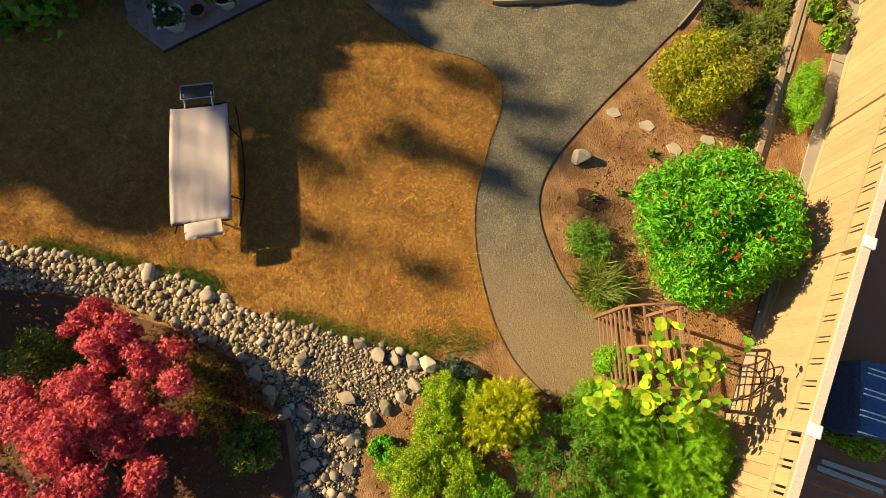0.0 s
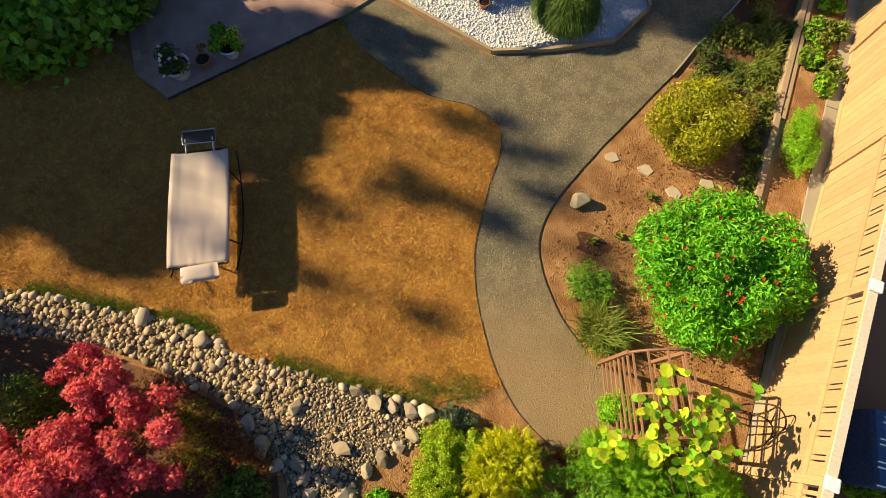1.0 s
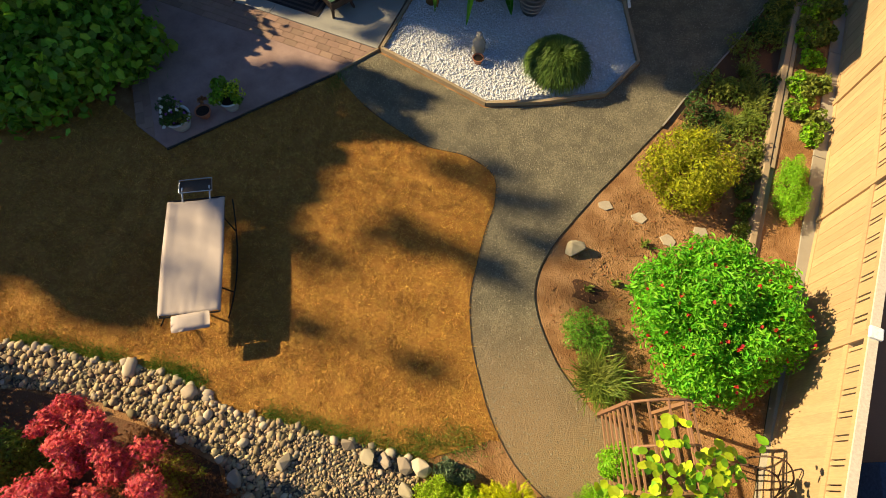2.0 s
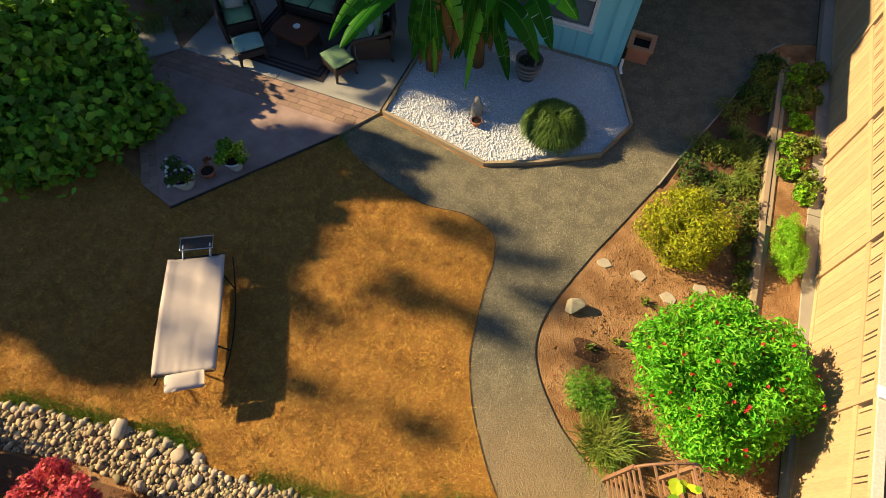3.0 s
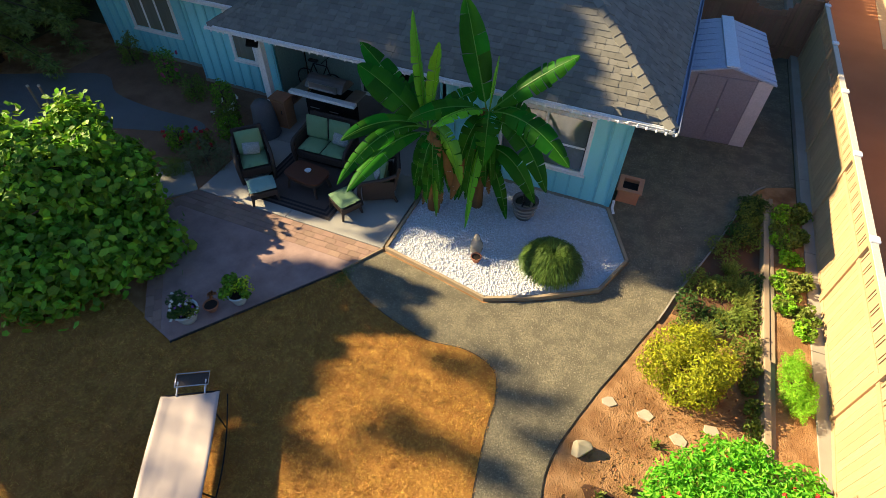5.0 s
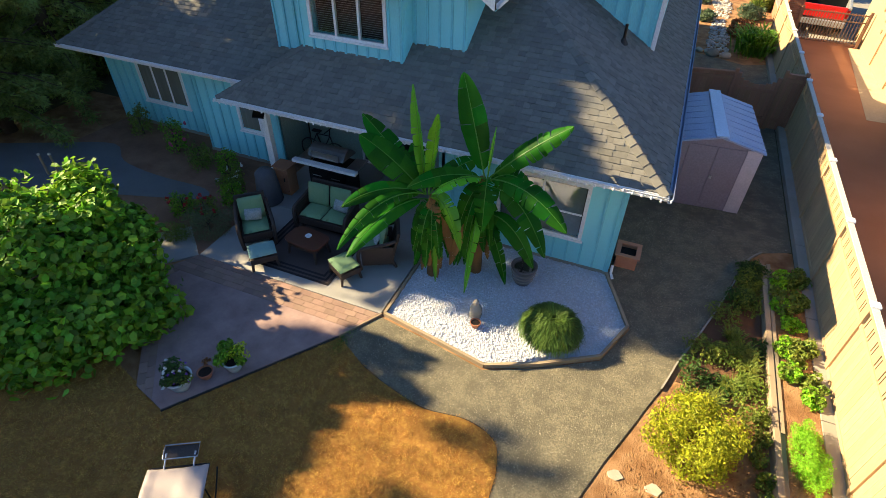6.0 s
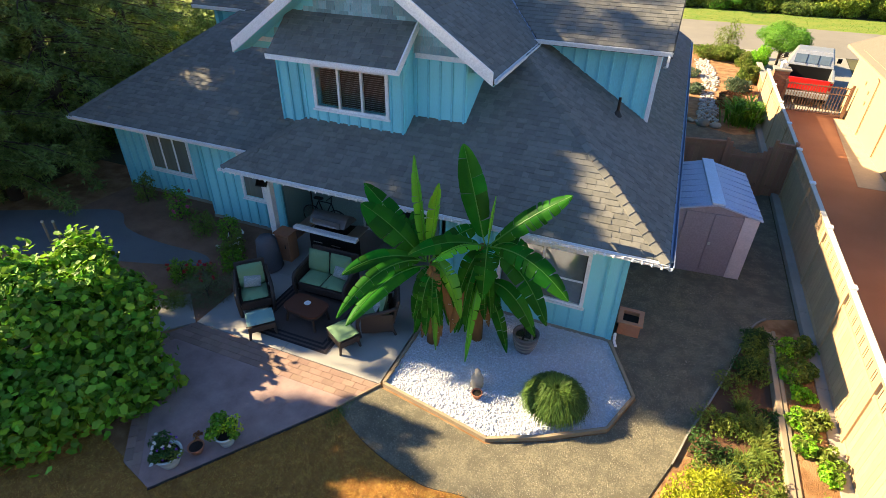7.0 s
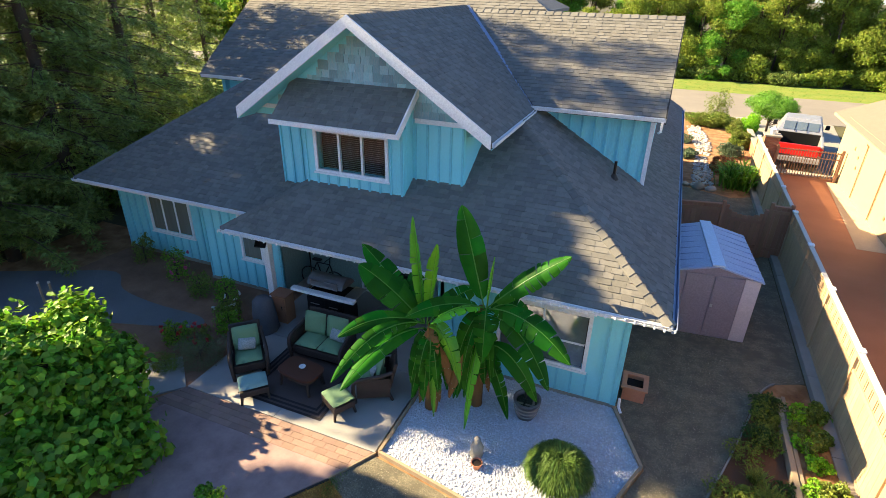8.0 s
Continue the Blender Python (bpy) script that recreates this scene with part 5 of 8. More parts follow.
def rock(parent, x, y, size, flat=0.6, z=0.0, seed=None, name="rock", long=1.2, crag=False):
    rg = random.Random(seed if seed is not None else hash((round(x, 3), round(y, 3))))
    ob = new(name, (CRAGS if crag else ROCKS)[rg.randrange(7)])
    ob.matrix_basis = pose(x, y, z + size * flat * 0.28, rg.uniform(-12, 12), rg.uniform(-12, 12), rg.uniform(0, 360)) @ Matrix.Diagonal((size * rg.uniform(1.0, long), size * rg.uniform(0.8, 1.0), size * flat * rg.uniform(0.8, 1.2), 1))
    if parent:
        ob.parent = parent
        ob.matrix_parent_inverse = parent.matrix_basis.inverted()
    return ob


# ---- dry creek of river stones ----
CREEK = CREEK_TOP + CREEK_LOW
creek = tagged(part("dry_creek", prism(CREEK, -0.02, 0.012), SILT), "dry creek bed filled with rounded river stones", "creek bed", kind="structure")
small = scatter(CREEK, 10500, 31)
big = scatter([p for p in CREEK if p[0] < -1.2], 1500, 35)
tagged(pebbles("cobble_layer", small, 0.034, STONES, creek, 32, 0.7, z=0.008), kind="stuff")
tagged(pebbles("cobble_layer", big[big[:, 0] > -8.6], 0.072, STONES, creek, 36, 0.7, z=0.008), kind="stuff")
rg = random.Random(4)
spots = []
tries = scatter(CREEK, 6000, 33)
for x, y in tries:
    if x < -8.2 or len(spots) > 205:
        continue
    s = rg.choice((0.05, 0.06, 0.06, 0.07, 0.08, 0.1)) * (0.8 if x > -1.9 and y > -0.7 else 1.4)
    if all((x - a) ** 2 + (y - b) ** 2 > (0.42 * (s + c)) ** 2 for a, b, c in spots):
        spots.append((x, y, s))
for i, (x, y, s) in enumerate(spots):
    rock(creek, x, y, s, 0.7, 0.012, i)
for i in range(38):                     # larger stones along the lawn side
    t = (i + rg.random() * 0.7) / 38
    k = 4 + int(t * (len(CREEK_TOP) - 5))
    x, y = CREEK_TOP[k]
    rock(creek, x + rg.uniform(-.06, .06), y + rg.uniform(-.05, .02), rg.choice((0.09, 0.11, 0.12, 0.14)), 0.75, 0.0, 500 + i)
for x, y, s in ((-4.0, 0.08, 0.24), (-3.05, 0.12, 0.25), (-1.42, -0.2, 0.24), (-2.72, -0.14, 0.15), (-3.3, -0.4, 0.19), (-0.74, 0.32, 0.22), (-0.42, 0.28, 0.32), (-0.2, 0.33, 0.26), (0.06, 0.36, 0.24), (0.27, 0.42, 0.3), (0.2, 0.1, 0.24),
                (-0.6, -0.42, 0.27), (0.1, -0.12, 0.22), (-0.06, -0.33, 0.22), (-1.05, -0.84, 0.26), (-0.92, -0.95, 0.2), (-0.75, -1.1, 0.22), (-0.18, -0.55, 0.22), (-0.32, -0.9, 0.24), (-1.6, -0.8, 0.3), (-1.9, -0.6, 0.26), (-1.3, -0.95, 0.26),
                (-0.7, -1.4, 0.24), (-0.2, -1.25, 0.22), (-0.62, -1.75, 0.24), (-0.1, -1.6, 0.22), (-0.05, -1.95, 0.26), (-0.6, -2.1, 0.28)):
    rock(creek, x, y, s * 0.85, 0.72, 0.01, int(1000 * (x + y) + 9000), long=1.5, crag=s > 0.215 and x > -1.95)

# ---- stones and small plants of the side bed ----
FLAG = material("pale broken flagstone", (0.46, 0.40, 0.31), (0.32, 0.26, 0.19), 0.85, 0.08, 0.6, 0.4, 0.012, each=0.12, depth=0.005)


def flagstone(x, y, s):
    """A thin irregular slab with chipped corners."""
    rg = random.Random(int(x * 1000))
    n = 6
    ring = [(x + math.cos(i * 6.283 / n + rg.uniform(-.3, .3)) * s * rg.uniform(0.42, 0.62), y + math.sin(i * 6.283 / n + rg.uniform(-.3, .3)) * s * rg.uniform(0.34, 0.5)) for i in range(n)]
    bm = prism(ring, -0.02, 0.022)
    bmesh.ops.bevel(bm, geom=bm.edges[:], offset=0.006, segments=1, affect="EDGES")
    return part("stepping_stone", bm, FLAG)


for x, y, s in ((1.47, 5.17, 0.24), (2.04, 5.16, 0.24), (2.57, 4.93, 0.26), (2.99, 5.26, 0.24)):
    tagged(flagstone(x, y, s), "flat pale grey stepping stone in bare soil", "stone", "stepping stones")
tagged(rock(None, 1.24, 4.22, 0.33, 0.95, 0.0, 5, "boulder", crag=True), "pale angular rock standing on bare soil", "rock")
tagged(pebbles("soil_clods", scatter([(0.95, 2.6), (2.2, 2.2), (3.6, 4.4), (3.6, 6.0), (2.1, 7.0), (1.2, 4.5)], 2600, 41), 0.02, EARTH, None, 42), "loose clods of dry brown earth", "soil", kind="stuff")
for i, (x, y) in enumerate(((1.61, 3.66), (2.22, 4.7), (1.95, 3.9))):
    tuft("seedling", "small sparse green seedling in dry soil", x, y, 0.11, 0.12, L_BED, 26, 50 + i, 0.022, "plant")
tagged(part("planting_hole", prism([(1.62 + (0.25 + 0.05 * math.sin(a * 3 + 1) + 0.03 * math.sin(a * 5)) * math.cos(a), 3.62 + (0.2 + 0.04 * math.cos(a * 2)) * math.sin(a)) for a in (0.3142 * k for k in range(20))], 0.0, 0.009), DAMP), "dark damp hollow of soil round a seedling", "soil", kind="structure")
shrub("hibiscus_bush", "bright green flowering bush with small red blooms", 3.26, 3.6, 1.16, 1.16, 1.6, L_HIBISCUS, 21000, 0.095, 0.036, 60, 52, flowers=(F_RED, 110, 0.045), shell=0.4, lump=0.25, jitter=0.8)
shrub("yellow_shrub", "dense yellow-green mounded shrub", 2.5, 5.95, 0.70, 0.70, 1.0, L_YELLOW, 9000, 0.06, 0.028, 70, 22, shell=0.35, lump=0.36)
shrub("herb_patch", "feathery bright green herb growing in the raised bed", 4.1, 6.4, 0.30, 0.62, 0.42, L_FERN, 6500, 0.06, 0.02, 80, 26, shape="star", lump=0.3, z0=0.14)
shrub("low_shrub", "small grey-green shrub in bare soil", 1.72, 2.93, 0.36, 0.34, 0.45, L_PINE, 2200, 0.07, 0.024, 84, 9, shape="star")
tuft("grass_clump", "arching olive grass clump by the path", 2.1, 2.36, 0.46, 0.42, L_BED, 900, 86)
shrub("low_shrub", "sparse olive shrub in bare soil", 1.95, 2.62, 0.25, 0.25, 0.3, L_BED, 700, 0.06, 0.02, 88, 6, shape="star")
rg = random.Random(9)
for i in range(22):
    x, y = rg.uniform(3.92, 4.35), rg.uniform(7.2, 11.0)
    shrub("strawberry_plant", "low leafy green plant in the raised bed", x, y, 0.2, 0.24, 0.26, rg.choice((L_BED, L_BED, L_FERN)), 260, 0.085, 0.06, 900 + i * 5, 5, z0=0.14, category="plant", group="raised bed plants")
for i in range(30):
    y = rg.uniform(6.9, 11.0)
    x = rg.uniform(max(2.3 + (y - 7.3) * 0.33, 2.35), 3.58)
    if i % 3 == 0:
        tuft("grass_tuft", "loose tuft of fine green grass in mulch", x, y, 0.24, 0.26, L_BED, 320, 1100 + i * 5, 0.012, "plant")
        continue
    shrub("ground_cover", "low straggling green ground cover plant", x, y, 0.3, 0.34, rg.uniform(0.22, 0.5), rg.choice((L_BED, L_BED, L_GRASS)), 420, 0.07, 0.03, 1100 + i * 5, 6, category="plant", group="shaded bed plants")
for i in range(7):
    shrub("ground_cover", "small dark green leafy plant beside the timber", 3.5 + rg.uniform(-.06, .06), 4.7 + i * 0.38, 0.14, 0.2, 0.3, L_BED, 260, 0.06, 0.035, 1300 + i * 5, 5, category="plant", group="shaded bed plants")

# ---- lower garden ----
maple_lumps = [(-3.25, -0.55, 1.8, .28, .22, .22), (-3.0, -0.62, 1.9, .3, .25, .22), (-2.62, -0.75, 2.05, .42, .32, .3), (-2.35, -0.95, 2.1, .45, .4, .32), (-3.25, -1.5, 2.0, .5, .4, .3), (-2.7, -1.45, 2.2, .55, .45, .35),
               (-2.05, -1.25, 1.9, .32, .3, .28), (-2.25, -1.75, 2.1, .5, .4, .3), (-3.0, -2.1, 2.0, .6, .45, .3), (-2.1, -2.3, 2.0, .55, .45, .3), (-3.7, -1.9, 1.9, .5, .45, .3), (-4.2, -2.3, 1.9, .5, .4, .3)]
maple = thing("maple_tree", "red-leaved laceleaf maple tree", "tree", (-3.05, -2.15, 0))
maple_lumps = [(0.45 + (x - 0.45) * 1.196, 0.4 + (y - 0.4) * 1.196, z - 1.08, a * 1.19, b * 1.19, c) for x, y, z, a, b, c in maple_lumps]
limbs(-3.05, -2.15, 0.85, 1.2, 5, 11, 0.07, maple, 0.35)
rg = random.Random(90)
fine_lumps = [(x + rg.uniform(-1, 1) * a, y + rg.uniform(-1, 1) * b, z + rg.uniform(-.6, .8) * c, a * 0.34, b * 0.34, c * 0.4) for x, y, z, a, b, c in maple_lumps for _ in range(10)]
p, q = blobs(fine_lumps, 48000, 91, 0.7, ragged=0.5)
leaves("foliage", p, q + np.array([0, 0, 0.6]), 0.07, 0.055, L_MAPLE, maple, 92, shape="star", jitter=0.7)
shrub("round_shrub", "dense dark green rounded shrub in shade", -4.5, -1.5, 0.6, 0.5, 0.8, L_BED, 4200, 0.06, 0.03, 95, 16, lump=0.4)
shrub("dark_shrub", "dark green shrub beside the creek", -1.5, -1.42, 0.42, 0.36, 0.55, L_BED, 2400, 0.07, 0.035, 97, 10)
shrub("small_shrub", "small bright green leafy plant between stones", 0.12, -0.83, 0.2, 0.2, 0.3, L_HIBISCUS, 800, 0.06, 0.04, 99, 6, category="plant")
# added out of view to shade the lower bed and the creek's left end
shrub("unseen_shade_shrub", "tall unseen shrub added to shade the lower bed", -7.3, -1.5, 1.1, 1.0, 2.3, L_BED, 5200, 0.12, 0.06, 96, 18)
rg = random.Random(12)
for i in range(26):
    a = rg.random()
    x, y = rg.uniform(-3.4, -1.5), rg.uniform(-1.5, -0.55)
    shrub("rusty_ground_cover", "rust-brown low feathery ground cover", x, y, 0.3, 0.26, rg.uniform(0.18, 0.4), rg.choice((L_RUST, L_RUST, L_YELLOW)), 330, 0.06, 0.02, 1500 + i * 5, 5, shape="star", category="plant", group="rusty ground cover")
shrub("golden_shrub", "golden yellow feathery shrub", 1.4, 0.2, 0.46, 0.46, 0.8, L_GOLD, 1500, 0.045, 0.013, 101, 18, shape="spray", lump=0.4)
for i, (x, y, rx, ry, h, n) in enumerate(((0.62, 0.12, 0.34, 0.36, 0.5, 6500), (0.98, 0.22, 0.3, 0.3, 0.45, 4500), (0.72, -0.32, 0.42, 0.34, 0.55, 7500), (0.62, -0.95, 0.46, 0.42, 0.6, 8500), (1.15, -0.72, 0.42, 0.38, 0.55, 7000), (1.6, -0.8, 0.36, 0.32, 0.45, 4500))):
    shrub("lime_shrub", "trailing lime-green small-leaved shrub", x, y, rx, ry, h, (L_LIMEBUSH, L_LIMEBUSH, L_LIMEBUSH, L_LIMEBUSH, L_LIMEBUSH, L_FERN)[i], n, 0.03, 0.02, 1030 + i * 4, 60, lump=0.2, shell=0.6, jitter=0.9, group="lime shrubs")
pine = thing("dwarf_pine", "dark green dwarf pine with tufted shoots", "shrub", (2.4, 0.05, 0))
limbs(2.4, 0.05, 0.8, 0.6, 112, 12, 0.05, pine, 0.15)
rg = np.random.default_rng(113)
buds = rg.normal(size=(230, 3))
buds /= np.linalg.norm(buds, axis=1)[:, None]
buds[:, 2] = np.abs(buds[:, 2])
seat = np.array([2.42, 0.0, 0.25]) + buds * np.array([0.72, 0.66, 0.8]) * rg.uniform(0.55, 1.08, 230)[:, None]
cup = np.repeat(seat, 42, 0) + rg.normal(0, 0.028, (230 * 42, 3))
needle = rg.normal(size=(len(cup), 3)) * 0.75 + np.repeat(buds, 42, 0) * 0.9 + np.array([0, 0, 0.5])
needle /= np.linalg.norm(needle, axis=1)[:, None]
wide = np.cross(needle, rg.normal(size=(len(cup), 3)))
wide *= 0.0065 / np.linalg.norm(wide, axis=1)[:, None]
tuftv = np.stack([cup - wide, cup + wide, cup + needle * rg.uniform(0.05, 0.095, len(cup))[:, None]], 1).reshape(-1, 3)
arrays("foliage", tuftv, np.arange(len(tuftv)).reshape(-1, 3), L_PINE, pine)
for i, (x, y, rx, ry, h, n) in enumerate(((2.85, 0.72, 0.5, 0.34, 0.85, 1500), (3.72, 0.72, 0.58, 0.5, 0.95, 2300), (3.45, 0.25, 0.5, 0.42, 0.9, 1800), (3.95, 0.1, 0.45, 0.45, 0.85, 1500), (3.2, -0.55, 0.5, 0.4, 0.7, 1300))):
    shrub("feathery_shrub", "bright green feathery shrub beside the fence", x, y, rx, ry, h, L_FERN, n, 0.062, 0.014, 1150 + i * 4, 18, shape="spray", group="feathery shrubs")
shrub("low_shrub", "grey-green low plants by the rocks", 0.68, 0.52, 0.26, 0.16, 0.28, L_GREY, 1300, 0.05, 0.025, 124, 8)
shrub("rusty_ground_cover", "rust-orange low plants in bare soil", 1.9, -0.2, 0.22, 0.16, 0.14, L_RUST, 420, 0.06, 0.02, 127, 5, category="plant")
shrub("rusty_ground_cover", "rust-orange low plants in bare soil", 2.2, 0.62, 0.2, 0.12, 0.12, L_RUST, 300, 0.06, 0.02, 129, 5, category="plant")

# ---- garden arbor with round-leaved climber ----
arbor = thing("garden_arbor", "brown wooden arbor with arched top and slatted sides", "arbor", (2.75, 1.7, 0))
u1, w1 = Vector((0.40, -0.92, 0)) * 0.95, Vector((0.92, 0.39, 0)) * 0.72
A0 = Vector((2.24, 1.95, 0))
for side in (0, 1):
    o = A0 + w1 * side
    for e in (0, 1):
        q0 = o + u1 * e
        part("post", beam(q0 - Vector((0, 0, 0.05)), q0 + Vector((0, 0, 1.3)), 0.05, 0.05, up=(1, 0, 0)), PERGOLA, arbor)
    for k in range(7 if side == 0 else 2):
        z = 0.2 + k * (0.17 if side == 0 else 0.9)
        part("rail", beam(o + Vector((0, 0, z)), o + u1 + Vector((0, 0, z)), 0.02, 0.035), PERGOLA, arbor)
for e in (0, 0.5, 1):
    arc = [A0 + u1 * e + w1 * (0.5 - 0.5 * math.cos(a)) + Vector((0, 0, 1.28 + 0.26 * math.sin(a))) for a in (math.pi * k / 10 for k in range(11))]
    part("arch", tube(arc, 0.017, sides=6), PERGOLA, arbor)
for k in range(1, 10, 2):
    a = math.pi * k / 10
    o = A0 + w1 * (0.5 - 0.5 * math.cos(a)) + Vector((0, 0, 1.28 + 0.26 * math.sin(a)))
    part("rung", beam(o, o + u1, 0.022, 0.02), PERGOLA, arbor)
vine = thing("climbing_redbud", "climber with large round lime-yellow leaves", "tree", (3.1, 1.15, 0))
limbs(3.1, 1.15, 1.6, 0.7, 21, 10, 0.03, vine, 0.3)
p, q = blobs([(2.45, 0.95, 1.25, .3, .2, .3), (2.75, 1.15, 1.6, .3, .25, .25), (2.5, 1.35, 1.9, .25, .25, .15), (3.0, 1.4, 1.75, .3, .25, .22), (3.25, 1.65, 1.6, .28, .22, .2), (3.0, 1.05, 1.5, .42, .25, .3), (2.4, 0.85, 1.0, .3, .22, .3), (2.55, 1.7, 2.0, .2, .2, .1), (3.35, 1.3, 1.4, .3, .25, .25), (3.5, 1.95, 1.75, .16, .12, .1)], 270, 131, 0.7)
leaves("foliage", p[::2], q[::2] * 0.3 + np.array([0, 0, 1.0]), 0.115, 0.11, L_LIME, vine, 132, shape="round", jitter=0.3, fold=0.08)
leaves("foliage", p[1::2], q[1::2] * 0.3 + np.array([0, 0, 1.0]), 0.10, 0.095, L_FERN, vine, 133, shape="round", jitter=0.4, fold=0.08, label="greener round leaves")
hoop = thing("hoop_trellis", "thin rusty iron hoop trellis against the fence", "trellis", (4.2, 1.85, 0))
HOOP_IRON = material("dark rusty iron", (0.09, 0.05, 0.035), None, 0.7, 0.1, 0.5, 0.2, metal=0.4)
arches = [[(3.8, 1.98, 0.0), (3.83, 1.98, 0.75), (3.95, 2.04, 1.0), (4.12, 2.06, 1.08), (4.28, 1.97, 1.0), (4.38, 1.86, 0.75), (4.41, 1.82, 0.0)], [(3.78, 1.9, 0.0), (3.82, 1.9, 0.75), (3.98, 1.9, 0.98), (4.12, 1.86, 1.0), (4.24, 1.76, 0.85), (4.32, 1.64, 0.5), (4.36, 1.58, 0.0)]]
for line3 in arches:
    part("hoop", tube(smooth_line(line3, 5), 0.011, sides=6), HOOP_IRON, hoop)
for k in (3, 5):
    part("rung", tube([arches[0][k], arches[1][k]], 0.008, sides=5), HOOP_IRON, hoop)
shrub("potted_fern", "grey-green bushy plant beside the arbor", 2.55, 1.42, 0.25, 0.25, 0.95, L_FERN, 1900, 0.05, 0.03, 134, 9, category="plant")

# ---- broad-leaved vine mound by the patio ----
mound = thing("vine_mound", "large dense mound of broad-leaved green vine", "shrub", (-8.7, 5.0, 0))
limbs(-8.7, 5.0, 1.9, 1.6, 23, 12, 0.09, mound, 0.15)
lump = lumped(-9.3, 5.05, 1.1, 1.65, 1.45, 1.15, 70, 141, 0.25) + [(-8.3, 4.0, .55, 1.3, 1.1, .6), (-7.55, 4.35, .5, .8, .75, .55), (-8.4, 3.2, .45, 1.0, .7, .5), (-9.8, 3.7, .8, 1.0, .9, .8), (-7.1, 4.75, .4, .6, .55, .45), (-9.5, 6.0, 1.5, .6, .45, .7), (-10.5, 4.7, 1.2, 1.0, 1.0, .9), (-7.95, 5.35, .75, .6, .5, .6), (-8.8, 4.7, 1.35, .9, .8, .6)]
p, q = blobs(lump, 17000, 142, 0.4, ragged=0.5)
leaves("foliage", p, q + np.array([0, 0, 0.45]), 0.165, 0.145, L_GRAPE, mound, 143, shape="lobed", jitter=0.9, fold=0.12)

# ---- roses by the house ----
rg = random.Random(31)
for i, (x, y, h, fm) in enumerate(((-13.1, 10.4, 0.9, None), (-11.4, 10.0, 1.0, F_PINK), (-10.2, 9.6, 0.8, None), (-9.3, 9.6, 0.75, None), (-8.75, 9.1, 0.7, F_WHITE), (-9.1, 7.75, 0.6, F_RED), (-8.6, 7.9, 0.5, F_RED), (-8.3, 8.6, 0.6, None))):
    shrub("rose_bush", "leafy rose bush in dark mulch" + (" with blooms" if fm else ""), x, y, 0.38, 0.38, h * 1.15, L_GRAPE if i % 2 else L_BED, 750, 0.07, 0.04, 1700 + i * 7, 16, shell=0.8, lump=0.28, flowers=(fm, 9, 0.08) if fm else None, group="rose bushes")
shrub("lavender_shrub", "olive-grey lavender shrub beside the patio", -8.1, 7.45, 0.62, 0.58, 0.62, L_LAVENDER, 3600, 0.1, 0.014, 1790, 12, shape="star")
shrub("lavender_shrub", "olive-grey low shrub beside the patio", -8.6, 6.95, 0.35, 0.3, 0.4, L_BED, 1100, 0.09, 0.018, 1795, 8, shape="star")

for x, y in ((-13.62, 7.68), (-13.38, 7.8)):
    st = thing("garden_stake", "weathered pale wooden garden stake", "stake", (x, y, 0), group="garden stakes")
    part("shaft", boxed(x - 0.022, x + 0.022, y - 0.022, y + 0.022, 0, 0.6, bevel=0.004), TIMBER, st)
    part("tip", boxed(x - 0.028, x + 0.028, y - 0.028, y + 0.028, 0.6, 0.65, bevel=0.008), PALERAIL, st)

# ---- pebble bed plants ----
tuft("grass_clump", "rounded mop of green mondo grass in white pebbles", -0.09, 7.41, 0.68, 0.54, L_MONDO, 9500, 150, 0.013, mop=True)


# ---- banana clump ----
FACE = Vector((0.2, -0.55, 0.8))      # the way the blades turn their upper side, to the open garden

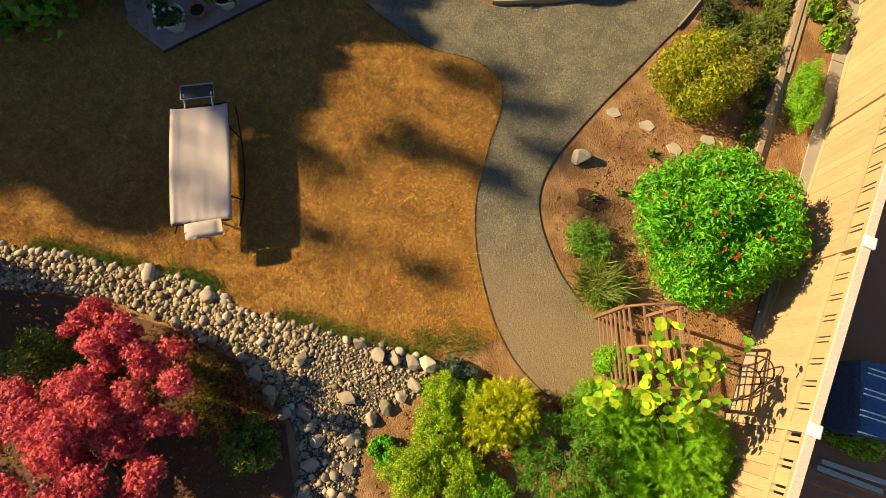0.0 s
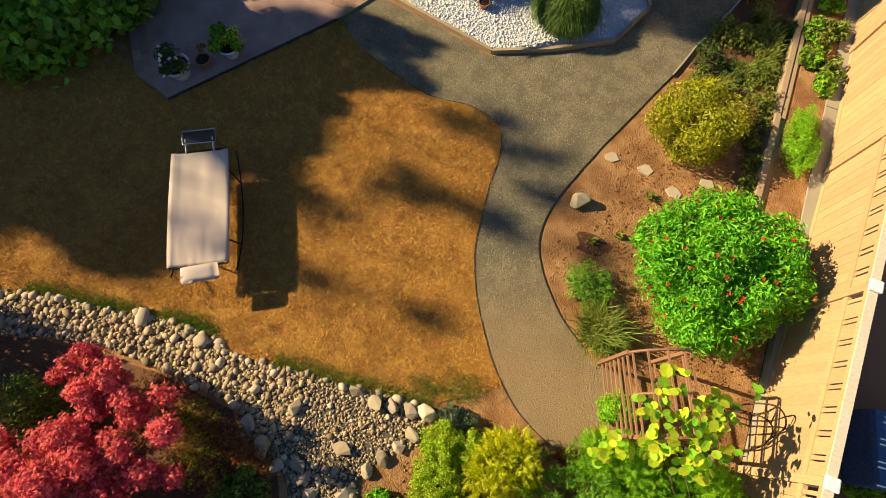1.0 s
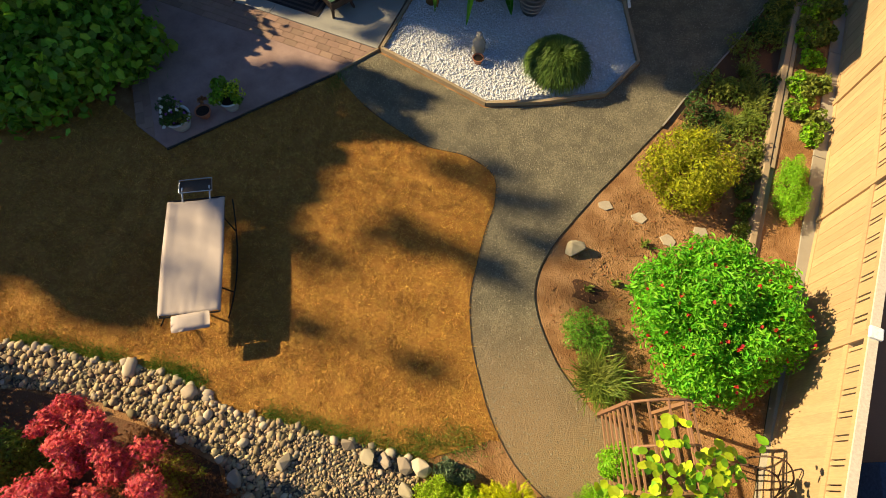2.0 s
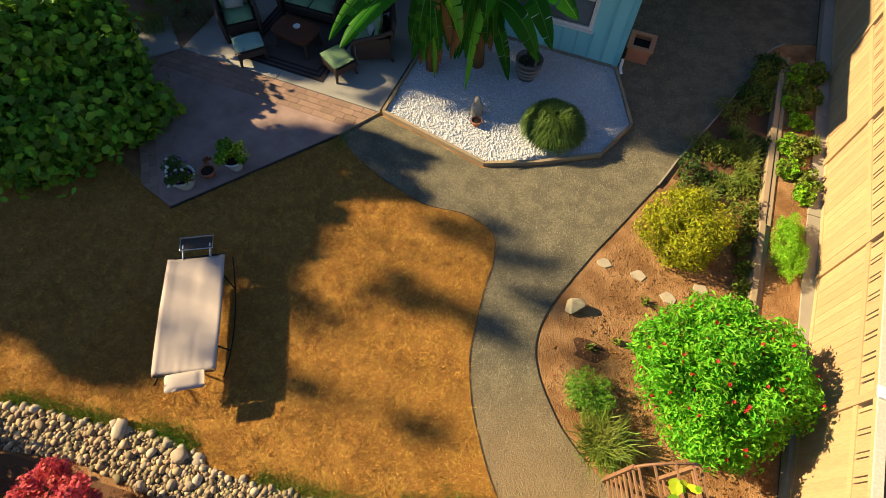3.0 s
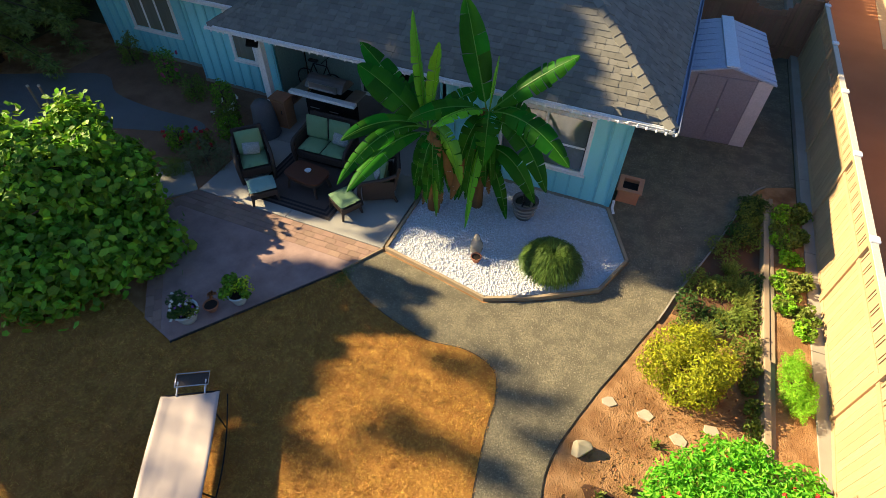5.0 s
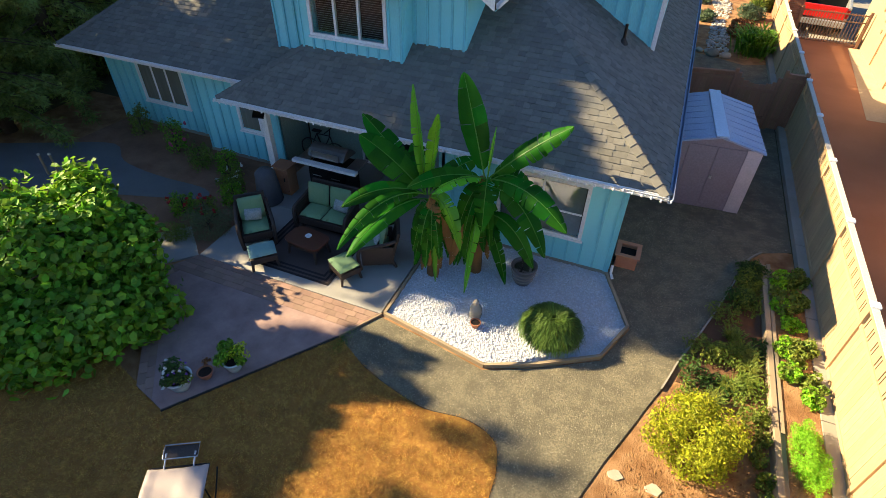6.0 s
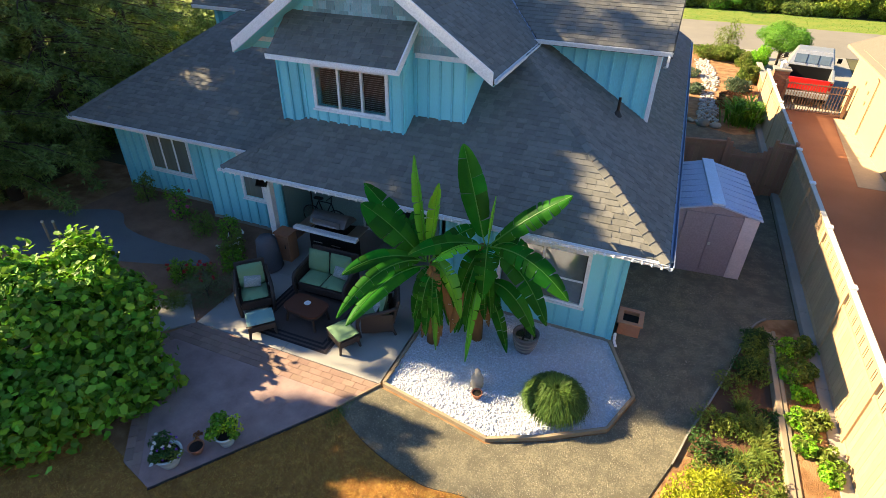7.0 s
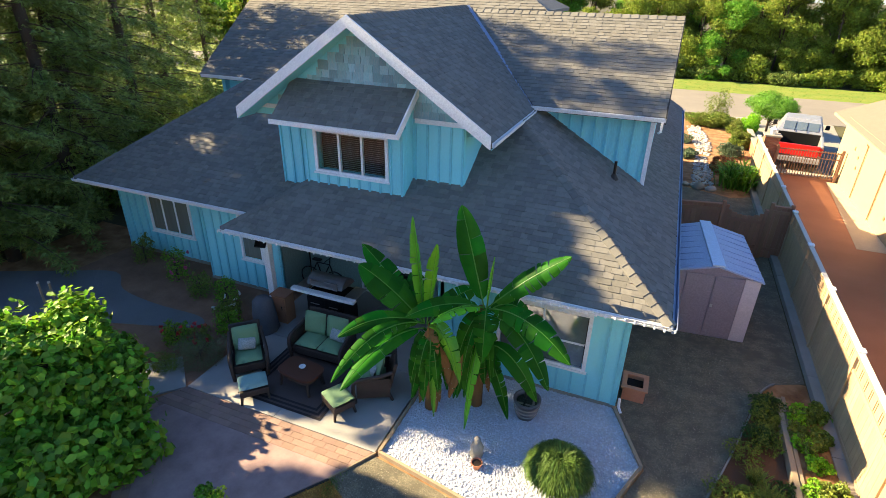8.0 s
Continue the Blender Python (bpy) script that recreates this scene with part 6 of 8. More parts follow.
def banana_leaf(parent, base, tip, bulge, width, mat, seed, roll=0.0, torn=0.10):
    """One long leaf: a curved midrib from base to tip, and on each side a blade split into strips that hang a little differently."""
    rg = random.Random(seed)
    a, b = Vector(base), Vector(tip)
    c = (a + b) / 2 + Vector((0, 0, bulge))
    n = 36
    lean = rg.uniform(0.10, 0.32)
    spine = []
    for i in range(n + 1):
        t = i / n
        p = a * (1 - t) ** 2 + c * 2 * t * (1 - t) + b * t**2
        d = ((c - a) * (1 - t) + (b - c) * t).normalized()
        s = d.cross(FACE)
        s = s.normalized() if s.length > 0.05 else Vector((1, 0, 0))
        s = Matrix.Rotation(roll, 3, d) @ s
        k = max(0.0, (t - 0.09) / 0.91)
        w = max(width * 0.5 * math.sin(math.pi * min(1, k * 0.95 + 0.05)) ** 0.62 if k > 0 else 0.0, 0.012)
        spine.append((p, d, s, s.cross(d), w, t))
    bm = bmesh.new()
    for side in (-1, 1):
        i = 0
        while i < n:
            j = min(n, i + rg.choice((3, 4, 6, 9, 12) if torn < 0.15 else (2, 3, 4, 6)))
            hang = lean + rg.uniform(-0.06, 0.16) + torn * rg.random()
            sweep, gap = rg.uniform(0.0, 0.06), torn * rg.uniform(0.2, 0.9)
            rows = []
            for m in range(i, j + 1):
                p, d, s, u, w, t = spine[m]
                end = m in (i, j) and 0 < m < n
                row = []
                for q in (0.0, 0.3, 0.7, 1.0):
                    rim = 1 - (gap * 0.35 if end and q == 1.0 else 0.0) - 0.03 * rg.random() * (q == 1.0)
                    fall = w * (hang * q**1.6 - 0.10 * math.sin(math.pi * min(1, q * 1.4)))
                    pull = (0.5 * gap * w * q * (1 if m == i else -1)) if end else 0.0
                    row.append(bm.verts.new(p + s * (side * q * w * rim) - u * fall + d * (pull + sweep * q * w * 3)))
                rows.append(row)
            for r0, r1 in zip(rows, rows[1:]):
                for k in range(3):
                    bm.faces.new((r0[k], r0[k + 1], r1[k + 1], r1[k]) if side > 0 else (r0[k + 1], r0[k], r1[k], r1[k + 1]))
            i = j
    leaf = part("leaf", bm, mat, parent, smooth=True)
    rib = [spine[i][0] + Vector((0, 0, 0.004)) for i in range(0, n + 1, 3)]
    part("midrib", tube(rib, [0.014 * (1 - 0.9 * i / 12) + 0.002 for i in range(13)], sides=5), L_RIB if mat != L_DEAD else L_DEAD, leaf)
    return leaf


BAN1, BAN2 = (-2.92, 8.15, 2.02), (-1.92, 8.6, 2.36)
# tip, rise of the arch, width, how far below the crown the stalk leaves the stem
LEAVES_WEST = [(-4.12, 7.88, 3.15, 0.2, 0.60, 0), (-4.26, 8.28, 3.35, 0.15, 0.48, 0), (-4.0, 6.88, 2.25, 0.5, 0.34, 0), (-3.79, 6.28, 1.8, 0.8, 0.30, 0), (-3.55, 6.18, 1.8, 0.6, 0.38, 0.1),
               (-3.23, 8.28, 4.09, 0, 0.26, 0), (-2.68, 8.08, 3.75, 0.2, 0.26, 0), (-2.17, 8.85, 2.6, 0.3, 0.42, 0), (-2.05, 7.68, 1.28, 0.9, 0.34, 0.1), (-2.62, 7.85, 0.12, 0.6, 0.2, 0.5), (-3.5, 8.7, 2.7, 0.5, 0.42, 0)]
LEAVES_EAST = [(-2.54, 8.85, 4.2, 0.05, 0.50, 0), (-1.86, 8.8, 3.34, 0, 0.08, 0), (-0.55, 8.95, 3.55, 0.15, 0.44, 0), (-0.2, 7.79, 2.2, 0.55, 0.46, 0), (-0.53, 8.09, 1.3, 0.9, 0.44, 0.2), (-0.76, 8.45, 0.66, 0.7, 0.42, 0.8),
               (-1.26, 8.35, 0.12, 0.55, 0.28, 1.0), (-3.11, 7.69, 2.4, 0.35, 0.36, 0), (-2.57, 7.55, 2.5, 0.3, 0.34, 0), (-1.96, 7.79, 0.1, 0.9, 0.22, 0.5), (-1.78, 8.1, 1.5, 0.7, 0.48, 0), (-1.1, 8.7, 2.3, 0.5, 0.42, 0.1), (-2.3, 8.2, 1.3, 0.7, 0.36, 0.2)]
YOUNG_WEST, YOUNG_EAST = (5, 6, 8, 9), (1, 8, 9)


SKIRT = random.Random(61)
banana = thing("banana_plant", "clump of banana plants with long torn green leaves", "banana plant", (-2.4, 8.3, 0.03))
for i, (x, y, h, r) in enumerate(((-2.82, 8.16, BAN1[2], 0.09), (-2.0, 8.62, BAN2[2], 0.1))):
    part("stem", tube([(x, y, 0.0), (x + 0.01, y, h * 0.5), (x, y + 0.01, h)], [r * 1.25, r, r * 0.7], sides=10), L_DEAD, banana, "fibrous brown banana stem", smooth=True)
    for k in range(9):
        z = h * (0.25 + 0.075 * k)
        a = random.uniform(0, 6.28)
        banana_leaf(banana, (x + r * math.cos(a), y + r * math.sin(a), z + 0.3), (x + 2.4 * r * math.cos(a), y + 2.4 * r * math.sin(a), max(0.06, z - 0.55)), 0.1, 0.16, L_DEAD, 300 + i * 7 + k, torn=0.3)
    for k in range(18):
        a, q, z = SKIRT.uniform(3.3, 6.9), SKIRT.uniform(0.18, 0.6), SKIRT.uniform(0.25, 1.2)
        banana_leaf(banana, (x, y, h - SKIRT.uniform(0.1, 0.6)), (x + q * math.cos(a), y + q * math.sin(a), z), SKIRT.uniform(0.5, 0.8), SKIRT.uniform(0.2, 0.36), L_BANANA if k < 15 else L_DEAD, 350 + i * 11 + k, roll=SKIRT.uniform(-.6, .6), torn=0.25)
for crown, young, group in ((BAN1, YOUNG_WEST, LEAVES_WEST), (BAN2, YOUNG_EAST, LEAVES_EAST)):
    for i, (x, y, z, rise, width, drop) in enumerate(group):
        start = (crown[0] + 0.05 * (x > crown[0]) - 0.025, crown[1], crown[2] - drop)
        banana_leaf(banana, start, (x, y, z), rise, width, L_BANANA_NEW if i in young else L_BANANA, 400 + i + int(crown[2] * 100), roll=0.7 if i in young else random.uniform(-.25, .25), torn=0.3 if i in young else random.choice((0.05, 0.08, 0.2)))


# ---- patio furniture ----
PZ = 0.05
rug = thing("outdoor_rug", "dark striped outdoor rug on the patio", "rug", (-5.6, 7.85, PZ), -4)
part("weave", boxed(-6.62, -4.62, 6.93, 8.75, PZ, PZ + 0.008), RUGMID, rug)
for k, ins in enumerate((0.0, 0.10, 0.20)):
    bm = bmesh.new()
    x0, x1, y0, y1, w = -6.62 + ins, -4.62 - ins, 6.93 + ins, 8.75 - ins, 0.05
    for q in ((x0, x1, y0, y0 + w), (x0, x1, y1 - w, y1), (x0, x0 + w, y0 + w, y1 - w), (x1 - w, x1, y0 + w, y1 - w)):
        box(bm, q[0], q[1], q[2], q[3], PZ + 0.008, PZ + 0.011)
    part("stripe", bm, RUGDARK, rug)


def cushion(w, d, h, puff=0.04, m=None):
    """A stuffed cushion, thicker in the middle, with a soft rim."""
    bm = bmesh.new()
    n = 8
    top, bot = [], []
    for i in range(n + 1):
        for j in range(n + 1):
            x, y = i / n * 2 - 1, j / n * 2 - 1
            b = (1 - abs(x) ** 6) * (1 - abs(y) ** 6)
            sx2, sy2 = x * (1 - 0.03 * abs(y) ** 4), y * (1 - 0.03 * abs(x) ** 4)
            top.append(bm.verts.new((sx2 * w / 2, sy2 * d / 2, h * 0.5 + (h * 0.5) * b**0.5 + puff * (1 - x * x) * (1 - y * y) + 0.006 * noise.noise((x * 3, y * 3, w)))))
            bot.append(bm.verts.new((sx2 * w / 2, sy2 * d / 2, h * 0.5 - (h * 0.5) * b**0.5)))
    for i in range(n):
        for j in range(n):
            k = i * (n + 1) + j
            bm.faces.new((top[k], top[k + n + 1], top[k + n + 2], top[k + 1]))
            bm.faces.new((bot[k + 1], bot[k + n + 2], bot[k + n + 1], bot[k]))
    rim = [i * (n + 1) for i in range(n + 1)] + [n * (n + 1) + j for j in range(1, n + 1)] + [i * (n + 1) + n for i in range(n - 1, -1, -1)] + [j for j in range(n - 1, 0, -1)]
    for a, b in zip(rim, rim[1:] + rim[:1]):
        bm.faces.new((bot[a], bot[b], top[b], top[a]))
    bmesh.ops.recalc_face_normals(bm, faces=bm.faces)
    if m is not None:
        bmesh.ops.transform(bm, matrix=m, verts=bm.verts)
    return bm


def seat_thing(name, label, x, y, turn, seats, cushion_mat=CUSHION, pillow=True, group=""):
    """Wicker armchair or loveseat, facing -y in its own frame."""
    w = 0.56 * seats + 0.18
    e = thing(name, label, "chair" if seats == 1 else "sofa", (x, y, PZ), turn, group)
    b = e.matrix_basis
    part("seat_frame", boxed(-w / 2 + 0.05, w / 2 - 0.05, -0.34, 0.32, 0.14, 0.33, b, 0.02), WICKER, e)
    bm = boxed(-w / 2 + 0.04, w / 2 - 0.04, -0.03, 0.04, 0.0, 0.62, pose(0, 0.32, 0.3, -14, 0, 0), 0.03)
    bmesh.ops.transform(bm, matrix=b, verts=bm.verts)
    part("backrest", bm, WICKER, e)
    for s in (-1, 1):
        pts = [(s * (w / 2 - 0.04), 0.42, 0.72), (s * (w / 2 - 0.02), 0.15, 0.64), (s * (w / 2), -0.18, 0.6), (s * (w / 2), -0.36, 0.54), (s * (w / 2 - 0.01), -0.40, 0.3), (s * (w / 2 - 0.03), -0.37, 0.0)]
        part("arm", tube([b @ Vector(p) for p in smooth_line(pts, 4)], 0.042, sides=8), WICKER, e, smooth=True)
        part("arm_panel", boxed(s * (w / 2 - 0.02) - 0.018, s * (w / 2 - 0.02) + 0.018, -0.33, 0.34, 0.12, 0.58, b, 0.01), WICKER, e)
        part("leg", tube([b @ Vector((s * (w / 2 - 0.06), 0.3, 0.2)), b @ Vector((s * (w / 2 - 0.05), 0.38, 0.0))], 0.03), WICKER, e)
    for k in range(seats):
        cx = (k - (seats - 1) / 2) * 0.57
        part("seat_cushion", cushion(0.55, 0.60, 0.11, 0.03, b @ pose(cx, -0.04, 0.33)), cushion_mat, e, "sage green seat cushion", True)
        part("back_cushion", cushion(0.54, 0.52, 0.12, 0.03, b @ pose(cx, 0.215, 0.70, 76, 0, 0)), cushion_mat, e, "sage green back cushion", True)
    if pillow:
        px2 = (seats - 1) * 0.36
        part("throw_pillow", cushion(0.36, 0.26, 0.08, 0.05, b @ pose(px2, 0.06, 0.60, 66, 8, 0)), PILLOW, e, "speckled grey throw pillow", True)
    return e


def ottoman(label, x, y, turn, mat):
    e = thing("ottoman", label, "ottoman", (x, y, PZ), turn, "patio ottomans")
    b = e.matrix_basis
    part("frame", boxed(-0.28, 0.28, -0.23, 0.23, 0.16, 0.30, b, 0.02), WICKER, e)
    for sx2 in (-1, 1):
        for sy2 in (-1, 1):
            part("leg", tube([b @ Vector((sx2 * 0.24, sy2 * 0.19, 0.2)), b @ Vector((sx2 * 0.27, sy2 * 0.23, 0.0))], [0.035, 0.025]), WICKER, e)
    part("cushion", cushion(0.56, 0.47, 0.11, 0.03, b @ pose(0, 0, 0.30)), mat, e, "", True)


seat_thing("patio_armchair", "dark wicker armchair with green cushions and grey pillow", -6.93, 7.7, 44, 1, group="patio chairs")
ottoman("dark wicker ottoman with a pale aqua cushion", -6.26, 7.03, 46, CUSHION_AQUA)
seat_thing("patio_loveseat", "dark wicker loveseat with green cushions", -5.68, 8.72, 2, 2)
seat_thing("patio_armchair", "dark wicker armchair with green cushions, turned aside", -4.08, 8.12, -62, 1, group="patio chairs")
ottoman("dark wicker ottoman with a green cushion", -4.46, 7.36, -30, CUSHION)
table = thing("coffee_table", "low dark wooden coffee table with curved sides", "table", (-5.55, 7.68, PZ), -7)
tb = table.matrix_basis
outline = [(0.46 * (abs(math.cos(a)) ** 0.45) * math.copysign(1, math.cos(a)), 0.30 * (abs(math.sin(a)) ** 0.45) * math.copysign(1, math.sin(a))) for a in (2 * math.pi * k / 32 for k in range(32))]
bm = prism(outline, 0.38, 0.42)
bmesh.ops.transform(bm, matrix=tb, verts=bm.verts)
part("tabletop", bm, WOODTOP, table)
bm = prism([(x * 0.86, y * 0.86) for x, y in outline], 0.28, 0.38)
bmesh.ops.transform(bm, matrix=tb, verts=bm.verts)
part("apron", bm, WICKER, table)
for a, c in ((-1, -1), (1, -1), (1, 1), (-1, 1)):
    part("leg", tube([tb @ Vector((a * 0.34, c * 0.2, 0.3)), tb @ Vector((a * 0.38, c * 0.24, 0))], [0.035, 0.028]), WICKER, table)
tray = thing("glass_ornament", "small round white ornament on the table", "ornament", tuple(tb @ Vector((0.0, 0.05, 0.42))))
part("bowl", lathe([(0.0, 0.0), (0.05, 0.0), (0.075, 0.03), (0.07, 0.032), (0.045, 0.01), (0.0, 0.008)], 14, at=tuple(tb @ Vector((0.0, 0.05, 0.42)))), WHITE, tray)
for k in range(5):
    a = 1.257 * k
    c = tb @ Vector((0.04 * math.cos(a), 0.05 + 0.04 * math.sin(a), 0.45))
    part("bead", lathe([(0.0, -0.016), (0.014, -0.008), (0.016, 0), (0.014, 0.008), (0.0, 0.016)], 8, at=tuple(c)), WHITE, tray)

# grill, smoker and cabinet under the porch
grill = thing("gas_grill", "black gas grill with steel lid and shelves", "grill", (-6.15, 9.85, PZ), 0)
gb = grill.matrix_basis @ Matrix.Scale(1.2, 4)
part("cabinet", boxed(-0.42, 0.42, -0.26, 0.26, 0.08, 0.82, gb, 0.01), DARKMETAL, grill)
for s in (-0.21, 0.21):
    part("door", boxed(s - 0.2, s + 0.2, -0.275, -0.26, 0.12, 0.72, gb, 0.004), DARKMETAL, grill)
    part("door_handle", tube([gb @ Vector((s - 0.1, -0.30, 0.62)), gb @ Vector((s + 0.1, -0.30, 0.62))], 0.01), STEEL, grill)
part("control_panel", boxed(-0.72, 0.72, -0.37, -0.24, 0.85, 0.91, gb, 0.01), WHITE, grill, "pale enamel front shelf")
for k in range(4):
    c = gb @ Vector((-0.3 + 0.2 * k, -0.33, 0.87))
    part("knob", tube([c, c + Vector((0, -0.03, 0))], 0.022, sides=10), DARKMETAL, grill)
for s in (-1, 1):
    part("side_shelf", boxed(min(s * 0.43, s * 0.68), max(s * 0.43, s * 0.68), -0.25, 0.22, 0.86, 0.89, gb, 0.006), STEEL, grill)
bm = bmesh.new()
arc = [(-0.25 + 0.5 * k / 8, 0.92 + 0.26 * math.sin(math.pi * (0.12 + 0.8 * k / 8))) for k in range(9)]
a = [bm.verts.new(gb @ Vector((-0.4, y, z))) for y, z in arc]
b = [bm.verts.new(gb @ Vector((0.4, y, z))) for y, z in arc]
for k in range(8):
    bm.faces.new((a[k], b[k], b[k + 1], a[k + 1]))
bm.faces.new(a)
bm.faces.new(b[::-1])
bm.faces.new((a[0], a[-1], b[-1], b[0]))
bmesh.ops.recalc_face_normals(bm, faces=bm.faces)
lid = part("lid", bm, material("dull grey enamel", (0.16, 0.16, 0.155), (0.12, 0.12, 0.115), 0.45, 0.1, 0.5, 0.1, metal=0.3), grill, "dull grey domed lid")
part("lid_face", boxed(-0.3, 0.3, -0.262, -0.245, 1.0, 1.14, gb, 0.004), STEEL, lid)
part("lid_handle", tube([gb @ Vector((-0.26, -0.30, 1.06)), gb @ Vector((0.26, -0.30, 1.06))], 0.012), STEEL, lid)
smoker = thing("covered_smoker", "smoker under a dark grey fabric cover", "grill", (-7.55, 9.0, PZ))
bm = lathe([(0.0, 0.92), (0.16, 0.9), (0.24, 0.8), (0.27, 0.5), (0.30, 0.1), (0.31, 0.02)], 16, at=(-7.55, 9.0, PZ))
for v in bm.verts:
    v.co += Vector((noise.noise(v.co * 5), noise.noise(v.co * 5 + Vector((9, 0, 0))), 0)) * 0.03
part("cover", bm, material("grey fabric cover", (0.11, 0.11, 0.12), None, 0.85, 0.1, 0.5, 0.3), smoker, smooth=True)
cab = thing("wood_cabinet", "small orange-brown wooden cabinet by the post", "cabinet", (-7.42, 9.55, PZ))
part("body", boxed(-7.6, -7.2, 9.38, 9.72, PZ, PZ + 0.75, bevel=0.01), CEDAR, cab)
part("top", boxed(-7.63, -7.17, 9.35, 9.75, PZ + 0.75, PZ + 0.78, bevel=0.006), CEDAR, cab)
for s in (-7.4,):
    part("door", boxed(-7.57, -7.23, 9.365, 9.38, PZ + 0.05, PZ + 0.7, bevel=0.004), CEDAR, cab)
part("handle", tube([(-7.3, 9.35, PZ + 0.4), (-7.3, 9.35, PZ + 0.5)], 0.01), DARKMETAL, cab)
flood = thing("porch_flood_light", "black square floodlight on the porch post", "light", (-7.9, 9.62, 2.05))
part("bracket", beam((-7.97, 9.68, 2.05), (-7.85, 9.55, 2.08), 0.04, 0.04), DARKMETAL, flood)
part("head", boxed(-0.13, 0.13, -0.10, 0.10, -0.025, 0.025, pose(-7.78, 9.47, 2.1, 18, 10, 30), 0.008), DARKMETAL, flood)
part("lens", boxed(-0.10, 0.10, -0.075, 0.075, -0.03, -0.025, pose(-7.78, 9.47, 2.1, 18, 10, 30)), WHITE, flood)
clutter = thing("bicycle", "dark bicycle leaning in the porch corner", "bicycle", (-7.45, 11.1, PZ))
for cx in (-7.75, -6.95):
    ring = [(cx + 0.3 * math.cos(a), 11.2, PZ + 0.31 + 0.3 * math.sin(a)) for a in (2 * math.pi * k / 20 for k in range(21))]
    wheel = part("wheel", tube(ring, 0.018, sides=6, ends=False), EDGING, clutter)
    for k in range(6):
        a = math.pi * k / 6
        part("spoke", tube([(cx - 0.29 * math.cos(a), 11.2, PZ + 0.31 - 0.29 * math.sin(a)), (cx + 0.29 * math.cos(a), 11.2, PZ + 0.31 + 0.29 * math.sin(a))], 0.003, sides=4), STEEL, wheel)
for p, q in (((-7.75, .31), (-7.5, .8)), ((-7.5, .8), (-7.1, .8)), ((-7.1, .8), (-6.95, .31)), ((-7.5, .8), (-7.35, .32)), ((-7.35, .32), (-7.1, .8)), ((-7.75, .31), (-7.35, .32)), ((-7.1, .8), (-7.08, .98))):
    part("frame_tube", tube([(p[0], 11.2, PZ + p[1]), (q[0], 11.2, PZ + q[1])], 0.016, sides=6), DARKMETAL, clutter)
part("handlebar", tube([(-7.08, 10.95, PZ + 1.0), (-7.08, 11.45, PZ + 1.0)], 0.014, sides=6), DARKMETAL, clutter)
part("saddle", boxed(-7.62, -7.36, 11.14, 11.26, PZ + 0.86, PZ + 0.91, bevel=0.02), EDGING, clutter)

# string lights clipped along the front gutter
lights = thing("string_lights", "white string lights clipped along the gutter", "string lights", (-3.6, 8.88, 2.58))
wire = [(-8.4 + 9.7 * k / 120, 8.872 + 0.012 * math.sin(k * 1.9), 2.585 + 0.015 * math.sin(k * 2.7)) for k in range(121)]
part("wire", tube(wire, 0.005, sides=4), WHITE, lights)
for k in range(0, 121, 2):
    x, y, z = wire[k]
    part("bulb", lathe([(0.0, -0.045), (0.018, -0.028), (0.02, 0.0), (0.008, 0.024), (0.0, 0.026)], 6, at=(x, y - 0.01, z)), WHITE, lights)

# ---- pots ----
def pot(name, label, x, y, r, h, mat, z0=0.05, soil=True):
    e = thing(name, label, "flower pot", (x, y, z0))
    part("vessel", lathe([(0.0, 0.0), (r * 0.62, 0.0), (r * 0.8, h * 0.4), (r * 0.95, h * 0.9), (r * 1.05, h * 0.9), (r * 1.05, h), (r * 0.9, h), (r * 0.86, h * 0.82)], 28, at=(x, y, z0)), mat, e, smooth=True)
    if soil:
        part("soil", lathe([(0.0, h * 0.86), (r * 0.88, h * 0.83)], 20, at=(x, y, z0)), SOIL, e)
    return e


def pot_plant(e, x, y, z, r, h, mat, n, leaf, w, seed, flowers=None, shape="leaf"):
    p, q = blobs(lumped(x, y, z + h * 0.45, r, r, h * 0.5, 9, seed, 0.45), n, seed + 1, 0.6)
    leaves("foliage", p, q + np.array([0, 0, 0.4]), leaf, w, mat, e, seed + 2, shape=shape)
    if flowers:
        fm, count, size = flowers
        rg = np.random.default_rng(seed)
        for i in rg.choice(len(p), count, replace=False):
            c = p[i] + q[i] * 0.05 + np.array([0, 0, 0.04])
            leaves("flower", c[None] + rg.normal(0, size * 0.2, (6, 3)), np.repeat(np.array([[0, 0, 1.0]]), 6, 0), size, size * 0.7, fm, e, int(seed + i), shape="round", jitter=0.3)


e = pot("flower_pot", "pale glazed bowl planter with daisies and purple flowers", -5.58, 3.84, 0.22, 0.27, GLAZE)
pot_plant(e, -5.6, 3.88, 0.28, 0.27, 0.34, L_GRASS, 700, 0.06, 0.03, 1900, (F_WHITE, 9, 0.045))
pot_plant(e, -5.58, 3.88, 0.28, 0.27, 0.2, L_BED, 300, 0.05, 0.03, 1920, (F_PURPLE, 16, 0.035))
e = pot("flower_pot", "small terracotta pot of soil with cuttings", -5.34, 4.17, 0.13, 0.14, TERRA)
pot_plant(e, -5.4, 4.3, 0.18, 0.08, 0.2, L_RUST, 60, 0.05, 0.03, 1940)
e = pot("flower_pot", "pale pot with trailing yellow-green plant", -5.0, 4.5, 0.17, 0.24, GLAZE)
pot_plant(e, -5.08, 4.52, 0.22, 0.28, 0.32, L_GRAPE, 620, 0.07, 0.05, 1950, (F_WHITE, 2, 0.06))
pot_plant(e, -4.92, 4.6, 0.25, 0.18, 0.36, L_LIME, 160, 0.05, 0.03, 1960)
e = pot("water_urn", "dark glazed urn fountain among the pebbles", -0.98, 8.68, 0.26, 0.45, DARKPOT, 0.03, False)
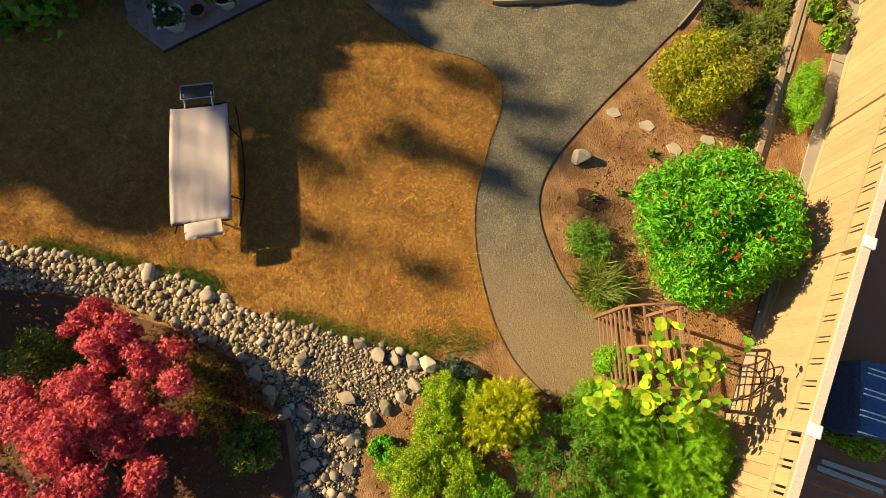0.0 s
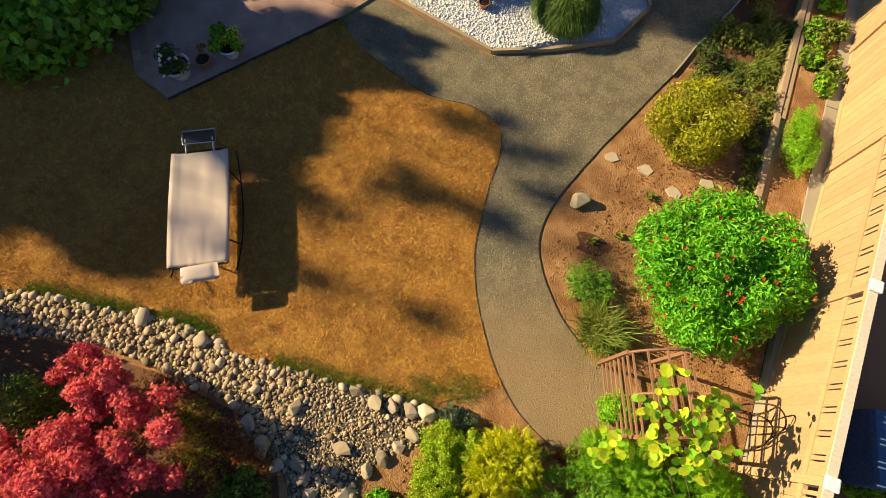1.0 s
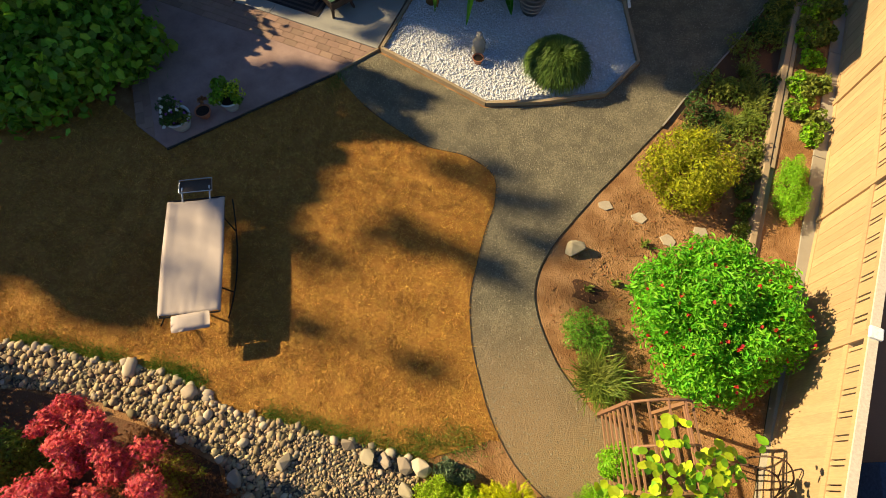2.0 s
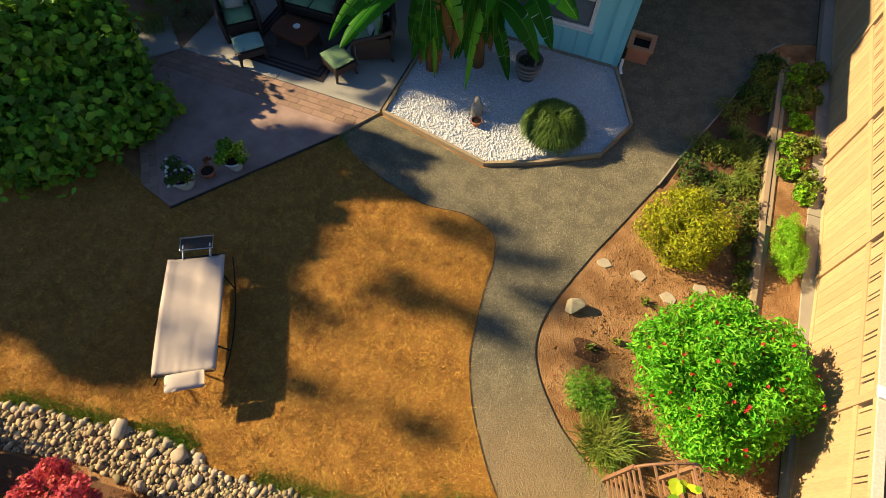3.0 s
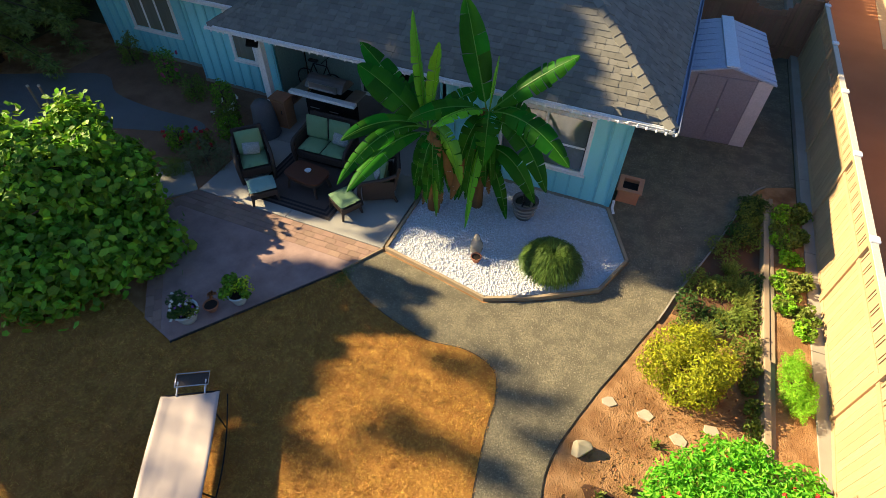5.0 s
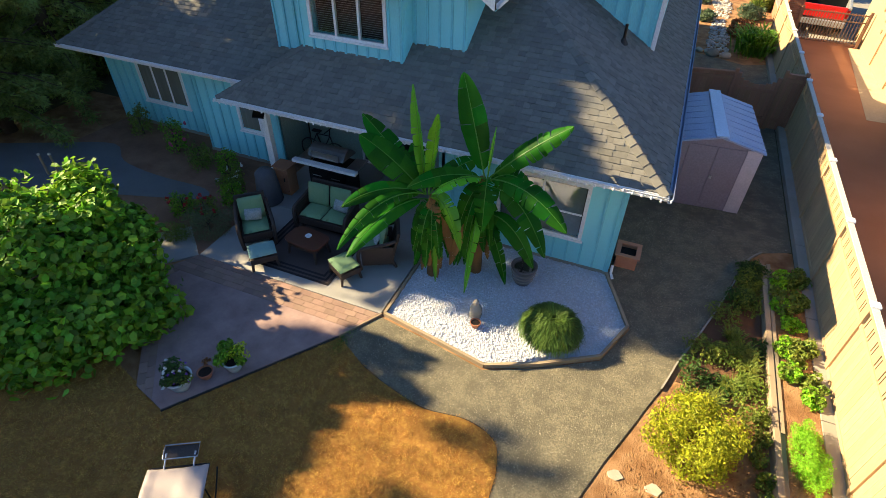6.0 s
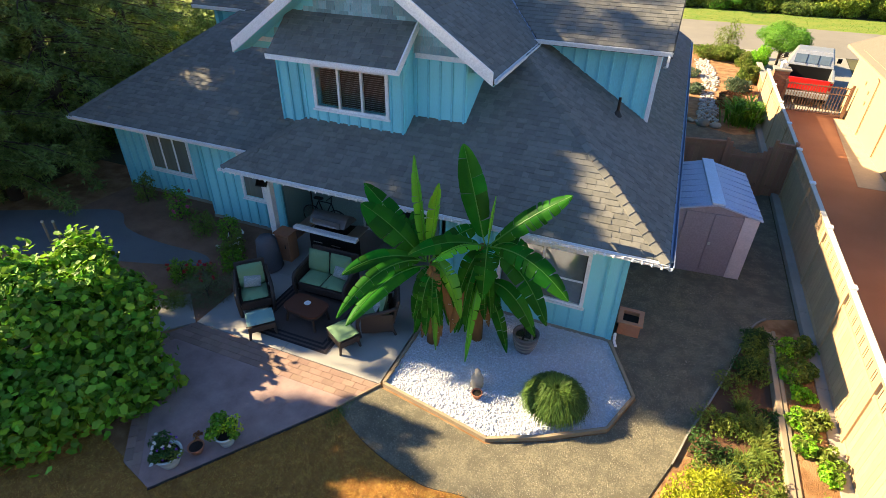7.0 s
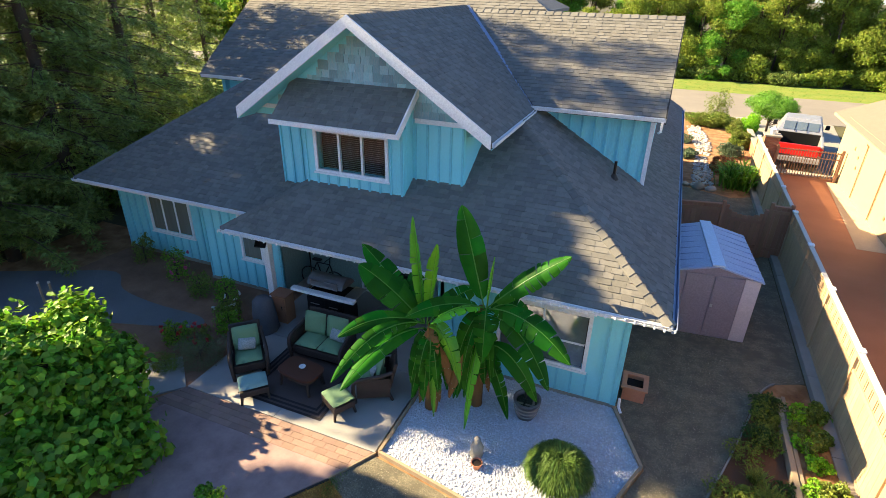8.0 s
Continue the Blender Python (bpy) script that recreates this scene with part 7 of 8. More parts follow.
part("water", lathe([(0.0, 0.39), (0.2, 0.39)], 20, at=(-0.98, 8.68, 0.03)), PANE, e)
for k, r in ((0.12, 0.205), (0.22, 0.23), (0.32, 0.25)):
    part("band", lathe([(r, k - 0.018), (r + 0.012, k), (r, k + 0.018)], 24, at=(-0.98, 8.68, 0.03)), OLDCONCRETE, e)
part("spout", tube([(-0.98, 8.68, 0.3), (-1.05, 8.74, 0.62), (-1.02, 8.68, 0.66)], 0.02), DARKMETAL, e)
orn = thing("garden_ornament", "pale weathered stone ornament beside a small pot", "ornament", (-1.55, 7.36, 0.03))
bm = lathe([(0.0, 0.0), (0.12, 0.0), (0.125, 0.05), (0.10, 0.08), (0.115, 0.15), (0.12, 0.2), (0.085, 0.28), (0.05, 0.31), (0.065, 0.35), (0.06, 0.4), (0.03, 0.43), (0.0, 0.435)], 14, at=(-1.55, 7.36, 0.03))
for v in bm.verts:
    v.co += Vector((noise.noise(v.co * 9), noise.noise(v.co * 9 + Vector((5, 0, 0))), 0)) * 0.022
part("body", bm, OLDCONCRETE, orn, smooth=True)
e = pot("small_pot", "small weathered clay pot in the pebbles", -1.46, 7.1, 0.10, 0.13, TERRA, 0.03)
# wooden planter by the side wall
pl = thing("wood_planter", "square terracotta-coloured wooden planter box", "planter", (0.93, 10.2, 0.011))
for x0, x1, y0, y1 in ((0.72, 1.16, 9.98, 10.02), (0.72, 1.16, 10.42, 10.46), (0.72, 0.76, 10.02, 10.42), (1.12, 1.16, 10.02, 10.42)):
    part("side", boxed(x0, x1, y0, y1, 0.01, 0.32, bevel=0.005), PLANTER, pl)
for x0, x1, y0, y1 in ((0.68, 1.20, 9.94, 10.04), (0.68, 1.20, 10.40, 10.50), (0.68, 0.78, 10.04, 10.40), (1.10, 1.20, 10.04, 10.40)):
    part("rim", boxed(x0, x1, y0, y1, 0.32, 0.36, bevel=0.006), PLANTER, pl)
part("soil", boxed(0.76, 1.12, 10.02, 10.42, 0.02, 0.25), SOIL, pl)

# ---- sun lounger on the lawn ----
lounger = thing("sun_lounger", "cream fabric sun lounger on a curved dark frame", "lounger", (-3.84, 1.79, 0.014), 29.4)
lb = pose(-3.84, 1.79, 0.014, 0, 0, 29.4)
bm = bmesh.new()
nx, ny = 14, 34
grid = []
for j in range(ny + 1):
    row = []
    for i in range(nx + 1):
        x, y = (i / nx - 0.5) * 0.85, (j / ny - 0.5) * 1.76
        sag = -0.03 * (1 - (2 * x / 0.8) ** 2)
        crease = 0.016 * noise.noise((x * 12, y * 1.1, 2.0)) + 0.022 * max(0, -y - 0.1) * math.sin(x * 42 + 2 * noise.noise((y * 3, 0, 0)))
        row.append(bm.verts.new(lb @ Vector((x * (1 + 0.02 * math.cos(3 * y)), y, 0.52 + sag + crease))))
    grid.append(row)
for j in range(ny):
    for i in range(nx):
        bm.faces.new((grid[j][i], grid[j][i + 1], grid[j + 1][i + 1], grid[j + 1][i]))
ext = bmesh.ops.extrude_face_region(bm, geom=bm.faces[:])
bmesh.ops.translate(bm, vec=(0, 0, -0.008), verts=[v for v in ext["geom"] if isinstance(v, bmesh.types.BMVert)])
bmesh.ops.recalc_face_normals(bm, faces=bm.faces)
part("sling", bm, CLOTH, lounger, "wrinkled cream fabric sling", True)
for s in (-1, 1):
    part("side_rail", tube([lb @ Vector((s * 0.405, -0.9, 0.495)), lb @ Vector((s * 0.405, 0.9, 0.495))], 0.014), DARKMETAL, lounger)
    arc = [lb @ Vector((s * 0.46, -0.95 + 1.9 * t, 0.02 + 1.15 * (t - 0.5) ** 2)) for t in (k / 14 for k in range(15))]
    part("rocker", tube(arc, 0.011), DARKMETAL, lounger)
    for y in (-0.55, 0.55):
        part("strut", tube([lb @ Vector((s * 0.405, y, 0.49)), lb @ Vector((s * 0.46, y * 0.9, 0.02 + 1.15 * (y * 0.9 / 1.9) ** 2))], 0.012), DARKMETAL, lounger)
    part("end_bar", tube([lb @ Vector((s * 0.2, 0.88, 0.5)), lb @ Vector((s * 0.2, 1.08, 0.56))], 0.014), STEEL, lounger)
for y in (-0.9, 0.9):
    part("cross_bar", tube([lb @ Vector((-0.405, y, 0.495)), lb @ Vector((0.405, y, 0.495))], 0.013), DARKMETAL, lounger)
part("pillow", cushion(0.52, 0.24, 0.08, 0.02, lb @ pose(0.02, -1.0, 0.465, 4, 0, 3)), CLOTH, lounger, "cream head pillow", True)
part("foot_frame", tube([lb @ Vector(p) for p in ((-0.24, 1.0, 0.55), (-0.24, 1.2, 0.58), (0.24, 1.2, 0.58), (0.24, 1.0, 0.55), (-0.24, 1.0, 0.55))], 0.009), STEEL, lounger, "open steel foot frame")
part("foot_mesh", boxed(-0.235, 0.235, 1.0, 1.195, 0.552, 0.556, lb), WICKER, lounger, "dark mesh foot panel")


# ---- shed ----
shed = thing("garden_shed", "taupe plastic garden shed with ribbed grey gable roof", "shed", (2.17, 14.4, 0.011), 5)
sb = shed.matrix_basis
W, D, H, RG = 0.94, 1.28, 1.70, 1.96
part("wall", boxed(-W, W, -D, -D + 0.04, 0, H, sb), SHEDWALL, shed)
part("wall", boxed(-W, W, D - 0.04, D, 0, H, sb), SHEDWALL, shed)
for s in (-1, 1):
    part("wall", boxed(min(s * W, s * (W - 0.04)), max(s * W, s * (W - 0.04)), -D + 0.04, D - 0.04, 0, H, sb), SHEDLIGHT if s == 1 else SHEDWALL, shed)
    part("front_panel", boxed(min(s * 0.64, s * 0.97), max(s * 0.64, s * 0.97), -D - 0.02, -D, 0, H, sb, 0.006), SHEDLIGHT if s == 1 else SHEDWALL, shed, "pale plastic corner panel" if s == 1 else "")
    part("door", boxed(min(s * 0.01, s * 0.62), max(s * 0.01, s * 0.62), -D - 0.025, -D, 0.06, H - 0.02, sb, 0.008), SHEDWALL, shed)
part("door_handle", boxed(0.03, 0.09, -D - 0.05, -D - 0.025, 0.85, 0.93, sb, 0.01), STEEL, shed)
for y in (-D, D - 0.04):
    bm = bmesh.new()
    a = [bm.verts.new(sb @ Vector(p)) for p in ((-W, y, H), (W, y, H), (0, y, RG - 0.03))]
    b = [bm.verts.new(sb @ Vector(p)) for p in ((-W, y + 0.04, H), (W, y + 0.04, H), (0, y + 0.04, RG - 0.03))]
    bm.faces.new(a)
    bm.faces.new(b[::-1])
    for k in range(3):
        bm.faces.new((a[k], b[k], b[(k + 1) % 3], a[(k + 1) % 3]))
    bmesh.ops.recalc_face_normals(bm, faces=bm.faces)
    part("gable", bm, SHEDWALL, shed)
for s in (-1, 1):
    bm = solid([[tuple(sb @ Vector(p)) for p in ((0, -D - 0.08, RG), (s * (W + 0.08), -D - 0.08, H + 0.0), (s * (W + 0.08), D + 0.08, H + 0.0), (0, D + 0.08, RG))]], 0.04)
    slab = part("roof_panel", bm, SHEDROOF, shed)
    for k in range(8):
        y = -D + 0.1 + k * (2 * D - 0.2) / 7
        part("rib", beam(sb @ Vector((s * 0.1, y, RG - 0.035)), sb @ Vector((s * (W + 0.07), y, H + 0.015)), 0.09, 0.02), SHEDROOF, slab)
part("ridge_cap", beam(sb @ Vector((0, -D - 0.09, RG + 0.012)), sb @ Vector((0, D + 0.09, RG + 0.012)), 0.28, 0.03), SHEDCAP, shed, "pale plastic ridge cap")

# ---- cedar fence and gate behind the shed ----
def plank_fence(name, label, x0, y0, x1, y1, h, mat=CEDAR, dip=0.0, step=0.15, cap=True):
    e = thing(name, label, "fence", (x0, y0, 0))
    ln = math.hypot(x1 - x0, y1 - y0)
    d = Vector(((x1 - x0) / ln, (y1 - y0) / ln, 0))
    m = Matrix.Translation((x0, y0, 0)) @ Matrix.Rotation(math.atan2(d.y, d.x), 4, "Z")
    n = max(2, round(ln / step))
    for k in range(n):
        t = (k + 0.5) / n
        hh = h - dip * math.sin(math.pi * t)
        part("plank", boxed(ln * k / n + 0.003, ln * (k + 1) / n - 0.003, -0.01, 0.01, 0.04, hh, m), mat, e)
    for z in (0.3, h - dip - 0.2):
        part("rail", boxed(0, ln, -0.045, -0.01, z, z + 0.09, m), mat, e)
    if cap:
        part("cap_rail", boxed(0, ln, -0.06, 0.05, h, h + 0.035, m), mat, e)
    for u in (0, ln):
        part("post", boxed(u - 0.05, u + 0.05, -0.06, 0.05, 0, h + 0.12, m, 0.006), mat, e)
    return e


plank_fence("cedar_fence", "stained cedar privacy fence between house and gate", 0.66, 18.1, 2.75, 18.5, 1.6)
plank_fence("cedar_gate", "stained cedar garden gate with dipped top", 2.86, 18.5, 3.95, 18.5, 1.5, dip=0.16, cap=False)
plank_fence("cedar_fence", "stained cedar fence panel beside the gate", 4.06, 18.5, 4.6, 18.5, 1.75)
plank_fence("cedar_fence", "stained cedar fence at the far house corner", -14.45, 11.2, -15.2, 12.6, 1.9)

# ---- front garden ----
sheet("front_garden", [(1.3, 19.2), (4.4, 19.2), (5.2, 28.5), (5.3, 40.4), (-16, 40.4), (-16, 28.6), (1.3, 28.6)], 0.012, EARTH, "bare brown front garden soil", "soil", 0.01)
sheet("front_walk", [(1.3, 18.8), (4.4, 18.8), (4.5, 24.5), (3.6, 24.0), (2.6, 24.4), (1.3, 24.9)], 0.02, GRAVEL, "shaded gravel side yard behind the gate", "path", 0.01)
bm_pts = scatter([(2.1, 24.9), (3.0, 24.8), (3.05, 27.4), (2.85, 29), (3.2, 32), (3.0, 34.5), (2.6, 37), (1.9, 36.6), (2.35, 32), (2.3, 28)], 900, 61)
tagged(pebbles("front_stones", bm_pts, 0.11, material("pale river stones", (0.56, 0.53, 0.47), (0.40, 0.37, 0.33), 0.85, 0.2, 0.6, 0.2, island=0.25), None, 62), "stream of pale rounded stones in the front garden", "stones", kind="stuff")
for x, y, s in ((2.4, 24.7, 0.6), (2.9, 24.6, 0.45), (1.9, 25.0, 0.4)):
    tagged(rock(None, x, y, s, 0.6, 0, None, "boulder"), "grey rounded garden boulder", "rock")
def spiky(x, y, r, h, mat, n, seed, label):
    return tuft("yucca_plant", label, x, y, r, h, mat, n, seed, 0.07, "plant")
spiky(3.9, 25.6, 1.15, 1.15, L_PINE, 420, 63, "spiky green yucca clump")
shrub("rust_shrub", "rounded rust-brown shrub beside the stones", 3.5, 27.6, 0.7, 0.7, 0.8, L_RUST, 1400, 0.12, 0.06, 65, 10)
shrub("grey_shrub", "small pale grey-green mound", 4.0, 30.6, 0.7, 0.6, 0.7, L_GREY, 1200, 0.14, 0.07, 67, 9)
shrub("grey_shrub", "small pale grey-green mound", 1.9, 29.5, 0.5, 0.5, 0.5, L_GREY, 900, 0.12, 0.06, 69, 9)
shrub("grey_shrub", "small pale grey-green mound", 1.6, 32.6, 0.6, 0.5, 0.5, L_GREY, 900, 0.12, 0.06, 71, 9)
shrub("hedge_shrub", "low dark clipped hedge beside the street", 3.2, 37.4, 1.5, 0.9, 0.95, L_BED, 4600, 0.14, 0.06, 73, 18)
shrub("juniper_shrub", "upright dark juniper beside the street", 3.6, 38.6, 0.8, 0.6, 2.1, L_BED, 1800, 0.16, 0.05, 75, 12, shape="star")
shrub("cone_shrub", "bright green cone-shaped conifer", 5.3, 36.5, 0.55, 0.55, 1.15, L_FERN, 4200, 0.10, 0.045, 77, 14)
tree_r = thing("clipped_tree", "small clipped tree with a rounded green crown", "tree", (6.3, 37.2, 0))
limbs(6.3, 37.2, 1.5, 1.0, 79, 9, 0.08, tree_r, 0.25)
p, q = blobs(lumped(6.3, 37.2, 1.4, 1.3, 1.2, 0.85, 30, 80, 0.5) + [(6.3, 37.2, 1.35, 0.9, 0.9, 0.6)], 14000, 81, 0.55)
leaves("foliage", p, q, 0.15, 0.06, L_PINE, tree_r, 82, shape="star")
shrub("green_shrub", "leafy green shrub by the brick pier", 4.5, 32.6, 0.6, 0.6, 1.0, L_BED, 2200, 0.14, 0.06, 83, 10)
shrub("small_shrub", "small olive green shrub near the street", 4.5, 36.0, 0.5, 0.5, 0.8, L_BED, 1500, 0.12, 0.06, 85, 8)


def brick_pier(x, y, w, h, label):
    e = thing("brick_pier", label, "pier", (x, y, 0))
    part("core", boxed(x - w / 2 + 0.02, x + w / 2 - 0.02, y - w / 2 + 0.02, y + w / 2 - 0.02, 0, h), OLDCONCRETE, e)
    verts, faces = [], []
    for c in range(int(h / 0.075)):
        for s in range(4):
            k = -w / 2 + (0.05 if c % 2 else 0)
            while k < w / 2 - 0.02:
                b2 = min(k + 0.2, w / 2)
                m = Matrix.Translation((x, y, 0)) @ Matrix.Rotation(s * math.pi / 2, 4, "Z")
                z = c * 0.075
                ring = [m @ Vector(v) for v in ((k + .004, -w / 2, z + .005), (b2 - .004, -w / 2, z + .005), (b2 - .004, -w / 2, z + .07), (k + .004, -w / 2, z + .07), (k + .004, -w / 2 + .03, z + .005), (b2 - .004, -w / 2 + .03, z + .005), (b2 - .004, -w / 2 + .03, z + .07), (k + .004, -w / 2 + .03, z + .07))]
                n = len(verts)
                verts += [tuple(v) for v in ring]
                faces += [tuple(i + n for i in f) for f in ((0, 1, 2, 3), (3, 2, 6, 7), (0, 4, 5, 1), (0, 3, 7, 4), (1, 5, 6, 2))]
                k = b2
    tagged(arrays("brick_layer", verts, faces, BRICK, e), kind="stuff")
    part("coping", boxed(x - w / 2 - 0.05, x + w / 2 + 0.05, y - w / 2 - 0.05, y + w / 2 + 0.05, h, h + 0.07, bevel=0.01), OLDCONCRETE, e)
    part("pier_lantern", lathe([(0.0, 0.0), (0.1, 0.0), (0.13, 0.2), (0.16, 0.22), (0.0, 0.36)], 6, at=(x, y, h + 0.07)), WHITE, e)
    return e


brick_pier(5.2, 28.4, 0.6, 1.75, "red brick gate pier with lantern")
wall_b = thing("brick_wall", "low red brick garden wall with pale coping", "wall", (5.05, 31.5, 0), kind="structure")
part("wall", boxed(4.98, 5.18, 28.75, 34.5, 0, 0.6), BRICK, wall_b)
part("coping", boxed(4.94, 5.22, 28.75, 34.6, 0.6, 0.66, bevel=0.01), OLDCONCRETE, wall_b)

gate = thing("iron_gate", "rust-brown iron double drive gate", "gate", (6.7, 28.1, 0))
RUSTY = material("rusty brown iron", (0.30, 0.17, 0.11), (0.22, 0.12, 0.08), 0.7, 0.1, 0.5, 0.2, metal=0.3)
for x0, x1 in ((5.55, 6.68), (6.72, 7.95)):
    leaf = tagged(new("gate_leaf"), "iron gate leaf with upright bars")
    leaf.parent = gate
    leaf.matrix_parent_inverse = gate.matrix_basis.inverted()
    for z in (0.12, 1.0, 1.28):
        part("rail", boxed(x0, x1, 28.08, 28.12, z, z + 0.04), RUSTY, leaf)
    n = 10
    for k in range(n + 1):
        x = x0 + 0.02 + (x1 - x0 - 0.04) * k / n
        part("bar", boxed(x - 0.013, x + 0.013, 28.087, 28.113, 0.12, 1.36), RUSTY, leaf)
part("gate_post", boxed(7.95, 8.05, 28.05, 28.15, 0, 1.45), RUSTY, gate)
part("gate_post", boxed(5.45, 5.55, 28.05, 28.15, 0, 1.45), RUSTY, gate)

sheet("side_lawn", [(-70, 18), (-16.5, 18), (-16.5, 40.5), (-70, 40.5)], 0.006, VERGE, "sunlit rough grass beyond the conifers", "lawn", 0.005)

# ---- neighbouring house ----
nh = thing("neighbour_house", "cream stucco house with tan shingle roof", "house", (11, 24, 0))
part("wall", boxed(8.15, 8.35, 11.0, 29.6, 0, 2.65), CREAM, nh)
part("wall", boxed(8.35, 15, 29.4, 29.6, 0, 2.65), CREAM, nh)
part("wall", boxed(8.35, 15, 11.0, 11.2, 0, 2.65), CREAM, nh)
part("roof", solid([[(7.95, 10.6, 2.55), (11.7, 10.6, 4.1), (11.7, 31.1, 4.1), (7.95, 31.1, 2.55)], [(11.7, 10.6, 4.1), (15.6, 10.6, 2.55), (15.6, 31.1, 2.55), (11.7, 31.1, 4.1)]], 0.12), NROOF, nh)
part("fascia", boxed(7.91, 7.95, 10.6, 31.1, 2.42, 2.54), CREAM, nh)
for y in (25.9, 23.4, 13.5):
    part("downspout", tube([(7.98, y, 2.45), (8.11, y, 2.2), (8.11, y, 0.1)], 0.022, sides=6), CEDAR, nh, "brown painted downspout")
for y, z in ((26.6, 1.5), (26.5, 1.1), (27.3, 1.7), (22.0, 0.6), (21.0, 1.3)):
    part("wall_vent", boxed(8.125, 8.15, y, y + 0.14, z, z + 0.14, bevel=0.01), CEDAR, nh)
for side, x0, x1 in ((-1, 7.95, 11.7), (1, 11.7, 15.6)):
    for k in range(26):
        t0, t1 = k / 26, (k + 1) / 26
        e0, e1 = (x0 + (x1 - x0) * t0, x0 + (x1 - x0) * t1)
        zz = lambda x: 4.1 - abs(x - 11.7) * 1.55 / 3.75 + 0.012
        part("shingle_course", solid([[(e0, 10.6, zz(e0)), (e1, 10.6, zz(e1)), (e1, 31.1, zz(e1)), (e0, 31.1, zz(e0))]], 0.01 + 0.006 * (k % 2)), NROOF, nh)
sheet("neighbour_apron", [(7.2, 20.5), (8.15, 20.5), (8.15, 28.0), (7.7, 28.0)], 0.027, material("cream concrete", (0.6, 0.47, 0.3), None, 0.9, 0.3, 0.6, 0.2), "pale concrete strip beside the neighbouring wall", "paving", 0.01)

# ---- pickup truck ----
truck = thing("pickup_truck", "silver pickup truck with red tailgate, parked", "truck", (6.98, 32.2, 0.026), -10)
SILVER = material("silver car paint", (0.50, 0.51, 0.51), (0.45, 0.46, 0.46), 0.3, 0.5, 0.5, 0.0, metal=0.5)
REDP = material("red car paint", (0.62, 0.02, 0.015), None, 0.3, 0.5, 0.5, 0.0)
tm = pose(6.98, 32.2, 0.026, 0, 0, -10) @ Matrix.Scale(1.13, 4)
def tbox(name, *a, mat=SILVER, bevel=0.03, parent=None, label=""):
    return part(name, boxed(*a, m=tm, bevel=bevel), mat, parent or truck, label)
tbox("chassis", -0.8, 0.8, -2.5, 2.5, 0.35, 0.6, mat=DARKMETAL)
for s in (-1, 1):
    tbox("bed_side", min(s * 0.92, s * 0.80), max(s * 0.92, s * 0.80), -2.45, -0.45, 0.5, 1.1)
tbox("bed_floor", -0.8, 0.8, -2.4, -0.45, 0.6, 0.66, mat=DARKMETAL)
# dark panel added on the cab's back to darken the inside of the bed
tbox("bed_liner", -0.80, 0.80, -0.47, -0.43, 0.64, 1.12, mat=DARKMETAL, bevel=0.005)
tbox("tailgate", -0.80, 0.80, -2.52, -2.44, 0.62, 1.08, mat=REDP, label="red tailgate")
tbox("bumper", -0.92, 0.92, -2.68, -2.54, 0.38, 0.60, label="pale bumper")
bm = bmesh.new()
prof = [(-0.42, 0.6), (-0.42, 1.1), (-0.12, 1.7), (0.95, 1.7), (1.45, 1.1), (2.4, 1.02), (2.55, 0.5)]
a = [bm.verts.new(tm @ Vector((-0.90 + (0.22 if z > 1.3 else 0), y, z))) for y, z in prof]
b = [bm.verts.new(tm @ Vector((0.90 - (0.22 if z > 1.3 else 0), y, z))) for y, z in prof]
bm.faces.new(a)
bm.faces.new(b[::-1])
for k in range(len(prof)):
    bm.faces.new((a[k], b[k], b[(k + 1) % len(prof)], a[(k + 1) % len(prof)]))
bmesh.ops.recalc_face_normals(bm, faces=bm.faces)
bmesh.ops.bevel(bm, geom=bm.edges[:], offset=0.04, segments=2, affect="EDGES")
cabin = part("cab", bm, SILVER, truck)
bm = beam(tm @ Vector((-0.66, -0.29, 1.39)), tm @ Vector((0.66, -0.29, 1.39)), 0.02, 0.40, up=(0, 0.45, 0.89))
part("rear_window", bm, SCREEN, cabin)
for x in (-0.22, 0.22):
    part("window_bar", beam(tm @ Vector((x, -0.42, 1.18)), tm @ Vector((x, -0.22, 1.56)), 0.02, 0.02), DARKMETAL, cabin)
for s in (-1, 1):
    tbox("tail_light", min(s * 0.81, s * 0.925), max(s * 0.81, s * 0.925), -2.47, -2.44, 0.7, 1.0, mat=REDP, bevel=0.008)
    tbox("mirror", min(s * 0.95, s * 1.12), max(s * 0.95, s * 1.12), 0.95, 1.05, 1.1, 1.3, mat=DARKMETAL)
    for y in (-1.5, 1.6):
        c, way = tm @ Vector((s * 0.72, y, 0.36)), tm.to_3x3().normalized() @ Vector((s, 0, 0))
        wh = part("wheel", tube([c, c + way * 0.22], 0.4, sides=20), EDGING, truck)
        part("rim", tube([c + way * 0.19, c + way * 0.225], 0.2, sides=14), STEEL, wh)

# ---- covered box in the neighbouring drive ----
blue = thing("covered_crate", "crate under a glossy dark blue cover beside the fence", "crate", (6.05, 2.25, 0.02))
bm = boxed(-0.55, 0.75, -0.48, 0.48, 0.06, 0.75, pose(6.05, 2.25, 0.02, 0, 0, 12), 0.09)
part("cover", bm, material("glossy blue cover", (0.07, 0.13, 0.25), (0.10, 0.16, 0.29), 0.25, 0.3, 0.6, 0.2, depth=0.01), blue)
part("pallet", boxed(-0.6, 0.8, -0.52, 0.52, 0.0, 0.06, pose(6.05, 2.25, 0.02, 0, 0, 12), 0.008), TIMBER, blue, "weathered timber pallet")
shrub("weedy_plant", "small yellow-green plants beside the covered crate", 6.0, 1.62, 0.5, 0.16, 0.4, L_LIME, 420, 0.07, 0.05, 2100, 7, z0=0.02, category="plant")


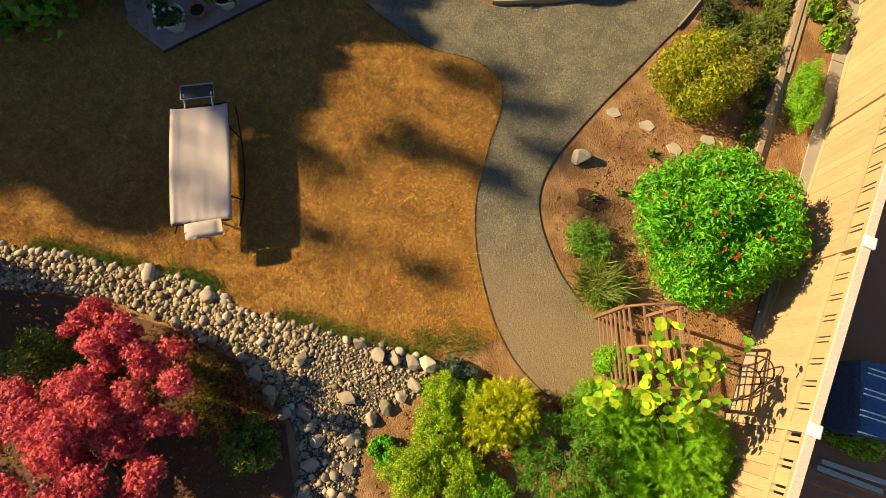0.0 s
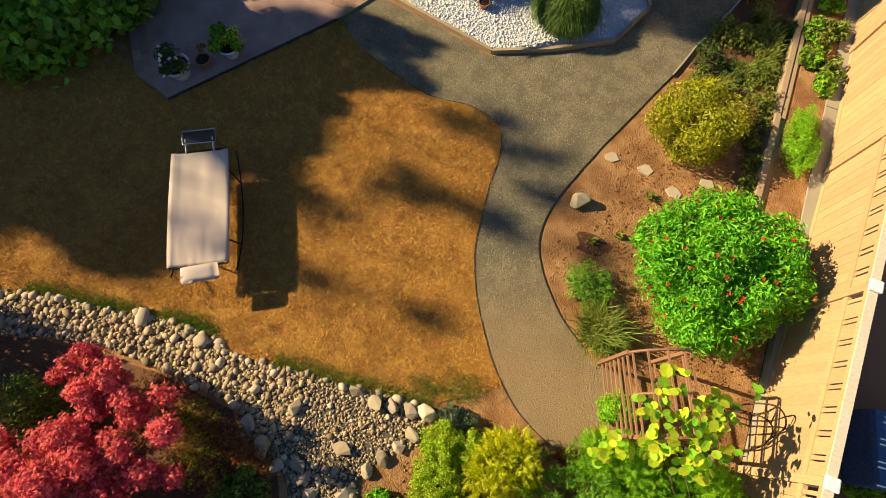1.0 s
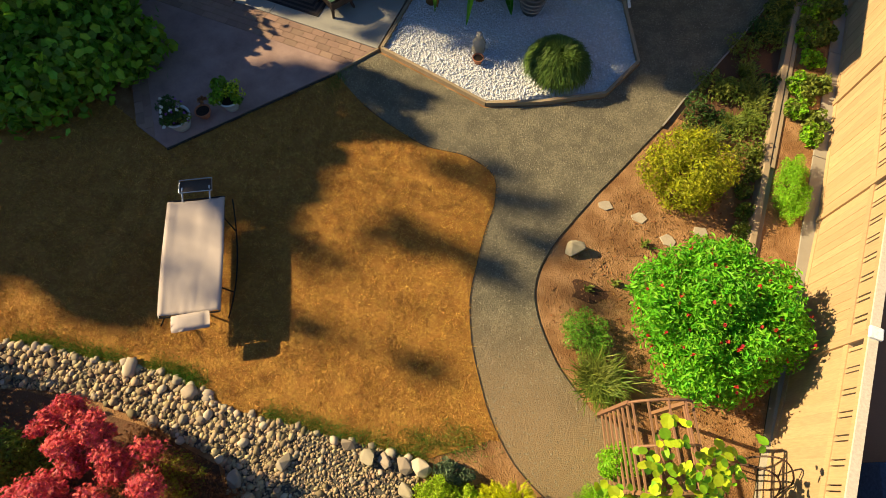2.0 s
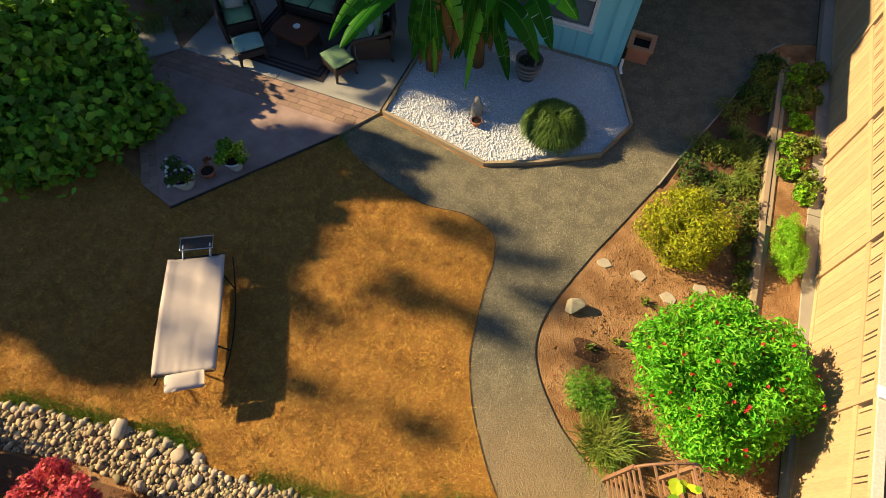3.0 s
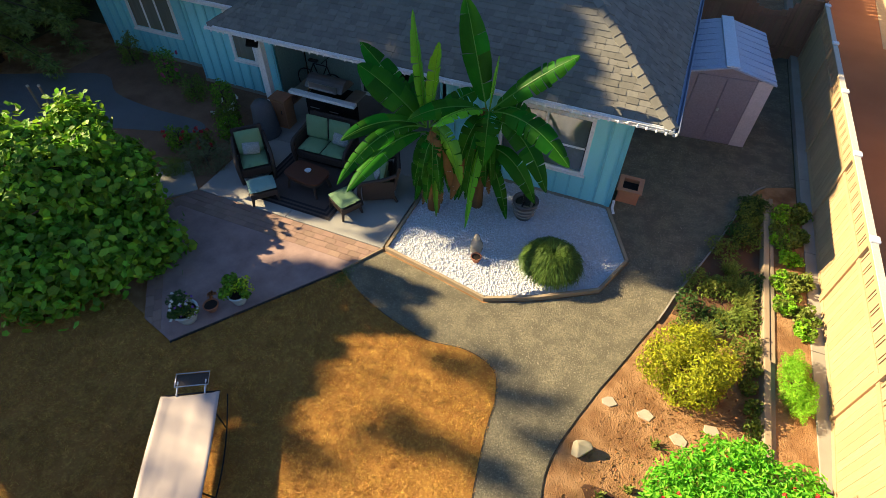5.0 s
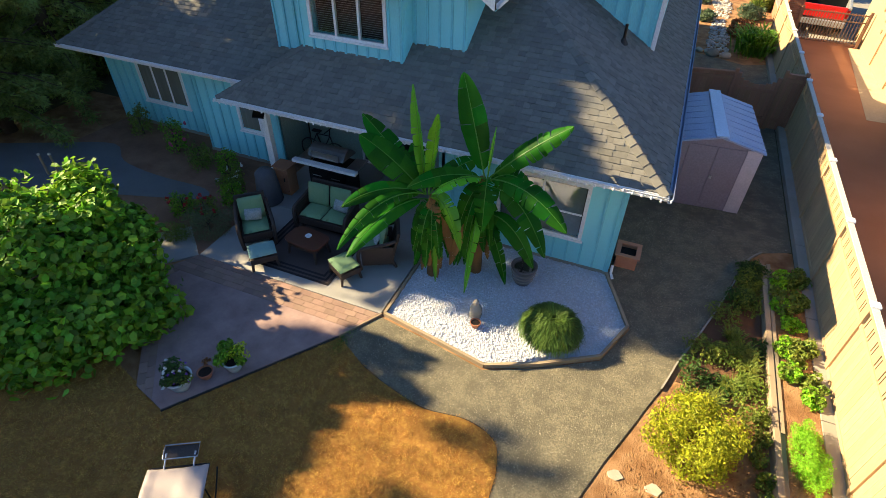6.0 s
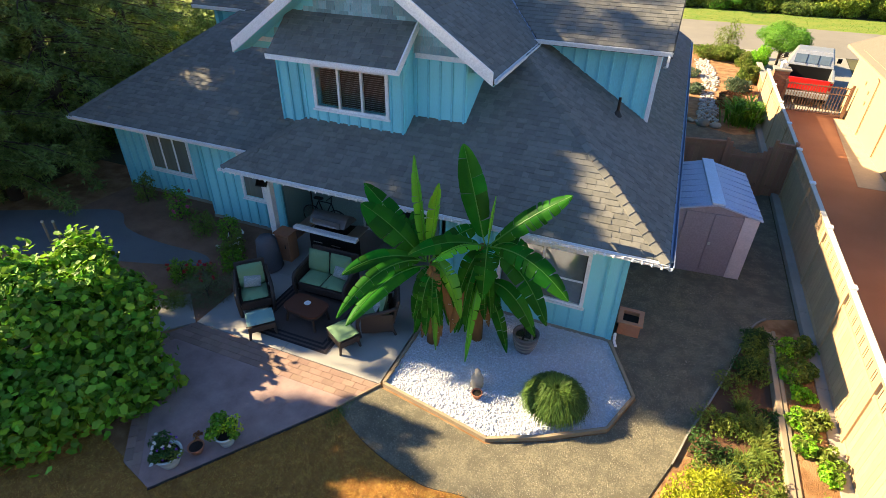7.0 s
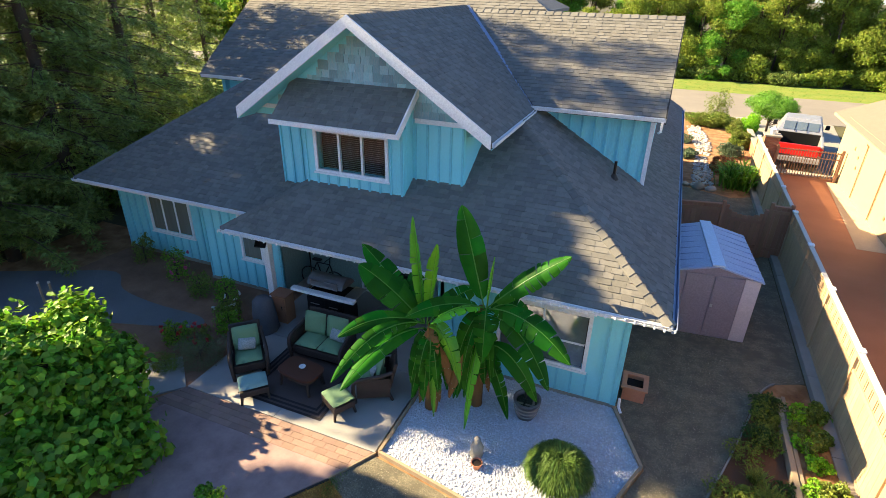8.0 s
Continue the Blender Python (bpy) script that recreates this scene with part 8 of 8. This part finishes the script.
for x0, y0, x1, y1 in ((5.72, 1.27, 6.6, 1.33), (5.68, 1.17, 6.58, 1.2)):
    bd = thing("timber_board", "pale sawn board lying on the drive", "board", (x0, y0, 0.02), group="loose boards")
    part("board", beam((x0, y0, 0.045), (x1, y1, 0.045), 0.07, 0.045), PALERAIL, bd)

# ---- trees around ----
def conifer(x, y, h, r, mat, n, seed, label, low=0.04, group="", size=0.34, thin=1.0):
    """A conifer: straight trunk, drooping whorls of boughs, needles in flat sprays along them."""
    e = thing("conifer_tree", label, "tree", (x, y, 0), group=group)
    rg = np.random.default_rng(seed)
    bm = tube([(x, y, -0.05), (x, y, h * 0.5), (x, y, h * 0.98)], [0.016 * h, 0.011 * h, 0.01], sides=8)
    places, nrm = [], []
    count = int(h * 9)
    for i in range(count):
        t = low + (0.98 - low) * (i + rg.random()) / count
        a = rg.uniform(0, 6.28)
        ln = r * (1 - t) ** 0.75 * rg.uniform(0.65, 1.12) + 0.25
        z = h * t
        d = np.array([math.cos(a), math.sin(a), 0])
        end = np.array([x, y, z]) + d * ln + np.array([0, 0, -0.22 * ln])
        tube([(x, y, z), tuple((np.array([x, y, z]) + end) / 2 + np.array([0, 0, 0.06 * ln])), tuple(end)], [0.03, 0.02, 0.006], bm, 4, False)
        m = int(n / count * (0.4 + 1.2 * (1 - t)))
        u = rg.random(m) ** 0.6
        side = np.array([-d[1], d[0], 0])
        p = np.array([x, y, z]) + d * (u * ln)[:, None] + side * (rg.normal(0, 0.22 * r * 0.35, m) * (1.1 - u * 0.6))[:, None]
        p[:, 2] += -0.22 * ln * u**1.4 + rg.normal(0, 0.10, m) - 0.1
        places.append(p)
        nrm.append(np.tile([0, 0, 1.0], (m, 1)) + d * 0.3)
    part("trunk", bm, BARK, e, smooth=True)
    leaves("needles", np.concatenate(places), np.concatenate(nrm), size, size * 0.42, mat, e, seed + 1, shape="star", jitter=0.5, droop=0.6)
    return e


def broadleaf(x, y, h, r, mat, n, seed, label, low=0.3, group="", leaf=0.22, lumps=24):
    e = thing("unseen_shade_tree", label, "tree", (x, y, 0), group=group)
    limbs(x, y, h * 0.8, r * 0.8, seed, 9, 0.014 * h, e, 0.3)
    c = h * (low + 1) / 2
    p, q = blobs(lumped(x, y, c, r, r, h * (1 - low) / 2, lumps, seed, 0.34), n, seed + 1, 0.55)
    leaves("foliage", p, q, leaf, leaf * 0.62, mat, e, seed + 2, jitter=0.6)
    return e


# west side: dark conifers shade the house, unseen leafy trees are added to shade the lower lawn
rg = random.Random(77)
# the first few stand out of view, placed to shade patio, pebbles and roof
WEST = [(-18.3, 7.01, 13.0, 2.3), (-17.2, 7.58, 12.2, 2.4), (-16.8, 8.94, 12.5, 2.6), (-18.5, 8.11, 13.3, 2.9), (-18.8, 9.51, 14.6, 3.1), (-20.5, 10.48, 15.2, 3.1), (-17.4, 11.63, 13.9, 2.7), (-18.6, 13.11, 17.0, 3.5), (-20.2, 14.28, 18.5, 3.7), (-21.6, 15.06, 17.3, 3.2), (-21.4, 17.86, 14.2, 2.8), (-26.5, 24.07, 15.8, 3.2), (-30.5, 28.5, 12.0, 2.6), (-24.5, 18.11, 16.8, 3.4), (-25.5, 12.09, 15.8, 3.2), (-28.0, 15.04, 16.9, 3.5), (-27, 22, 15, 3.4), (-44, 27, 14, 3.6), (-40, 31, 15, 3.6), (-45, 36, 16, 3.8), (-38, 39, 12, 3.4), (-50, 31, 17, 4), (-34, 46, 12, 3.4), (-52, 42, 17, 4)]
for i, (x, y, h, r) in enumerate(WEST):
    conifer(x, y, h, r, L_DARK, 21000 if i < 4 else 15000 if i < 8 else 10000 if i < 16 else 5000, 3000 + int(abs(x * 371 + y * 1013)), "tall dark conifer at the edge of the garden", group="west conifers", size=0.29 if i < 16 else 0.4, low=0.07)
for i in range(22):
    shrub("understorey_shrub", "dark leafy undergrowth beneath the conifers", -16.4 - rg.uniform(0, 7), 10.5 + i * 1.0, 1.5, 1.3, rg.uniform(1.2, 3.2), rg.choice((L_DARK, L_DARK, L_BED)), 2200, 0.22, 0.1, 3300 + i * 7, 10, group="undergrowth")
# added trees out of view, there only to keep sun off the lawn
for i, (x, y, h, r) in enumerate(((-15.6, 1.45, 6.65, 1.0), (-15.9, 2.45, 7.5, 1.0), (-15.2, 3.8, 4.5, 0.9), (-17.0, 1.95, 7.5, 1.1))):
    broadleaf(x, y, h, r, L_GRAPE, 6500, 3420 + i * 9, "unseen leafy tree added to shade the lawn", 0.04, "hedge trees", 0.2, 26)
# added crown that trims the sun patch on the front roof
broadleaf(-17.6, 8.8, 12.75, 1.15, L_DARK, 7500, 3481, "unseen dark leafy tree added to shade the front roof", 0.85, "tall trees", 0.22, 24)
broadleaf(-15.4, 3.75, 7.2, 0.8, L_GRAPE, 3600, 3456, "unseen leafy tree added to shade the lawn", 0.72, "hedge trees", 0.2, 20)
# thin added crown, half shades the gravel bend
broadleaf(-16.3, 4.55, 8.5, 0.8, L_GRAPE, 1000, 3470, "unseen thin-crowned tree added to dapple the gravel", 0.78, "hedge trees", 0.2, 16)


def tall_shade_tree(x, y, seed, north=9.0):
    """A tall unseen tree on a bare trunk, added to shade and dapple the lawn: a flat spreading crown at 12 to 15 m, its
    lower tier reaching north no further than given, and a few sprigs on a thin leader above.
    """
    e = thing("unseen_shade_tree", "tall unseen tree added to shade and dapple the lawn", "tree", (x, y, 0), group="tall trees")
    limbs(x, y, 14.3, 1.6, seed, 12, 0.2, e, 0.7)
    part("leader", tube([(x, y, 13.9), (x + 0.1, y, 18.3)], [0.04, 0.012], sides=5), BARK, e)
    rg2 = random.Random(seed)
    tier = [(x + rg2.uniform(-.2, .2), y + rg2.uniform(-1.0, 1.0), 14.85 + rg2.uniform(-.25, .15), 0.6, 0.8, 0.4) for _ in range(9)]
    p, q = blobs(tier, 2600, seed + 1, 0.9)
    leaves("foliage", p, q, 0.36, 0.24, L_WOOD, e, seed + 2, jitter=0.8)
    top = [(x + rg2.uniform(-1.8, 1.8), min(y + rg2.uniform(-1.8, 1.8), north), rg2.uniform(12.4, 13.9), 0.8, 0.8, 0.5) for _ in range(7)]
    p, q = blobs(top, 1250, seed + 3, 0.9)
    leaves("foliage", p, q, 0.36, 0.24, L_WOOD, e, seed + 4, jitter=0.8)
    sprigs = [(x + rg2.uniform(-1.2, 1.2), y + rg2.uniform(-1.2, 1.2), rg2.uniform(15.5, 18.5), 0.6, 0.26, 0.16) for _ in range(7)]
    p, q = blobs(sprigs, 130, seed + 5, 0.9)
    leaves("foliage", p, q, 0.3, 0.2, L_WOOD, e, seed + 6, jitter=0.8)


# out of view; their crowns are set where they block the sun
for i, (x, y) in enumerate(((-31.3, 0.2), (-30.9, 2.0), (-30.3, 2.25))):
    tall_shade_tree(x, y, 3460 + i * 9, 1.7)
# woods across the street
def wood_tree(x, y, h, r, mat, n, seed, leaf=0.34):
    """A roadside tree leafed from the ground up: uneven lumps of foliage about several stems, with dark gaps."""
    e = thing("roadside_tree", "leafy roadside tree in full summer leaf", "tree", (x, y, 0), group="roadside woods")
    limbs(x, y, h * 0.85, r * 0.7, seed, 9, 0.012 * h, e, 0.2)
    q = random.Random(seed)
    out = []
    for _ in range(int(h * 2.6)):
        t = q.random()
        w = r * (1.0 - 0.55 * t * t)
        a, k, s = q.uniform(0, 6.28), q.random() ** 0.5, q.uniform(0.45, 1.05)
        out.append((x + math.cos(a) * w * k, y + math.sin(a) * w * k, 0.4 + t * (h - 0.8), s * 1.05, s * 1.05, s * 0.75))
    p, nn = blobs(out, n, seed + 1, 0.6, ragged=0.4)
    leaves("foliage", p, nn, leaf, leaf * 0.55, mat, e, seed + 2, jitter=0.6)


for row, (yy, step, hh, count) in enumerate(((58.8, 2.1, 8.0, 46), (62.0, 2.5, 13, 40), (66.5, 3.4, 17, 30))):
    for i in range(count):
        x = -60 + i * step + rg.uniform(-.9, .9)
        wood_tree(x, yy + rg.uniform(-1.3, 1.3), hh * rg.uniform(0.55, 1.15), rg.uniform(1.7, 2.7), rg.choice((L_WOOD, L_WOOD, L_WOOD, L_WOOD, L_PINE)), (9000, 8000, 4000)[row] if -14 < x < 22 else 1300, 3500 + row * 400 + i * 9, (0.21, 0.25, 0.36)[row] if -14 < x < 22 else 0.6)
for i in range(9):                       # unseen trees added beyond the south end of the garden, to green the panes' reflections
    wood_tree(-15 + i * 3.0 + rg.uniform(-.8, .8), -15.5 + rg.uniform(-1, 1), rg.uniform(6.5, 9), rg.uniform(2.0, 2.6), L_WOOD, 3200, 5200 + i * 9, 0.42)
for i in range(30):
    x = -24 + i * 2.1 + rg.uniform(-.9, .9)
    shrub("hedgerow_shrub", "tangled green roadside thicket", x, 57.0 + rg.uniform(-.5, 1.0), 1.5, 0.9, rg.uniform(0.7, 2.8), rg.choice((L_WOOD, L_WOOD, L_BED, L_DARK)), 1500, 0.26, 0.13, 4500 + i * 7, 12, group="roadside thicket")
at = np.stack([np.random.default_rng(5).uniform(-25, 35, 14000), np.random.default_rng(6).uniform(50.6, 56.8, 14000)], 1)
tagged(blades("verge_grass", at, 0.07, 0.05, LUSH, None, 7, 0.8), "long green roadside grass", "grass", kind="stuff")
